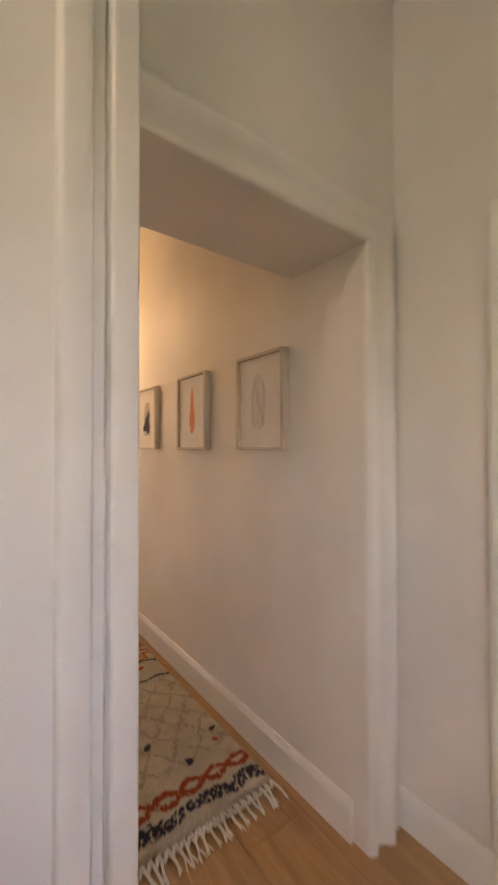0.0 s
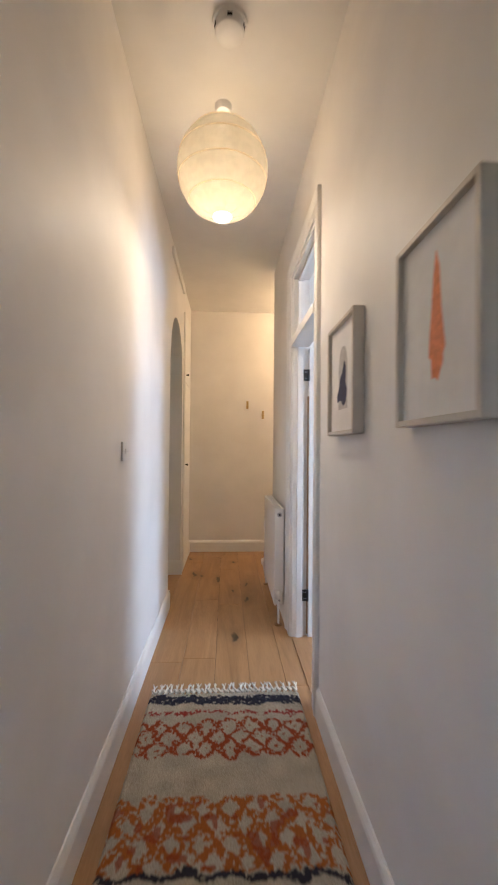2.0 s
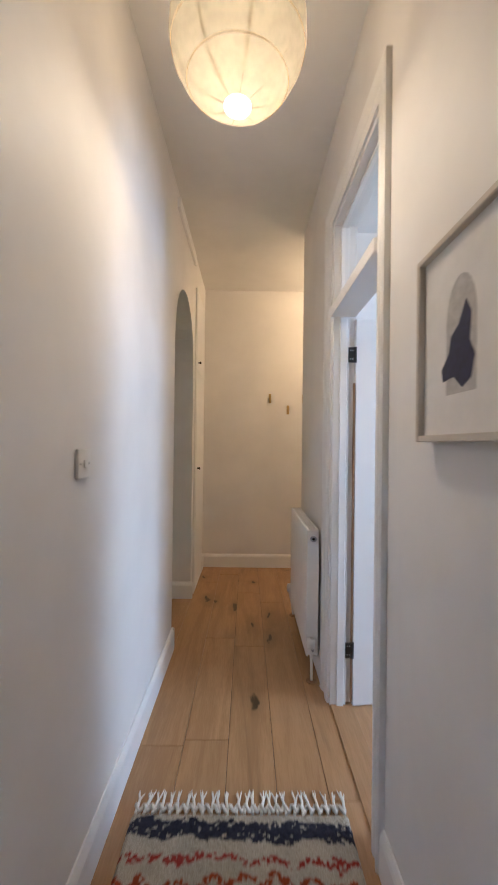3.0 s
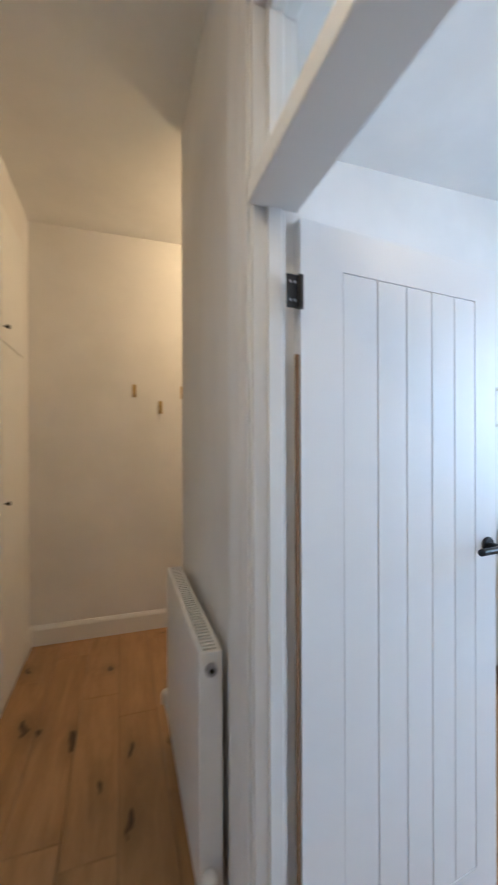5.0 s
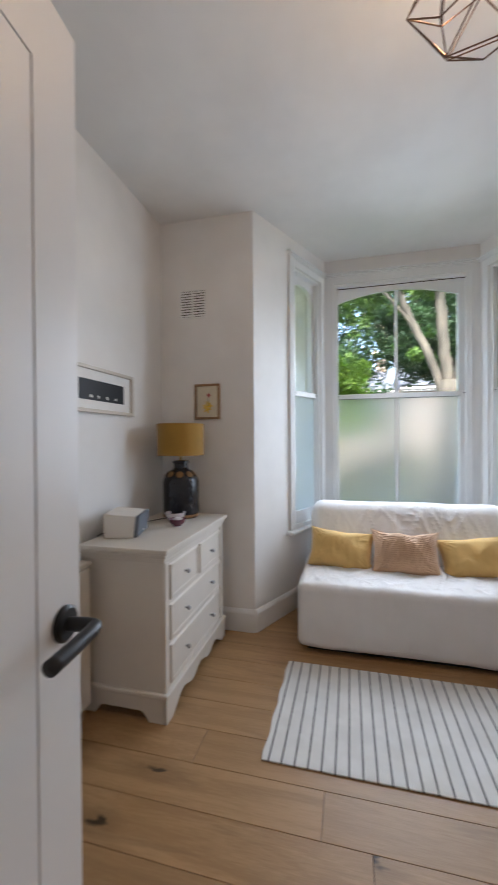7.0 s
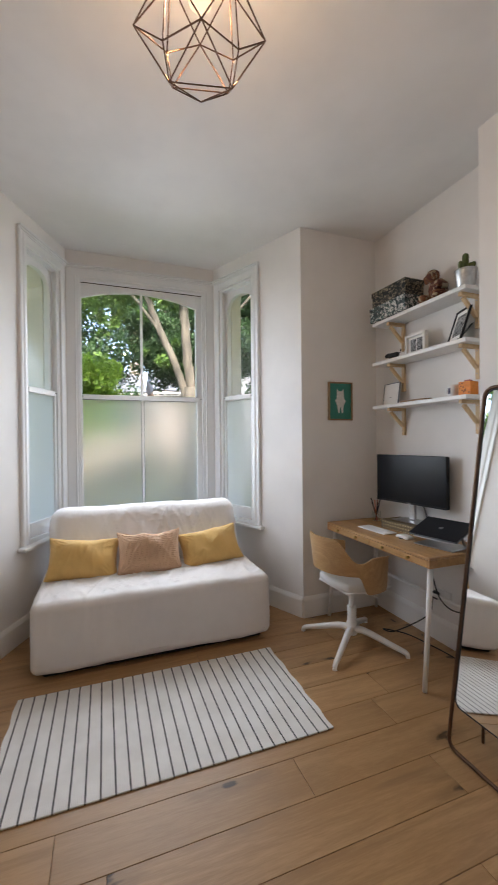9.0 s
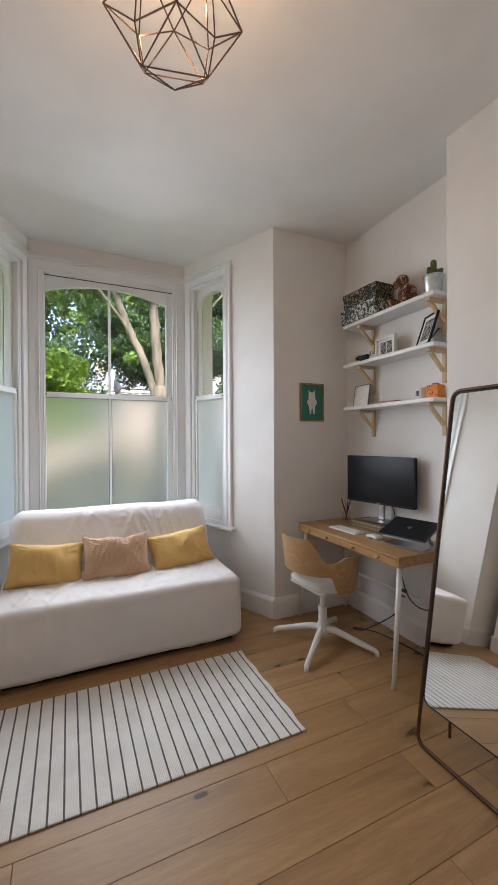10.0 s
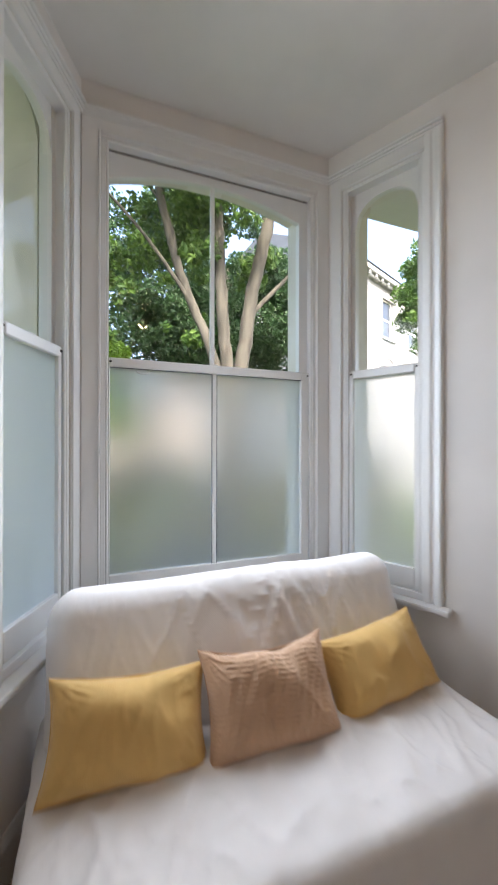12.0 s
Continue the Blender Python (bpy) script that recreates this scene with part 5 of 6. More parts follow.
part("body", lathe(body, 40), BLACK_GLAZE, t, "black glazed jar body", "auto")
part("band", lathe([(0.1235, 0.008), (0.1245, 0.018), (0.1235, 0.028)], 40, caps=False), GOLD_LEAF, t, "gold foot band")
for i in range(9):
    a = i * 0.7
    part("motif", lathe([(0.001, 0.0015), (0.022, 0.001), (0.026, 0)], 10, m=pose(0, 0, 0, 0, 0, math.degrees(a)) @ pose(0.1, 0, 0.306, 0, 52, 0)), GOLD_LEAF, t, "gold painted motif")
part("stem", lathe([(0.008, 0.4), (0.008, 0.48)], 12), BRASS, t)
shade = part("shade", lathe([(0.164, 0.435), (0.164, 0.655), (0.1615, 0.655), (0.1615, 0.435), (0.164, 0.435)], 48, caps=False), MUSTARD, t, "mustard fabric drum shade", "auto")
for z in (0.437, 0.652):
    part("trim_ring", tube([(0.1645 * math.cos(a), 0.1645 * math.sin(a), z) for a in np.linspace(0, 2 * math.pi, 49)[:-1]], 0.003, 6, closed=True), MUSTARD, shade)
for a in (0, 120, 240):
    part("spoke", tube([(0, 0, 0.47), (0.162 * math.cos(radians(a)), 0.162 * math.sin(radians(a)), 0.455)], 0.002, 5), BRASS, t)
part("flex", tube(curve_points([(-0.1, 0.05, 0.01), (-0.18, 0.12, 0.004), (-0.24, 0.15, 0.004), (-0.28, 0.2, 0.004)], 6), 0.003, 6), CABLE, t)

t = thing("wireless_speaker", "cream box speaker with a grey grille front", "speaker", (2.35, 4.555, CT), 196)
part("cabinet", prism([(-0.1, 0), (0.06, 0), (0.075, 0.12), (-0.1, 0.135)], 0.24, m=pose(-0.12, 0, 0.0005, 90, 0, 90), bevel=0.004), CREAM_PLASTIC, t)
part("grille", prism([(0.061, 0.003), (0.085, 0.003), (0.098, 0.122), (0.076, 0.122)], 0.242, m=pose(-0.121, 0, 0, 90, 0, 90), bevel=0.004), GRILLE, t, "grey fabric grille")
part("badge", box(-0.012, 0.0885, 0.02, 0.012, 0.0895, 0.028), WHITE_PRINT, t)
part("flex", tube(curve_points([(0, -0.1, 0.02), (0.03, -0.14, 0.006), (0.08, -0.15, 0.004)], 5), 0.003, 6), CABLE, t)


def bowl(label, place, r, h, material):
    t = thing("bowl", label, "bowl", place, group="bowls on the chest")
    prof = [(r * 0.45, 0), (r * 0.5, 0.006), (r * 0.85, h * 0.5), (r, h), (r - 0.004, h), (r * 0.8, h * 0.5), (r * 0.45, 0.012), (0.001, 0.01)]
    part("bowl_body", lathe(prof, 32, caps=True), material, t, smooth="auto")
    return t


b = bowl("pale ceramic bowl with a mauve inside", (2.72, 4.43, CT), 0.068, 0.062, BOWL)
part("filling", lathe([(0.001, 0.032), (0.05, 0.03)], 20, caps=False), PLUM, b)
b = bowl("small plum glazed bowl holding trinkets", (2.6, 4.36, CT), 0.055, 0.045, PLUM)
rnd = random.Random(5)
for i in range(6):
    part("trinket", lathe([(0.001, -0.012), (0.012, -0.004), (0.012, 0.005), (0.001, 0.012)], 10, m=pose(rnd.uniform(-0.025, 0.025), rnd.uniform(-0.025, 0.025), 0.034 + rnd.random() * 0.01, rnd.uniform(0, 90))), BOWL, b)

t = thing("side_cabinet", "low beige painted cabinet beside the chest", "cabinet", (1.5, 4.6, 0))
part("body", box(0, 0, 0.07, 0.55, 0.113, 0.78, 0.004), BEIGE_PAINT, t)
part("top", box(-0.01, -0.012, 0.78, 0.56, 0.113, 0.8, 0.004), BEIGE_PAINT, t)
for x in (0.03, 0.52):
    for y in (0.025, 0.088):
        part("leg", lathe([(0.014, 0.0005), (0.02, 0.072)], 12, m=pose(x, y, 0)), FRAME_OAK, t)
for a, b2 in ((0.008, 0.272), (0.278, 0.542)):
    d = part("door", box(a, -0.018, 0.08, b2, -0.001, 0.772, 0.003), BEIGE_PAINT, t)
    knob_on(d, a + 0.03 if a > 0.1 else b2 - 0.03, -0.018, 0.5, BRASS)


# ---- pictures and vent ----
t = thing("picture_frame", "wide white frame with a dark panoramic print", "picture", (2.34, NORTH, 1.575), 0, group="pictures in the bedroom")
part("frame", frame_ring(0.62, 0.26, 0.02, 0.03, m=pose(0, -0.001, 0)), GREY_FRAME, t, "pale grey frame")
part("mount", box(-0.292, -0.014, 0.018, 0.292, -0.004, 0.242), PAPER, t)
part("print", box(-0.215, -0.0155, 0.07, 0.215, -0.0142, 0.185), SOOT, t, "dark panoramic print")
for x, w in ((-0.12, 0.02), (-0.05, 0.012), (0.03, 0.018), (0.12, 0.014)):
    part("bar", box(x, -0.0165, 0.085, x + w, -0.0156, 0.1), WHITE_PRINT, t)

t = thing("picture_frame", "small oak frame with a yellow flower print", "picture", (PIER, 4.34, 1.572), -90, group="pictures in the bedroom")
part("frame", frame_ring(0.2, 0.265, 0.016, 0.022, m=pose(0, -0.001, 0)), FRAME_OAK, t, "oak frame")
part("paper", box(-0.086, -0.01, 0.014, 0.086, -0.003, 0.251), CREAM_PAPER, t)
for cx, cz, s in ((0.0, 0.075, 0.03), (0.018, 0.1, 0.026), (-0.016, 0.095, 0.024), (0.005, 0.12, 0.02)):
    pts = [(s * (0.7 + 0.4 * math.cos(5 * a)) * math.cos(a), s * (0.7 + 0.4 * math.cos(5 * a)) * math.sin(a)) for a in np.linspace(0, 2 * math.pi, 31)[:-1]]
    part("petal", prism(pts, 0.0008, m=pose(cx, -0.0101 - cx * 0.01, cz, 90)), YELLOW_PRINT, t)
pts = [(0.016 * (0.7 + 0.4 * math.cos(4 * a)) * math.cos(a), 0.02 * math.sin(a)) for a in np.linspace(0, 2 * math.pi, 25)[:-1]]
part("petal", prism(pts, 0.0008, m=pose(0.012, -0.0101, 0.18, 90)), RED_PRINT, t)
part("stem", tube([(0.0, -0.0108, 0.1), (0.008, -0.0108, 0.14), (0.012, -0.0108, 0.17)], 0.0015, 5), CACTUS, t)

t = thing("wall_vent", "white slatted air vent set high on the wall", "air vent", (PIER, 4.453, 2.34), -90)
part("frame", frame_ring(0.215, 0.22, 0.012, 0.008, m=pose(0, -0.0005, 0)), TRIM, t)
# dark sheet stands in for the shade inside the duct
part("backing", box(-0.096, -0.003, 0.011, 0.096, -0.0008, 0.209), GAP, t)
for i in range(10):
    part("slat", box(-0.096, -0.0085, 0.0, 0.096, -0.0065, 0.0135, 0.0005, m=pose(0, 0.002, 0.0145 + i * 0.0196, 0)), TRIM, t)

part("mullion", box(-0.007, -0.0095, 0.011, 0.007, -0.006, 0.209), TRIM, t)

t = thing("picture_frame", "small oak frame with a white shape on green", "picture", (PIER, 1.405, 1.567), -90, group="pictures in the bedroom")
part("frame", frame_ring(0.228, 0.312, 0.012, 0.02, m=pose(0, -0.001, 0)), FRAME_OAK, t, "oak frame")
part("paper", box(-0.104, -0.01, 0.01, 0.104, -0.003, 0.302), GREEN_PRINT, t, "green printed paper")
pts = [(-0.02, -0.1), (-0.008, -0.1), (-0.004, -0.055), (0.006, -0.055), (0.012, -0.1), (0.026, -0.1), (0.03, -0.04), (0.052, 0.0), (0.034, 0.02), (0.032, 0.06), (0.03, 0.1), (0.012, 0.078),
       (-0.016, 0.078), (-0.032, 0.1), (-0.032, 0.055), (-0.034, 0.02), (-0.05, 0.0), (-0.03, -0.04)]
part("print", prism(pts, 0.0008, m=pose(0, -0.0101, 0.16, 90)), WHITE_PRINT, t, "plain white cut-out shape")


# ---- hanging cage lamp ----
def cage_lamp():
    cx, cy, cz = 1.57, 2.925, 2.8
    t = thing("cage_pendant", "dark copper wire cage pendant, bulb lit", "pendant lamp", (cx, cy, cz))
    # a four-sided diamond of wire that leans on its cord
    lean = Matrix.Translation((0, 0, -0.103)) @ Vector((0, 0, 1)).rotation_difference(Vector((-0.6, 0.14, 0.788))).to_matrix().to_4x4()
    a0 = math.atan2(0.227, -0.974)
    ring = lambda r, z, k0: [lean @ Vector((r * math.cos(a0 + math.pi / 2 * (i + k0)), r * math.sin(a0 + math.pi / 2 * (i + k0)), z)) for i in range(4)]
    low, mid_a, mid_b, top = ring(0.14, -0.128, 0.5), ring(0.16, -0.04, 0.5), ring(0.207, 0.0, 0), ring(0.13, 0.12, 0.5)
    apex, crown = lean @ Vector((0, 0, -0.164)), Vector((0, 0, 0.175))
    wires = []
    for i in range(4):
        j = (i + 1) % 4
        wires += [(low[i], apex), (low[i], low[j]), (low[i], mid_a[i]), (mid_b[i], low[i]), (mid_b[j], low[i]), (mid_b[i], mid_a[i]), (mid_a[i], mid_b[j]),
                  (mid_a[i], top[i]), (mid_b[i], top[i]), (mid_b[j], top[i]), (top[i], crown)]
    for a, b in wires:
        part("wire", tube([a, b], 0.0024, 6), COPPER, t)
    part("holder", lathe([(0.02, 0.05), (0.024, 0.06), (0.024, 0.16), (0.012, 0.18)], 20), COPPER, t, smooth="auto")
    part("bulb", lathe([(0.001, -0.032), (0.02, -0.028), (0.036, -0.008), (0.04, 0.015), (0.033, 0.04), (0.018, 0.06), (0.014, 0.07)], 24), BULB, t, "glowing warm bulb", True)
    part("cord", tube([(0, 0, 0.17), (0, 0, H - cz - 0.025)], 0.0035, 8), CABLE, t)
    part("ceiling_rose", lathe([(0.03, H - cz - 0.03), (0.05, H - cz - 0.02), (0.052, H - cz - 0.0005)], 28), COPPER, t, smooth="auto")


cage_lamp()


# ---- desk corner ----
def desk():
    t = thing("desk", "narrow oak desk with two drawers on white steel legs", "desk", (2.03, 1.065, 0))
    W, D, Z, T = 1.05, 0.485, 0.75, 0.062
    bm = bmesh.new()
    box(0, 0, Z - 0.016, W, D, Z, 0.003, bm)
    for a in ((0, 0, 0.016, D - 0.0), (W - 0.016, 0, W, D), (0.016, 0, W - 0.016, 0.016)):
        box(a[0], a[1], Z - T, a[2], a[3], Z - 0.016, 0.002, bm)
    box(0.016, 0.016, Z - T, W - 0.016, D - 0.02, Z - T + 0.006, 0, bm)
    part("tabletop", bm, DESK_OAK, t)
    for a, b in ((0.018, 0.524), (0.527, 1.032)):
        d = part("drawer", box(a, D - 0.018, Z - T + 0.001, b, D - 0.001, Z - 0.018, 0.002), DESK_OAK, t)
        for x in (a + 0.14, b - 0.14):
            part("knob", lathe([(0.007, 0), (0.006, 0.006), (0.011, 0.012), (0.01, 0.018), (0.003, 0.02)], 14, m=pose(x, D - 0.001, Z - 0.038, -90)), BRASS, d, "small brass knob", True)
    for x, y, fx, fy in ((0.04, D - 0.05, -0.02, 0.07), (W - 0.04, D - 0.05, 0.02, 0.05), (0.04, 0.05, -0.02, -0.02), (W - 0.04, 0.05, 0.02, -0.02)):
        part("leg", tube([(x, y, Z - T + 0.002), (x + fx, y + fy, 0.0015)], 0.0165, 14, r_end=0.0125), WHITE_METAL, t, "white tapered steel leg", True)
    part("rail", tube([(0.03, 0.037, 0.33), (W - 0.03, 0.037, 0.33)], 0.011, 10), WHITE_METAL, t, smooth=True)


desk()
DT = 0.7505

t = thing("monitor", "black wide monitor, switched off, on a silver stand", "monitor", (2.605, 1.15, DT + 0.062), 8)
part("shell", box(-0.3, -0.018, 0.125, 0.3, 0.014, 0.478, 0.006, seg=2), SOOT, t)
part("screen", box(-0.295, 0.0142, 0.138, 0.295, 0.0155, 0.474), SCREEN, t, "black switched-off screen")
part("bezel", box(-0.3, 0.014, 0.125, 0.3, 0.017, 0.137, 0.001), SOOT, t)
part("badge", box(-0.014, 0.0171, 0.129, 0.014, 0.0176, 0.134), STEEL, t)
part("neck", box(-0.025, -0.04, 0.008, 0.025, -0.018, 0.3, 0.005), STEEL, t, "silver neck")
part("foot", box(-0.11, -0.08, 0.0005, 0.11, 0.07, 0.007, 0.003), STEEL, t, "silver foot plate")
part("cable", tube(curve_points([(-0.02, -0.03, 0.2), (-0.08, -0.05, 0.1), (-0.12, -0.03, 0.03), (-0.17, -0.02, -0.04)], 6), 0.003, 6), CABLE, t)

t = thing("riser_box", "brown box with gold spots under the monitor", "box", (2.605, 1.17, DT), 4)
part("body", box(-0.17, -0.095, 0, 0.17, 0.095, 0.042, 0.003), SPOTTED, t)
part("lid", box(-0.173, -0.098, 0.036, 0.173, 0.098, 0.06, 0.003), SPOTTED, t)

t = thing("keyboard", "slim white and silver keyboard", "keyboard", (2.69, 1.38, DT), 3)
part("plate", box(-0.14, -0.056, 0, 0.14, 0.056, 0.008, 0.003, seg=2), WHITE_METAL, t)
for r in range(5):
    for c in range(13):
        part("key", box(-0.132 + c * 0.0204, -0.046 + r * 0.0195, 0.008, -0.115 + c * 0.0204, -0.03 + r * 0.0195, 0.0105, 0.0008), WHITE_PLASTIC, t)
t = thing("mouse", "low white computer mouse", "mouse", (2.43, 1.36, DT), 0)
part("shell", soft_box(0.11, 0.062, 0.024, 0.0118, 8, lift=lambda v: Vector((v.x, v.y, v.z * (1 - (v.x / 0.09) ** 2)))), WHITE_PLASTIC, t, smooth=True)
part("pad_foot", box(-0.018, -0.035, 0.0, 0.018, 0.035, 0.003), SOOT, t)

t = thing("pen_pot", "clear tumbler holding red and black pens", "pen pot", (2.955, 1.17, DT))
part("tumbler", lathe([(0.032, 0), (0.036, 0.08), (0.034, 0.08), (0.03, 0.004)], 24), TUMBLER, t, smooth="auto")
for i, (dx, dy, mat) in enumerate(((0.05, 0.01, RED_PRINT), (-0.045, 0.02, SOOT), (0.02, -0.03, RED_PRINT), (-0.02, 0.035, ORANGE_INK), (0.035, 0.03, SOOT), (-0.035, -0.02, NAVY_INK))):
    part("pen", tube([(-dx * 0.25, -dy * 0.25, 0.006), (dx * 0.9, dy * 0.9, 0.15 + 0.008 * i)], 0.0042, 6), mat, t)

t = thing("laptop_stand", "silver folding laptop stand", "laptop stand", (2.2, 1.28, DT), 12)
part("foot", box(-0.13, -0.1, 0.0005, 0.13, 0.1, 0.006, 0.003), STEEL, t)
for x in (-0.1, 0.1):
    part("arm", tube([(x, -0.08, 0.006), (x, -0.02, 0.09)], 0.009, 8), STEEL, t)
part("tray", box(-0.12, -0.11, 0.0, 0.12, 0.11, 0.006, 0.002, m=pose(0, 0.0, 0.086, -20, 0, 0)), STEEL, t)
t = thing("laptop", "dark grey closed laptop on the stand", "laptop", matrix=pose(2.2, 1.28, DT, 0, 0, 12) @ pose(0, 0, 0.094, -20))
part("base", box(-0.155, -0.11, 0.0, 0.155, 0.11, 0.009, 0.003, seg=2), GRILLE, t)
part("lid", box(-0.155, -0.11, 0.0095, 0.155, 0.11, 0.016, 0.003, seg=2), SOOT, t, "dark grey lid")
part("badge", lathe([(0.001, 0.0004), (0.014, 0.0003), (0.014, 0)], 16, m=pose(0, 0, 0.016)), STEEL, t)


def office_chair():
    t = thing("desk_chair", "bent oak swivel chair with a white seat and base", "chair", (2.637, 1.635, 0), 4)
    base = part("hub", lathe([(0.034, 0.07), (0.038, 0.08), (0.036, 0.15), (0.03, 0.16), (0.03, 0.26), (0.019, 0.262), (0.019, 0.41)], 24), WHITE_METAL, t, "white gas lift", "auto")
    for a in (38.6, 128.6, 218.6, 308.6):
        d = Vector((math.cos(radians(a - 4)), math.sin(radians(a - 4)), 0))
        pts = curve_points([d * 0.02 + Vector((0, 0, 0.11)), d * 0.1 + Vector((0, 0, 0.105)), d * 0.25 + Vector((0, 0, 0.06)), d * 0.345 + Vector((0, 0, 0.032)), d * 0.362 + Vector((0, 0, 0.012))], 6)
        leg = part("leg", tube(pts, 0.025, 10, r_end=0.014), WHITE_METAL, t, "white splayed base leg", True)
        part("foot", lathe([(0.014, 0.0005), (0.014, 0.014)], 12, m=Matrix.Translation(d * 0.362)), WHITE_PLASTIC, leg)
    part("seat", soft_box(0.4, 0.41, 0.055, 0.027, 16, 0.003, 5, 3, m=pose(0, -0.02, 0.425), lift=lambda v: Vector((v.x * (1 - 0.18 * (v.y / 0.2) ** 2), v.y * (1 - 0.14 * (v.x / 0.2) ** 2), v.z))), SEAT_CLOTH, t, "pale upholstered seat", True)
    part("seat_shell", soft_box(0.34, 0.35, 0.02, 0.0095, 10, m=pose(0, -0.02, 0.41)), WHITE_PLASTIC, t, smooth=True)
    part("lever", tube([(-0.03, 0, 0.385), (-0.17, -0.08, 0.365)], 0.004, 8), WHITE_METAL, t)
    # wrap-round bentwood shell: high back, dipped shoulders, wings down to the seat
    bm = bmesh.new()
    n = 72
    smooth = lambda a, b, x: (lambda k: k * k * (3 - 2 * k))(max(0.0, min(1.0, (x - a) / (b - a))))
    cols = []
    for i in range(n + 1):
        th = radians(-118 + 236 * i / n)
        a = abs(math.degrees(th))
        top = 0.78 - 0.15 * smooth(28, 62, a) + 0.03 * smooth(66, 84, a) - 0.012 * smooth(100, 118, a)
        bot = 0.55 - 0.005 * a / 60 if a < 60 else 0.545 - 0.12 * smooth(62, 78, a)
        rows = []
        for j in range(9):
            f = j / 8
            z = bot + (top - bot) * f
            flare = 1.0 + 0.16 * (z - 0.41) / 0.35 * (1 if a < 80 else 0.7)
            rx, ry = 0.238 * flare, 0.245 * flare
            x, y = rx * math.sin(th), ry * math.cos(th)
            rows.append((bm.verts.new((x, y, z)), bm.verts.new((x * 0.955, y * 0.955, z))))
        cols.append(rows)
    for c0, c1 in zip(cols, cols[1:]):
        for a, b, c, d in zip(c0, c1, c0[1:], c1[1:]):
            bm.faces.new((a[0], b[0], d[0], c[0]))
            bm.faces.new((a[1], c[1], d[1], b[1]))
        bm.faces.new((c0[0][0], c0[0][1], c1[0][1], c1[0][0]))
        bm.faces.new((c0[-1][0], c1[-1][0], c1[-1][1], c0[-1][1]))
    for c in (cols[0], cols[-1]):
        for a, b in zip(c, c[1:]):
            bm.faces.new((a[0], a[1], b[1], b[0]))
    part("backrest", bm, BENT_OAK, t, "curved oak veneer backrest", "auto")


office_chair()


# ---- shelves ----
SHELF_TOPS = (2.322, 2.01, 1.672)


def bracket(parent, x, top):
    b = part("bracket", box(x - 0.014, SOUTH + 0.0005, top - 0.235, x + 0.014, SOUTH + 0.02, top - 0.026, 0.002), PINE, parent, "raw pine bracket")
    part("arm", box(x - 0.014, SOUTH + 0.02, top - 0.048, x + 0.014, SOUTH + 0.16, top - 0.0265, 0.002), PINE, b)
    part("brace", box(-0.012, -0.01, 0, 0.012, 0.01, 0.155, 0.002, m=pose(x, SOUTH + 0.022, top - 0.165, -46)), PINE, b)
    for z in (0.2, 0.06):
        part("screw", lathe([(0.004, 0), (0.003, 0.001)], 8, m=pose(x, SOUTH + 0.02, top - z, -90)), STEEL, b)


for top in SHELF_TOPS:
    t = thing("wall_shelf", "white wall shelf on two raw pine brackets", "shelf", (0, 0, 0), group="shelves over the desk")
    part("board", box(2.07, SOUTH + 0.0005, top - 0.026, 2.925, 1.222, top, 0.003), WHITE_PLASTIC, t)
    for x in (2.13, 2.77):
        bracket(t, x, top)

S1, S2, S3 = (s + 0.0005 for s in SHELF_TOPS)
t = thing("storage_box", "white box with a dark green leaf print", "storage box", (2.735, 1.15, S1), 0, group="stacked patterned boxes")
part("body", box(-0.19, -0.09, 0, 0.19, 0.09, 0.085, 0.003), LEAF_PRINT, t)
part("lid", box(-0.194, -0.094, 0.085, 0.194, 0.094, 0.11, 0.003), LEAF_PRINT, t)
t = thing("storage_box", "dark box with a leaf print on the white one", "storage box", (2.725, 1.15, S1 + 0.1105), 2, group="stacked patterned boxes")
part("body", box(-0.172, -0.086, 0, 0.172, 0.086, 0.08, 0.003), DARK_PRINT, t)
part("lid", box(-0.177, -0.091, 0.072, 0.177, 0.091, 0.115, 0.003), DARK_PRINT, t)

bm = soft_box(0.1, 0.09, 0.13, 0.044, 8, 0.006, 20, 1, m=pose(0, 0, 0))
soft_box(0.075, 0.07, 0.075, 0.034, 8, 0.004, 20, 2, bm, pose(0.03, 0.01, 0.12))
soft_box(0.05, 0.09, 0.045, 0.02, 6, 0.003, 20, 3, bm, pose(-0.055, 0.03, 0.06, 0, 30))
soft_box(0.05, 0.1, 0.05, 0.022, 6, 0.003, 20, 4, bm, pose(0.05, 0.04, 0.0))
soft_box(0.05, 0.1, 0.05, 0.022, 6, 0.003, 20, 5, bm, pose(-0.045, 0.04, 0.0))
soft_box(0.03, 0.02, 0.05, 0.009, 5, 0.0, 20, 6, bm, pose(0.07, 0.01, 0.13, 0, 20))
bmesh.ops.transform(bm, matrix=pose(2.365, 1.12, S1) @ Matrix.Scale(1.15, 4), verts=bm.verts)
toy = solid("plush_toy", bm, TOY_BROWN, "", "brown plush toy slumped on the top shelf", "soft toy", smooth=True)

t = thing("plant_pot", "galvanised pot with a small knobbly cactus", "potted plant", (2.135, 1.145, S1))
part("pot", lathe([(0.048, 0), (0.05, 0.004), (0.06, 0.105), (0.063, 0.108), (0.063, 0.113), (0.057, 0.113), (0.055, 0.1)], 32), GALV, t, "galvanised steel pot", "auto")
part("soil", lathe([(0.001, 0.1), (0.056, 0.098)], 24, caps=False), GAP, t)
rnd = random.Random(8)
bm = bmesh.new()
for i in range(9):
    soft_box(0.026, 0.026, 0.05 + 0.05 * rnd.random(), 0.012, 4, 0.003, 40, i, bm, pose(rnd.uniform(-0.03, 0.03), rnd.uniform(-0.03, 0.03), 0.09, rnd.uniform(-14, 14), rnd.uniform(-14, 14)))
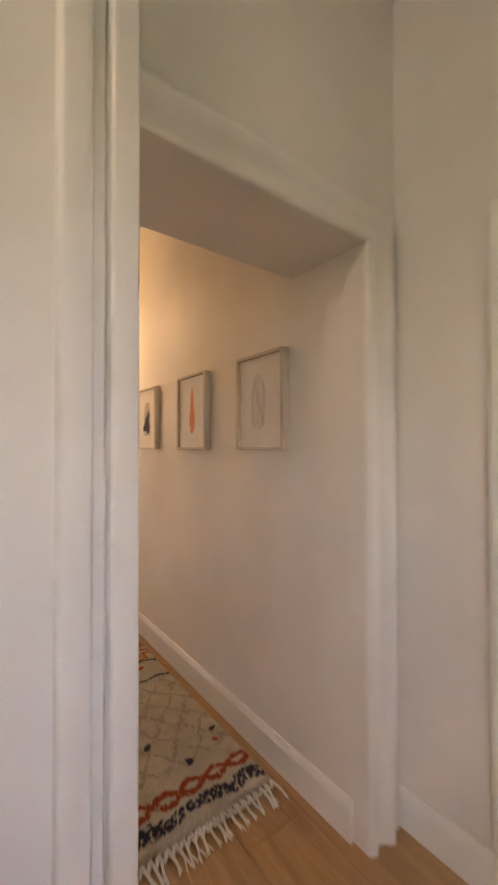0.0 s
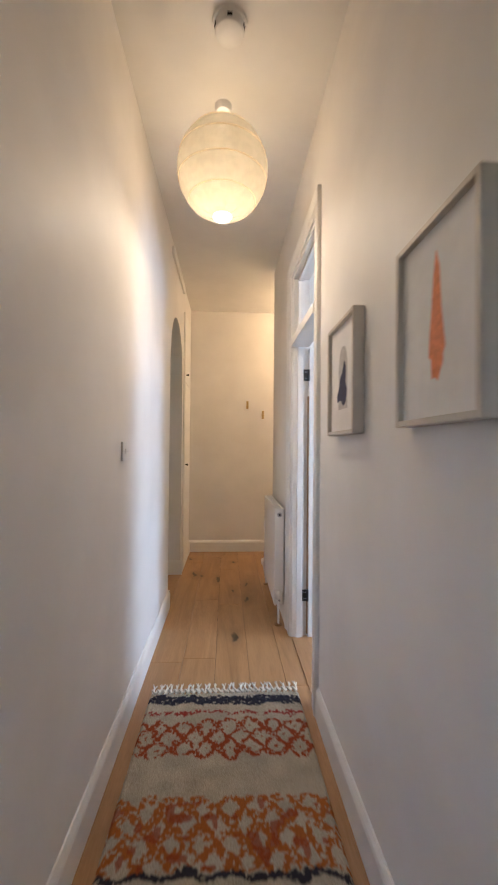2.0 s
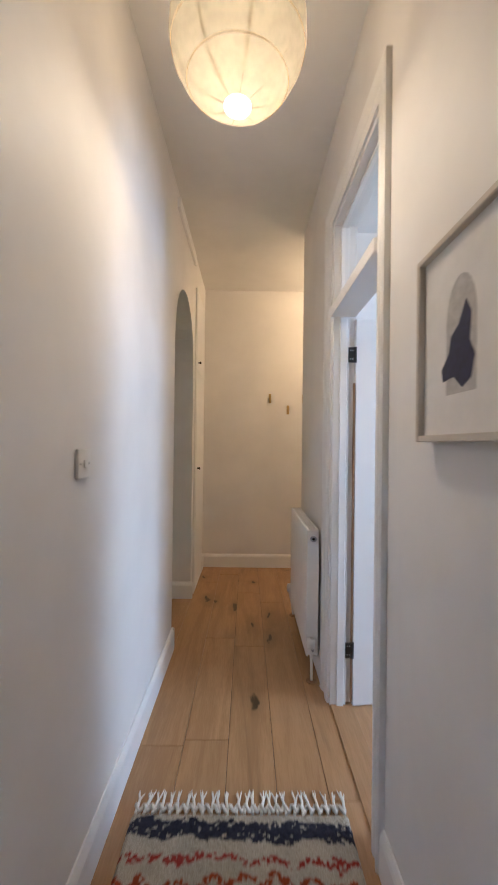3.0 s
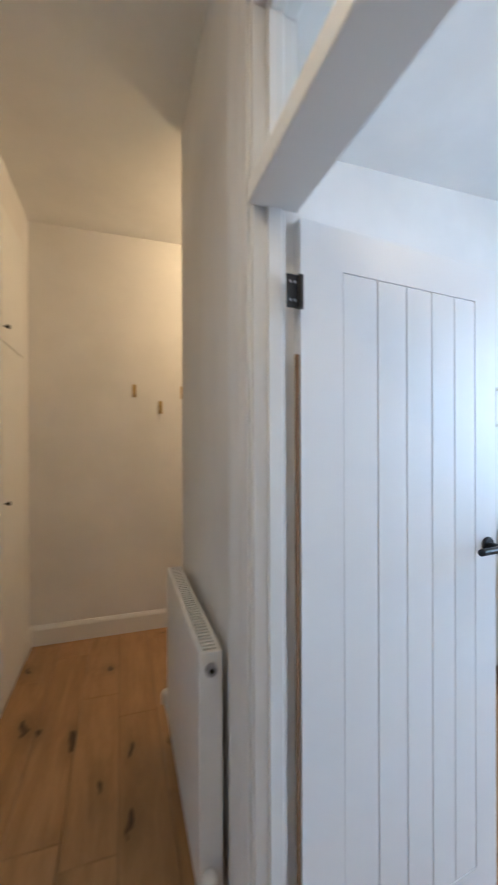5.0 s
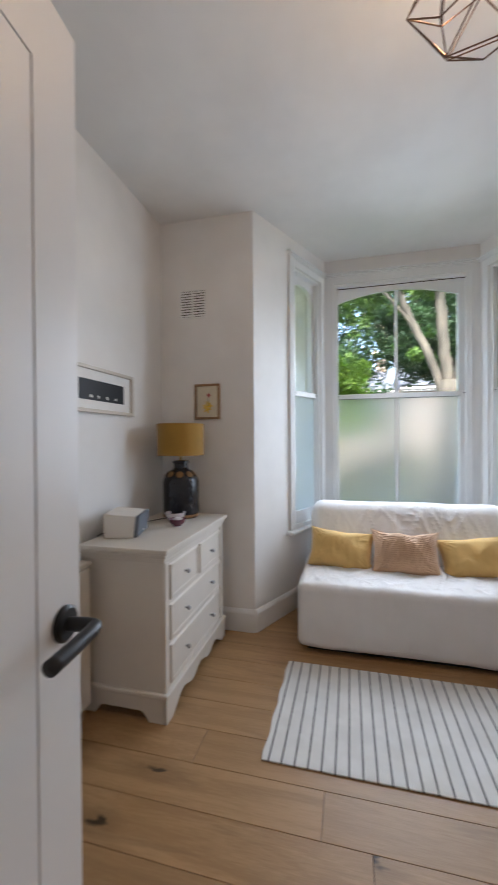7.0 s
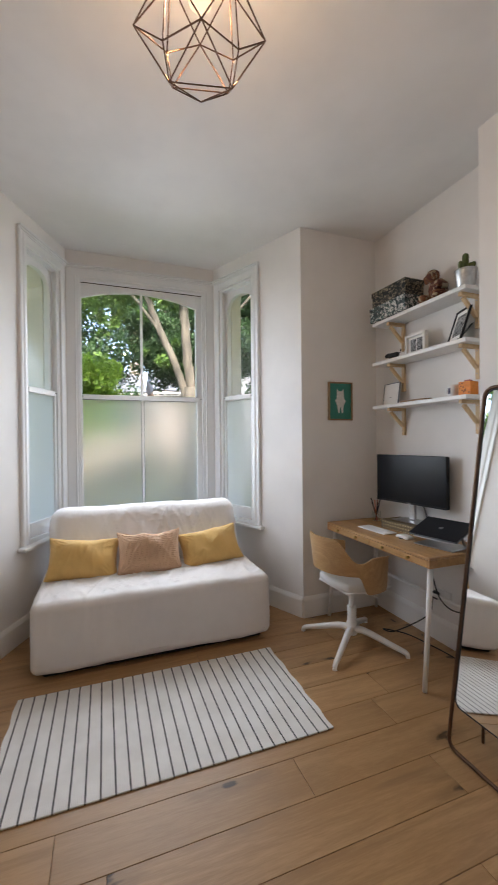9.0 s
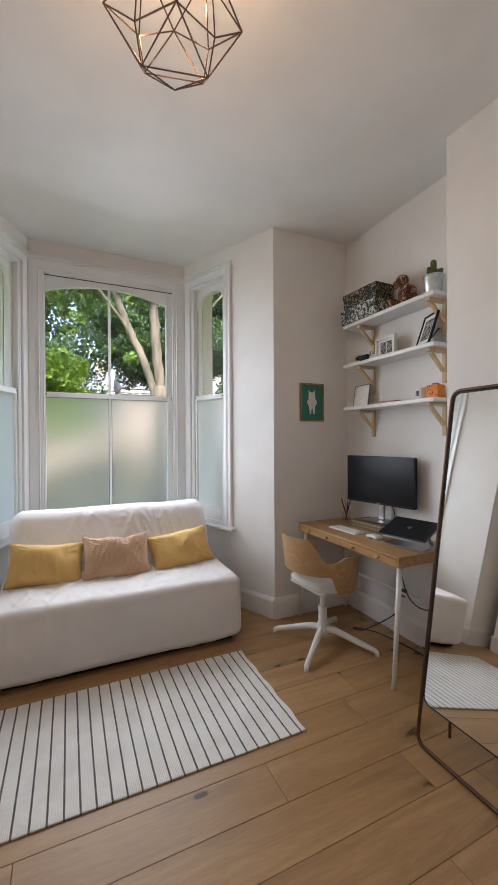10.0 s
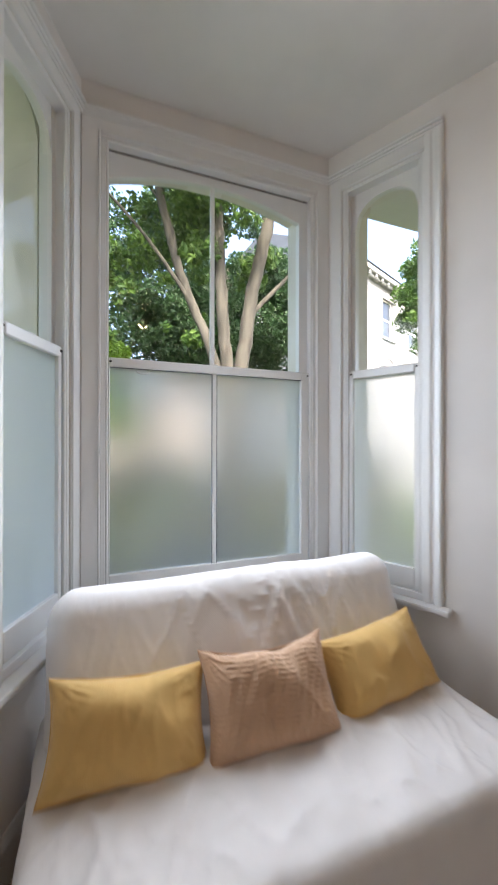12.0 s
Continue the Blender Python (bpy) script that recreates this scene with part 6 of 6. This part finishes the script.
soft_box(0.036, 0.036, 0.12, 0.017, 5, 0.003, 40, 3, bm, pose(0.0, 0.0, 0.095))
part("cactus", bm, CACTUS, t, "dull green cactus clump", True)

t = thing("photo_frame", "white box frame with a grey photograph", "picture frame", (2.555, 1.13, S2), 180, group="frames on the shelves")
part("frame", frame_ring(0.19, 0.15, 0.018, 0.035, m=pose(0, 0.017, 0)), WHITE_PLASTIC, t)
part("backing", box(-0.08, 0.0, 0.014, 0.08, 0.012, 0.136), PAPER, t)
for x in (-0.052, 0.008):
    part("photo", box(x, -0.002, 0.03, x + 0.05, -0.0005, 0.115), PHOTO_PRINT, t)
t = thing("photo_frame", "black frame with a grey photograph, leaning", "picture frame", matrix=pose(2.21, 1.15, S2, 0, 0, 158) @ pose(0, 0, 0, -18))
part("frame", frame_ring(0.17, 0.22, 0.011, 0.016), SOOT, t, "black frame")
part("mount", box(-0.078, -0.008, 0.009, 0.078, -0.002, 0.211), PAPER, t)
part("photo", box(-0.052, -0.0095, 0.04, 0.052, -0.0082, 0.18), PHOTO_PRINT, t)
part("strut", box(-0.015, 0.0, 0.0, 0.015, 0.004, 0.16, m=pose(0, 0.001, 0.0, -22)), SOOT, t)

bm = soft_box(0.1, 0.034, 0.04, 0.0165, 8, 0.003, 30, 1, m=pose(0, 0, 0.016))
soft_box(0.05, 0.026, 0.028, 0.0125, 6, 0.001, 30, 2, bm, pose(0.06, 0, 0.032, 0, 18))
for x in (-0.035, 0.03):
    for y in (-0.01, 0.01):
        soft_box(0.012, 0.01, 0.03, 0.0045, 3, 0, 1, 0, bm, pose(x, y, 0))
tube(curve_points([(-0.048, 0, 0.04), (-0.07, 0, 0.045), (-0.076, 0, 0.07)], 5), 0.003, 6, bm)
bmesh.ops.transform(bm, matrix=pose(2.765, 1.15, S2), verts=bm.verts)
solid("figurine", bm, SOOT, "", "small dark cast figurine on the shelf", "figurine", smooth=True)

t = thing("photo_frame", "thin dark frame with a nearly blank white print", "picture frame", matrix=pose(2.84, 1.115, S3, 0, 0, 178) @ pose(0, 0, 0, -8))
part("frame", frame_ring(0.18, 0.175, 0.005, 0.012), GRILLE, t)
part("paper", box(-0.086, -0.009, 0.004, 0.086, -0.002, 0.171), PAPER, t)
part("bar", box(-0.01, -0.0102, 0.06, 0.006, -0.0092, 0.064), GREY_INK, t)
t = thing("flat_case", "flat dark leather case on the lowest shelf", "case", (2.53, 1.14, S3), 3)
part("body", box(-0.11, -0.06, 0, 0.11, 0.06, 0.014, 0.004, seg=2), FRAME_OAK, t)
part("strap", box(-0.112, -0.01, 0.0142, 0.112, 0.01, 0.0165, 0.0008), SOOT, t)
t = thing("gift_box", "orange card box with small dark spots", "box", (2.125, 1.14, S3), 8)
part("body", box(-0.038, -0.04, 0, 0.038, 0.04, 0.082, 0.002), ORANGE_CARD, t)
rnd = random.Random(2)
for i in range(10):
    part("spot", lathe([(0.001, 0.0006), (0.004, 0.0005), (0.004, 0)], 10, m=pose(rnd.uniform(-0.032, 0.032), 0.04, rnd.uniform(0.01, 0.072), -90)), SOOT, t)
part("bow", soft_box(0.04, 0.03, 0.012, 0.0055, 5, m=pose(0.0, 0, 0.082)), RED_PRINT, t, smooth=True)
t = thing("mug", "small white mug with a dark printed mark", "mug", (2.225, 1.15, S3), 0)
part("body", lathe([(0.03, 0), (0.033, 0.003), (0.033, 0.075), (0.03, 0.075), (0.03, 0.006)], 28), WHITE_PLASTIC, t, smooth="auto")
part("mark", box(-0.008, 0.0325, 0.02, 0.01, 0.0338, 0.055), NAVY_INK, t)
part("handle", tube(curve_points([(0.032, 0, 0.06), (0.052, 0, 0.055), (0.052, 0, 0.025), (0.032, 0, 0.018)], 6), 0.004, 8), WHITE_PLASTIC, t, smooth=True)

# socket, plugs and cables under the desk
t = thing("wall_socket", "white double wall socket with a black plug", "wall socket", (2.42, SOUTH, 0.28), 180)
part("plate", box(-0.073, -0.011, 0, 0.073, -0.0005, 0.086, 0.003), WHITE_PLASTIC, t)
part("plug", box(-0.062, -0.045, 0.014, -0.012, -0.011, 0.064, 0.006), CABLE, t, "black plug")
part("switch", box(0.02, -0.014, 0.058, 0.032, -0.011, 0.076, 0.002), WHITE_PLASTIC, t)
pts = curve_points([(2.46, 1.09, 0.3), (2.47, 1.13, 0.18), (2.62, 1.28, 0.03), (2.72, 1.3, 0.006), (2.6, 1.2, 0.006), (2.42, 1.16, 0.006), (2.25, 1.14, 0.006), (2.12, 1.16, 0.006), (2.16, 1.1, 0.006), (2.28, 1.08, 0.02)], 8)
solid("power_cable", tube(pts, 0.0042, 8), CABLE, "", "black power cable looped on the floor", "cable", smooth=True)
pts = curve_points([(2.12, 1.45, 0.692), (2.09, 1.46, 0.6), (2.05, 1.45, 0.5), (1.98, 1.42, 0.455), (1.919, 1.3, 0.45)], 8)
solid("power_cable", tube(pts, 0.0036, 8), CABLE, "", "black cable hanging below the desk", "cable", smooth=True)


# ---- standing mirror ----
def standing_mirror():
    t = thing("standing_mirror", "tall free-standing mirror in a thin black frame", "mirror", matrix=pose(1.47, 1.775, 0.0, 0, 0, -1.0) @ pose(0, 0, 0, 8.4))
    w, h, r = 0.24, 1.665, 0.045

    def loop(hw, z0, z1, rad):
        pts = []
        for cx, cz, a0 in ((hw - rad, z0 + rad, -90), (hw - rad, z1 - rad, 0), (-hw + rad, z1 - rad, 90), (-hw + rad, z0 + rad, 180)):
            pts += [(cx + rad * math.cos(radians(a0 + k * 15)), cz + rad * math.sin(radians(a0 + k * 15))) for k in range(7)]
        return pts

    part("frame", tube([(x, 0, z) for x, z in loop(w, 0.012, h, r)], 0.0085, 10, closed=True), COPPER, t, "dark bronze tube frame", True)
    glass = [(x, z) for x, z in loop(w - 0.014, 0.2, h - 0.013, r - 0.01)]
    part("glass", prism(glass, 0.004, m=pose(0, 0.002, 0, 90)), MIRROR, t, "silvered mirror glass")
    part("glass_rim", tube([(x, -0.0, z) for x, z in glass], 0.0045, 6, closed=True), BLACK, t)
    part("backing", prism([(x * 0.99, z) for x, z in glass], 0.006, m=pose(0, -0.0035, 0, 90)), SOOT, t)
    for x in (-0.2, 0.2):
        part("stay", tube([(x, -0.01, 1.15), (x, -0.1, 0.6), (x, -0.165, 0.03)], 0.007, 8), COPPER, t)


standing_mirror()


# ---- outside ----
bm = bmesh.new()
bmesh.ops.create_grid(bm, x_segments=80, y_segments=80, size=1)
for v in bm.verts:
    k = v.co.copy()
    v.co = Vector((10 + math.copysign(abs(k.x) ** 3, k.x) * 900, math.copysign(abs(k.y) ** 3, k.y) * 900, ground_z))
    v.co.z += 0.05 * noise.noise(v.co * 0.3) if v.co.length < 60 else 0
solid("ground", bm, GRASS, smooth=True)


def leaves(clumps, count, size, seed):
    """Folded leaves scattered round clump centres, as one mesh."""
    rng = np.random.RandomState(seed)
    centres = np.array([c[:3] for c in clumps])
    radii = np.array([c[3] for c in clumps])
    pick = rng.choice(len(clumps), count, p=radii ** 2 / (radii ** 2).sum())
    d = rng.normal(size=(count, 3))
    d /= np.linalg.norm(d, axis=1)[:, None]
    p = centres[pick] + d * (radii[pick] * rng.rand(count) ** 0.45)[:, None] * np.array((1, 1, 0.72))
    a = rng.normal(size=(count, 3))
    a[:, 2] -= 0.5
    a /= np.linalg.norm(a, axis=1)[:, None]
    b = np.cross(a, rng.normal(size=(count, 3)))
    b /= np.linalg.norm(b, axis=1)[:, None]
    n = np.cross(a, b)
    s = (size * (0.6 + 0.8 * rng.rand(count)))[:, None]
    verts = np.stack([p - a * s * 0.5, p + b * s * 0.34 - a * s * 0.05 + n * s * 0.12, p + a * s * 0.6, p - b * s * 0.34 - a * s * 0.05 + n * s * 0.12], 1).reshape(-1, 3)
    k = np.arange(count)[:, None] * 4
    faces = np.concatenate([k + np.array([[0, 1, 2]]), k + np.array([[0, 2, 3]])])
    me = bpy.data.meshes.new("crown")
    me.from_pydata(verts.tolist(), [], faces.tolist())
    return me


def tree(label, base, stems, clumps, count, size, material, seed, girth=0.16):
    t = thing("tree", label, "tree", (base[0], base[1], ground_z), group="garden trees")
    off = Vector((base[0], base[1], ground_z))
    bm = bmesh.new()
    rnd = random.Random(seed)
    for k, (path, r0, r1) in enumerate(stems):
        pts = curve_points([Vector(p) - off for p in path], 8)
        for i, p in enumerate(pts[1:-1]):
            p += Vector((rnd.uniform(-1, 1), rnd.uniform(-1, 1), 0)) * r0 * 0.12
        tube(pts, r0, 12, bm, r_end=r1)
    part("trunk", bm, BARK, t, "pale grey forked trunk", True)
    me = leaves([(c[0] - off.x, c[1] - off.y, c[2] - off.z, c[3]) for c in clumps], count, size, seed)
    me.materials.append(material)
    ob = new("crown", me)
    ob.parent = t
    tagged(ob, "uneven leafy crown", kind="stuff")


def cloud(seed, centre, spread, n, r):
    rng = random.Random(seed)
    out = []
    for i in range(n):
        out.append((centre[0] + rng.uniform(-1, 1) * spread[0], centre[1] + rng.uniform(-1, 1) * spread[1], centre[2] + rng.uniform(-1, 1) * spread[2], r * rng.uniform(0.6, 1.25)))
    return out


g = ground_z
tree("garden tree with three pale stems and green leaves", (7.0, 1.8),
     [([(7.0, 1.8, g), (7.0, 1.8, 0.9), (6.98, 1.79, 2.3)], 0.2, 0.16),
      ([(6.98, 1.85, 1.9), (7.0, 2.06, 2.67), (7.0, 2.41, 3.45), (7.0, 2.69, 4.44), (6.9, 3.0, 5.8)], 0.068, 0.045),
      ([(7.0, 1.8, 1.9), (7.0, 1.84, 2.5), (7.02, 1.92, 3.67), (7.0, 1.98, 4.7), (7.0, 2.1, 6.2)], 0.09, 0.062),
      ([(6.98, 1.76, 1.9), (7.0, 1.63, 2.45), (7.0, 1.49, 3.36), (7.0, 1.24, 4.48), (7.05, 1.0, 6.2)], 0.105, 0.075),
      ([(7.0, 2.3, 3.2), (6.9, 2.9, 3.9), (6.8, 3.6, 4.5)], 0.03, 0.012),
      ([(7.0, 1.55, 3.1), (6.9, 0.9, 3.8), (6.8, 0.2, 4.6)], 0.035, 0.012),
      ([(7.0, 2.45, 3.5), (7.1, 2.6, 4.3), (7.2, 3.2, 5.2)], 0.03, 0.012)],
     # the last cloud, above the view, is added to shade the stems
     cloud(1, (7.0, 2.1, 4.85), (1.0, 2.2, 0.7), 58, 0.34) + cloud(2, (7.9, 2.8, 4.0), (0.6, 1.5, 0.5), 14, 0.25) + cloud(12, (7.3, 2.5, 3.95), (0.4, 1.4, 0.25), 12, 0.18) + cloud(13, (7.5, 2.7, 3.2), (0.35, 1.0, 0.6), 10, 0.14) + cloud(14, (6.9, 2.0, 6.7), (1.7, 2.4, 0.9), 50, 0.5), 62000, 0.075, LEAF, 21)
tree("dense dark green tree behind the lawn", (13.5, 4.6),
     [([(13.5, 4.6, g), (13.4, 4.6, 2.0), (13.5, 4.4, 6.0)], 0.22, 0.08), ([(13.45, 4.6, 1.6), (13.2, 5.6, 3.4), (13.0, 6.5, 5.5)], 0.1, 0.04)],
     cloud(3, (13.2, 4.6, 4.6), (1.6, 2.7, 2.6), 80, 0.8), 46000, 0.105, LEAF_DARK, 22)
tree("tall dark green tree across the garden", (12.8, -0.2),
     [([(12.8, -0.2, g), (12.8, -0.2, 2.4), (12.6, -0.1, 6.4)], 0.18, 0.07), ([(12.75, -0.2, 2.6), (12.5, 0.8, 4.2), (12.3, 1.6, 5.6)], 0.07, 0.03)],
     cloud(9, (12.4, -0.1, 5.5), (1.2, 2.2, 1.7), 64, 0.6) + cloud(16, (12.2, 1.7, 4.5), (0.8, 0.9, 0.9), 14, 0.4), 34000, 0.105, LEAF_DARK, 27)
tree("bright lime green young maple", (9.6, 4.1),
     [([(9.6, 4.1, g), (9.6, 4.05, 1.0), (9.5, 3.95, 2.6)], 0.07, 0.03)],
     cloud(4, (9.4, 3.75, 2.25), (0.6, 0.8, 0.7), 34, 0.36), 13000, 0.085, LEAF_LIME, 23)
tree("dark green tree beside the street", (14.5, -1.6),
     [([(14.5, -1.6, g), (14.5, -1.6, 2.4), (14.4, -1.4, 6.0)], 0.2, 0.08)],
     cloud(5, (14.2, -1.3, 5.4), (1.4, 2.4, 1.7), 44, 0.62) + cloud(15, (14.0, -0.6, 3.7), (0.8, 1.9, 0.6), 12, 0.4), 24000, 0.1, LEAF_DARK, 24)
tree("green tree with low hanging boughs", (11.5, -7.4),
     [([(11.5, -7.4, g), (11.5, -7.3, 2.0), (11.3, -6.9, 5.5)], 0.2, 0.08), ([(11.4, -7.2, 3.6), (10.7, -6.3, 4.6), (10.2, -5.2, 5.0)], 0.07, 0.02)],
     cloud(6, (10.7, -6.1, 6.0), (1.2, 1.0, 1.2), 30, 0.5) + cloud(7, (10.2, -5.0, 4.7), (0.4, 0.4, 0.9), 12, 0.33), 20000, 0.09, LEAF, 25)
tree("green tree by the garden side", (8.2, 9.6),
     [([(8.2, 9.6, g), (8.2, 9.5, 2.0), (8.1, 9.3, 5.5)], 0.2, 0.08)],
     cloud(8, (8.0, 9.2, 4.2), (1.2, 1.5, 2.0), 34, 0.6), 14000, 0.1, LEAF, 26)

tree("long leafy hedge across the garden", (10.4, 2.0),
     [([(10.4, y, g), (10.4, y + 0.05, g + 0.7), (10.35, y + 0.1, 0.9)], 0.03, 0.012) for y in (-3.0, -1.6, -0.2, 1.2, 2.6, 4.0, 5.4, 6.8)],
     cloud(32, (10.4, 2.0, 0.1), (0.4, 5.6, 0.95), 110, 0.42), 26000, 0.1, LEAF_OLIVE, 32)
tree("low olive green shrub under the window", (6.6, 3.1),
     [([(6.6, 3.1, g), (6.6, 3.12, g + 0.4), (6.55, 3.2, 0.1)], 0.03, 0.012), ([(6.6, 3.1, g), (6.6, 2.8, g + 0.4), (6.62, 2.6, 0.1)], 0.03, 0.012)],
     cloud(31, (6.6, 2.9, -0.25), (0.35, 1.3, 0.5), 26, 0.3), 6000, 0.09, LEAF_OLIVE, 31)


def house(name, label, place, turn, width, floors, material, bays, arched, roof_h, seed):
    """A terraced house: walls with openings, sash windows, cornice and roof. Its front looks along -y."""
    t = thing(name, label, "house", (place[0], place[1], ground_z), turn, group="houses across the street")
    fh, depth = 3.2, 8.0
    top = floors * fh + 0.5
    w2 = width / 2
    ops, cells = [], []
    for f in range(floors):
        for b in range(bays):
            s = width * (b + 0.5) / bays
            ww = 1.05 if not arched else 1.2
            z0 = 0.9 + f * fh
            ops.append((f, s - ww / 2, s + ww / 2, z0, z0 + 1.85))
    bm = bmesh.new()
    edges = sorted({0.0, width, *[o[1] for o in ops], *[o[2] for o in ops]})
    levels = sorted({0.0, top, *[o[3] for o in ops], *[o[4] for o in ops]})
    for a, b in zip(edges, edges[1:]):
        for c, d in zip(levels, levels[1:]):
            if any(o[1] < (a + b) / 2 < o[2] and o[3] < (c + d) / 2 < o[4] for o in ops):
                continue
            box(a - w2, 0, c, b - w2, 0.3, d, 0, bm)
    box(-w2, 0.6, 0, w2, depth, top, 0, bm)
    for a in (-w2, w2 - 0.3):
        box(a, 0.3, 0, a + 0.3, 0.6, top, 0, bm)
    part("wall", bm, material, t)
    roof = part("roof", prism([(-0.3, top), (depth + 0.3, top), (depth / 2, top + roof_h)], width + 0.1, m=pose(-w2 - 0.05, 0, 0, 90, 0, 90)), SLATE, t, "slate roof")
    part("chimney", box(w2 - 1.2, depth / 2 - 0.4, top + roof_h * 0.4, w2 - 0.2, depth / 2 + 0.4, top + roof_h + 1.1), BRICK, roof, "brick chimney stack")
    bm = bmesh.new()
    box(-w2 - 0.1, -0.35, top - 0.35, w2 + 0.1, 0.02, top - 0.12, 0.03, bm)
    box(-w2 - 0.05, -0.2, top - 0.5, w2 + 0.05, 0.02, top - 0.35, 0.03, bm)
    for i in range(int(width / 0.6)):
        box(-w2 + 0.25 + i * 0.6, -0.3, top - 0.5, -w2 + 0.37 + i * 0.6, 0.0, top - 0.35, 0, bm)
    part("cornice", bm, STUCCO, t, "bracketed cornice")
    part("band", box(-w2 - 0.02, -0.08, fh + 0.35, w2 + 0.02, 0.01, fh + 0.55, 0.01), STUCCO, t, "string course")
    for f, s0, s1, z0, z1 in ops:
        a, b = s0 - w2, s1 - w2
        win = part("window", frame_ring(b - a, z1 - z0, 0.07, 0.07, m=pose((a + b) / 2, 0.2, z0)), WINDOW_PAINT, t, "white sash window")
        part("pane", box(a + 0.06, 0.16, z0 + 0.06, b - 0.06, 0.18, z1 - 0.06), DARK_PANE, win)
        part("rail", box(a + 0.06, 0.13, (z0 + z1) / 2 - 0.03, b - 0.06, 0.17, (z0 + z1) / 2 + 0.03), WINDOW_PAINT, win)
        part("sill", box(a - 0.08, -0.12, z0 - 0.1, b + 0.08, 0.02, z0, 0.01), STUCCO, win)
        bm = bmesh.new()
        for i in range(13):
            k0, k1 = math.pi * i / 13, math.pi * (i + 1) / 13
            rise = 0.42 if arched else 0.12
            pts = [((a + b) / 2 - (b - a) / 2 * q * math.cos(k), z1 - 0.02 + (rise * q if arched else rise) * math.sin(k) * (1 if q == 1 else 1)) for k, q in ((k0, 1), (k1, 1), (k1, 1.22), (k0, 1.22))]
            bm.faces.new([bm.verts.new((x, -0.04, z)) for x, z in pts])
        bmesh.ops.solidify(bm, geom=bm.faces[:], thickness=0.05)
        part("window_arch", bm, STUCCO, win)
    return t


house("house", "pale stuccoed house with arched windows", (18.0, -12.3), -66, 15, 3, STUCCO, 5, True, 2.0, 1)
house("house", "brown brick house with white sash windows", (36.0, -5.5), -90, 9, 2, BRICK, 3, False, 2.4, 2)
house("house", "brick terraced house under a slate roof", (38.0, 5.0), -90, 11, 2, BRICK, 4, False, 2.4, 3)
house("house", "brick terraced house beyond the trees", (37.0, 17.5), -90, 12, 2, BRICK, 4, False, 2.4, 4)


# ---- floor boards ----
def board_mesh(length, width):
    bm = box(0, 0, -0.012, width - 0.0018, length - 0.0018, 0, 0.0012)
    me = mesh_from(bm, "plank", False)
    me.materials.append(OAK)
    return me


PLANK_W = 0.203
LENGTHS = (0.95, 1.35, 1.8, 2.1)
BOARD = {q: board_mesh(q, PLANK_W) for q in LENGTHS}
rnd = random.Random(12)
x = -0.725 - 8 * PLANK_W
while x < 4.1:
    c = x + PLANK_W / 2
    if c < -1.0:
        spans = [(-2.05, 0.5), (3.7, 5.2)]
    elif c < 0.25:
        spans = [(-2.05, 6.0)]
    elif c < 1.5:
        spans = [(1.0, 6.0)]
    elif c < 3.15:
        spans = [(1.0, 4.76)]
    else:
        spans = [(1.72 + (c - 3.11) * 0.45, 4.0 - (c - 3.11) * 0.46)]
    for lo, hi in spans:
        y = lo
        q = rnd.choice(LENGTHS)
        first = q * (0.3 + 0.7 * rnd.random())
        while y < hi - 0.02:
            run = min(first or q, hi - y)
            ob = new("plank", BOARD[q])
            ob.parent = floor
            ob.location = (x, y, 0)
            ob.scale = (1, run / q, 1)
            y += run
            q, first = rnd.choice(LENGTHS), None
    x += PLANK_W
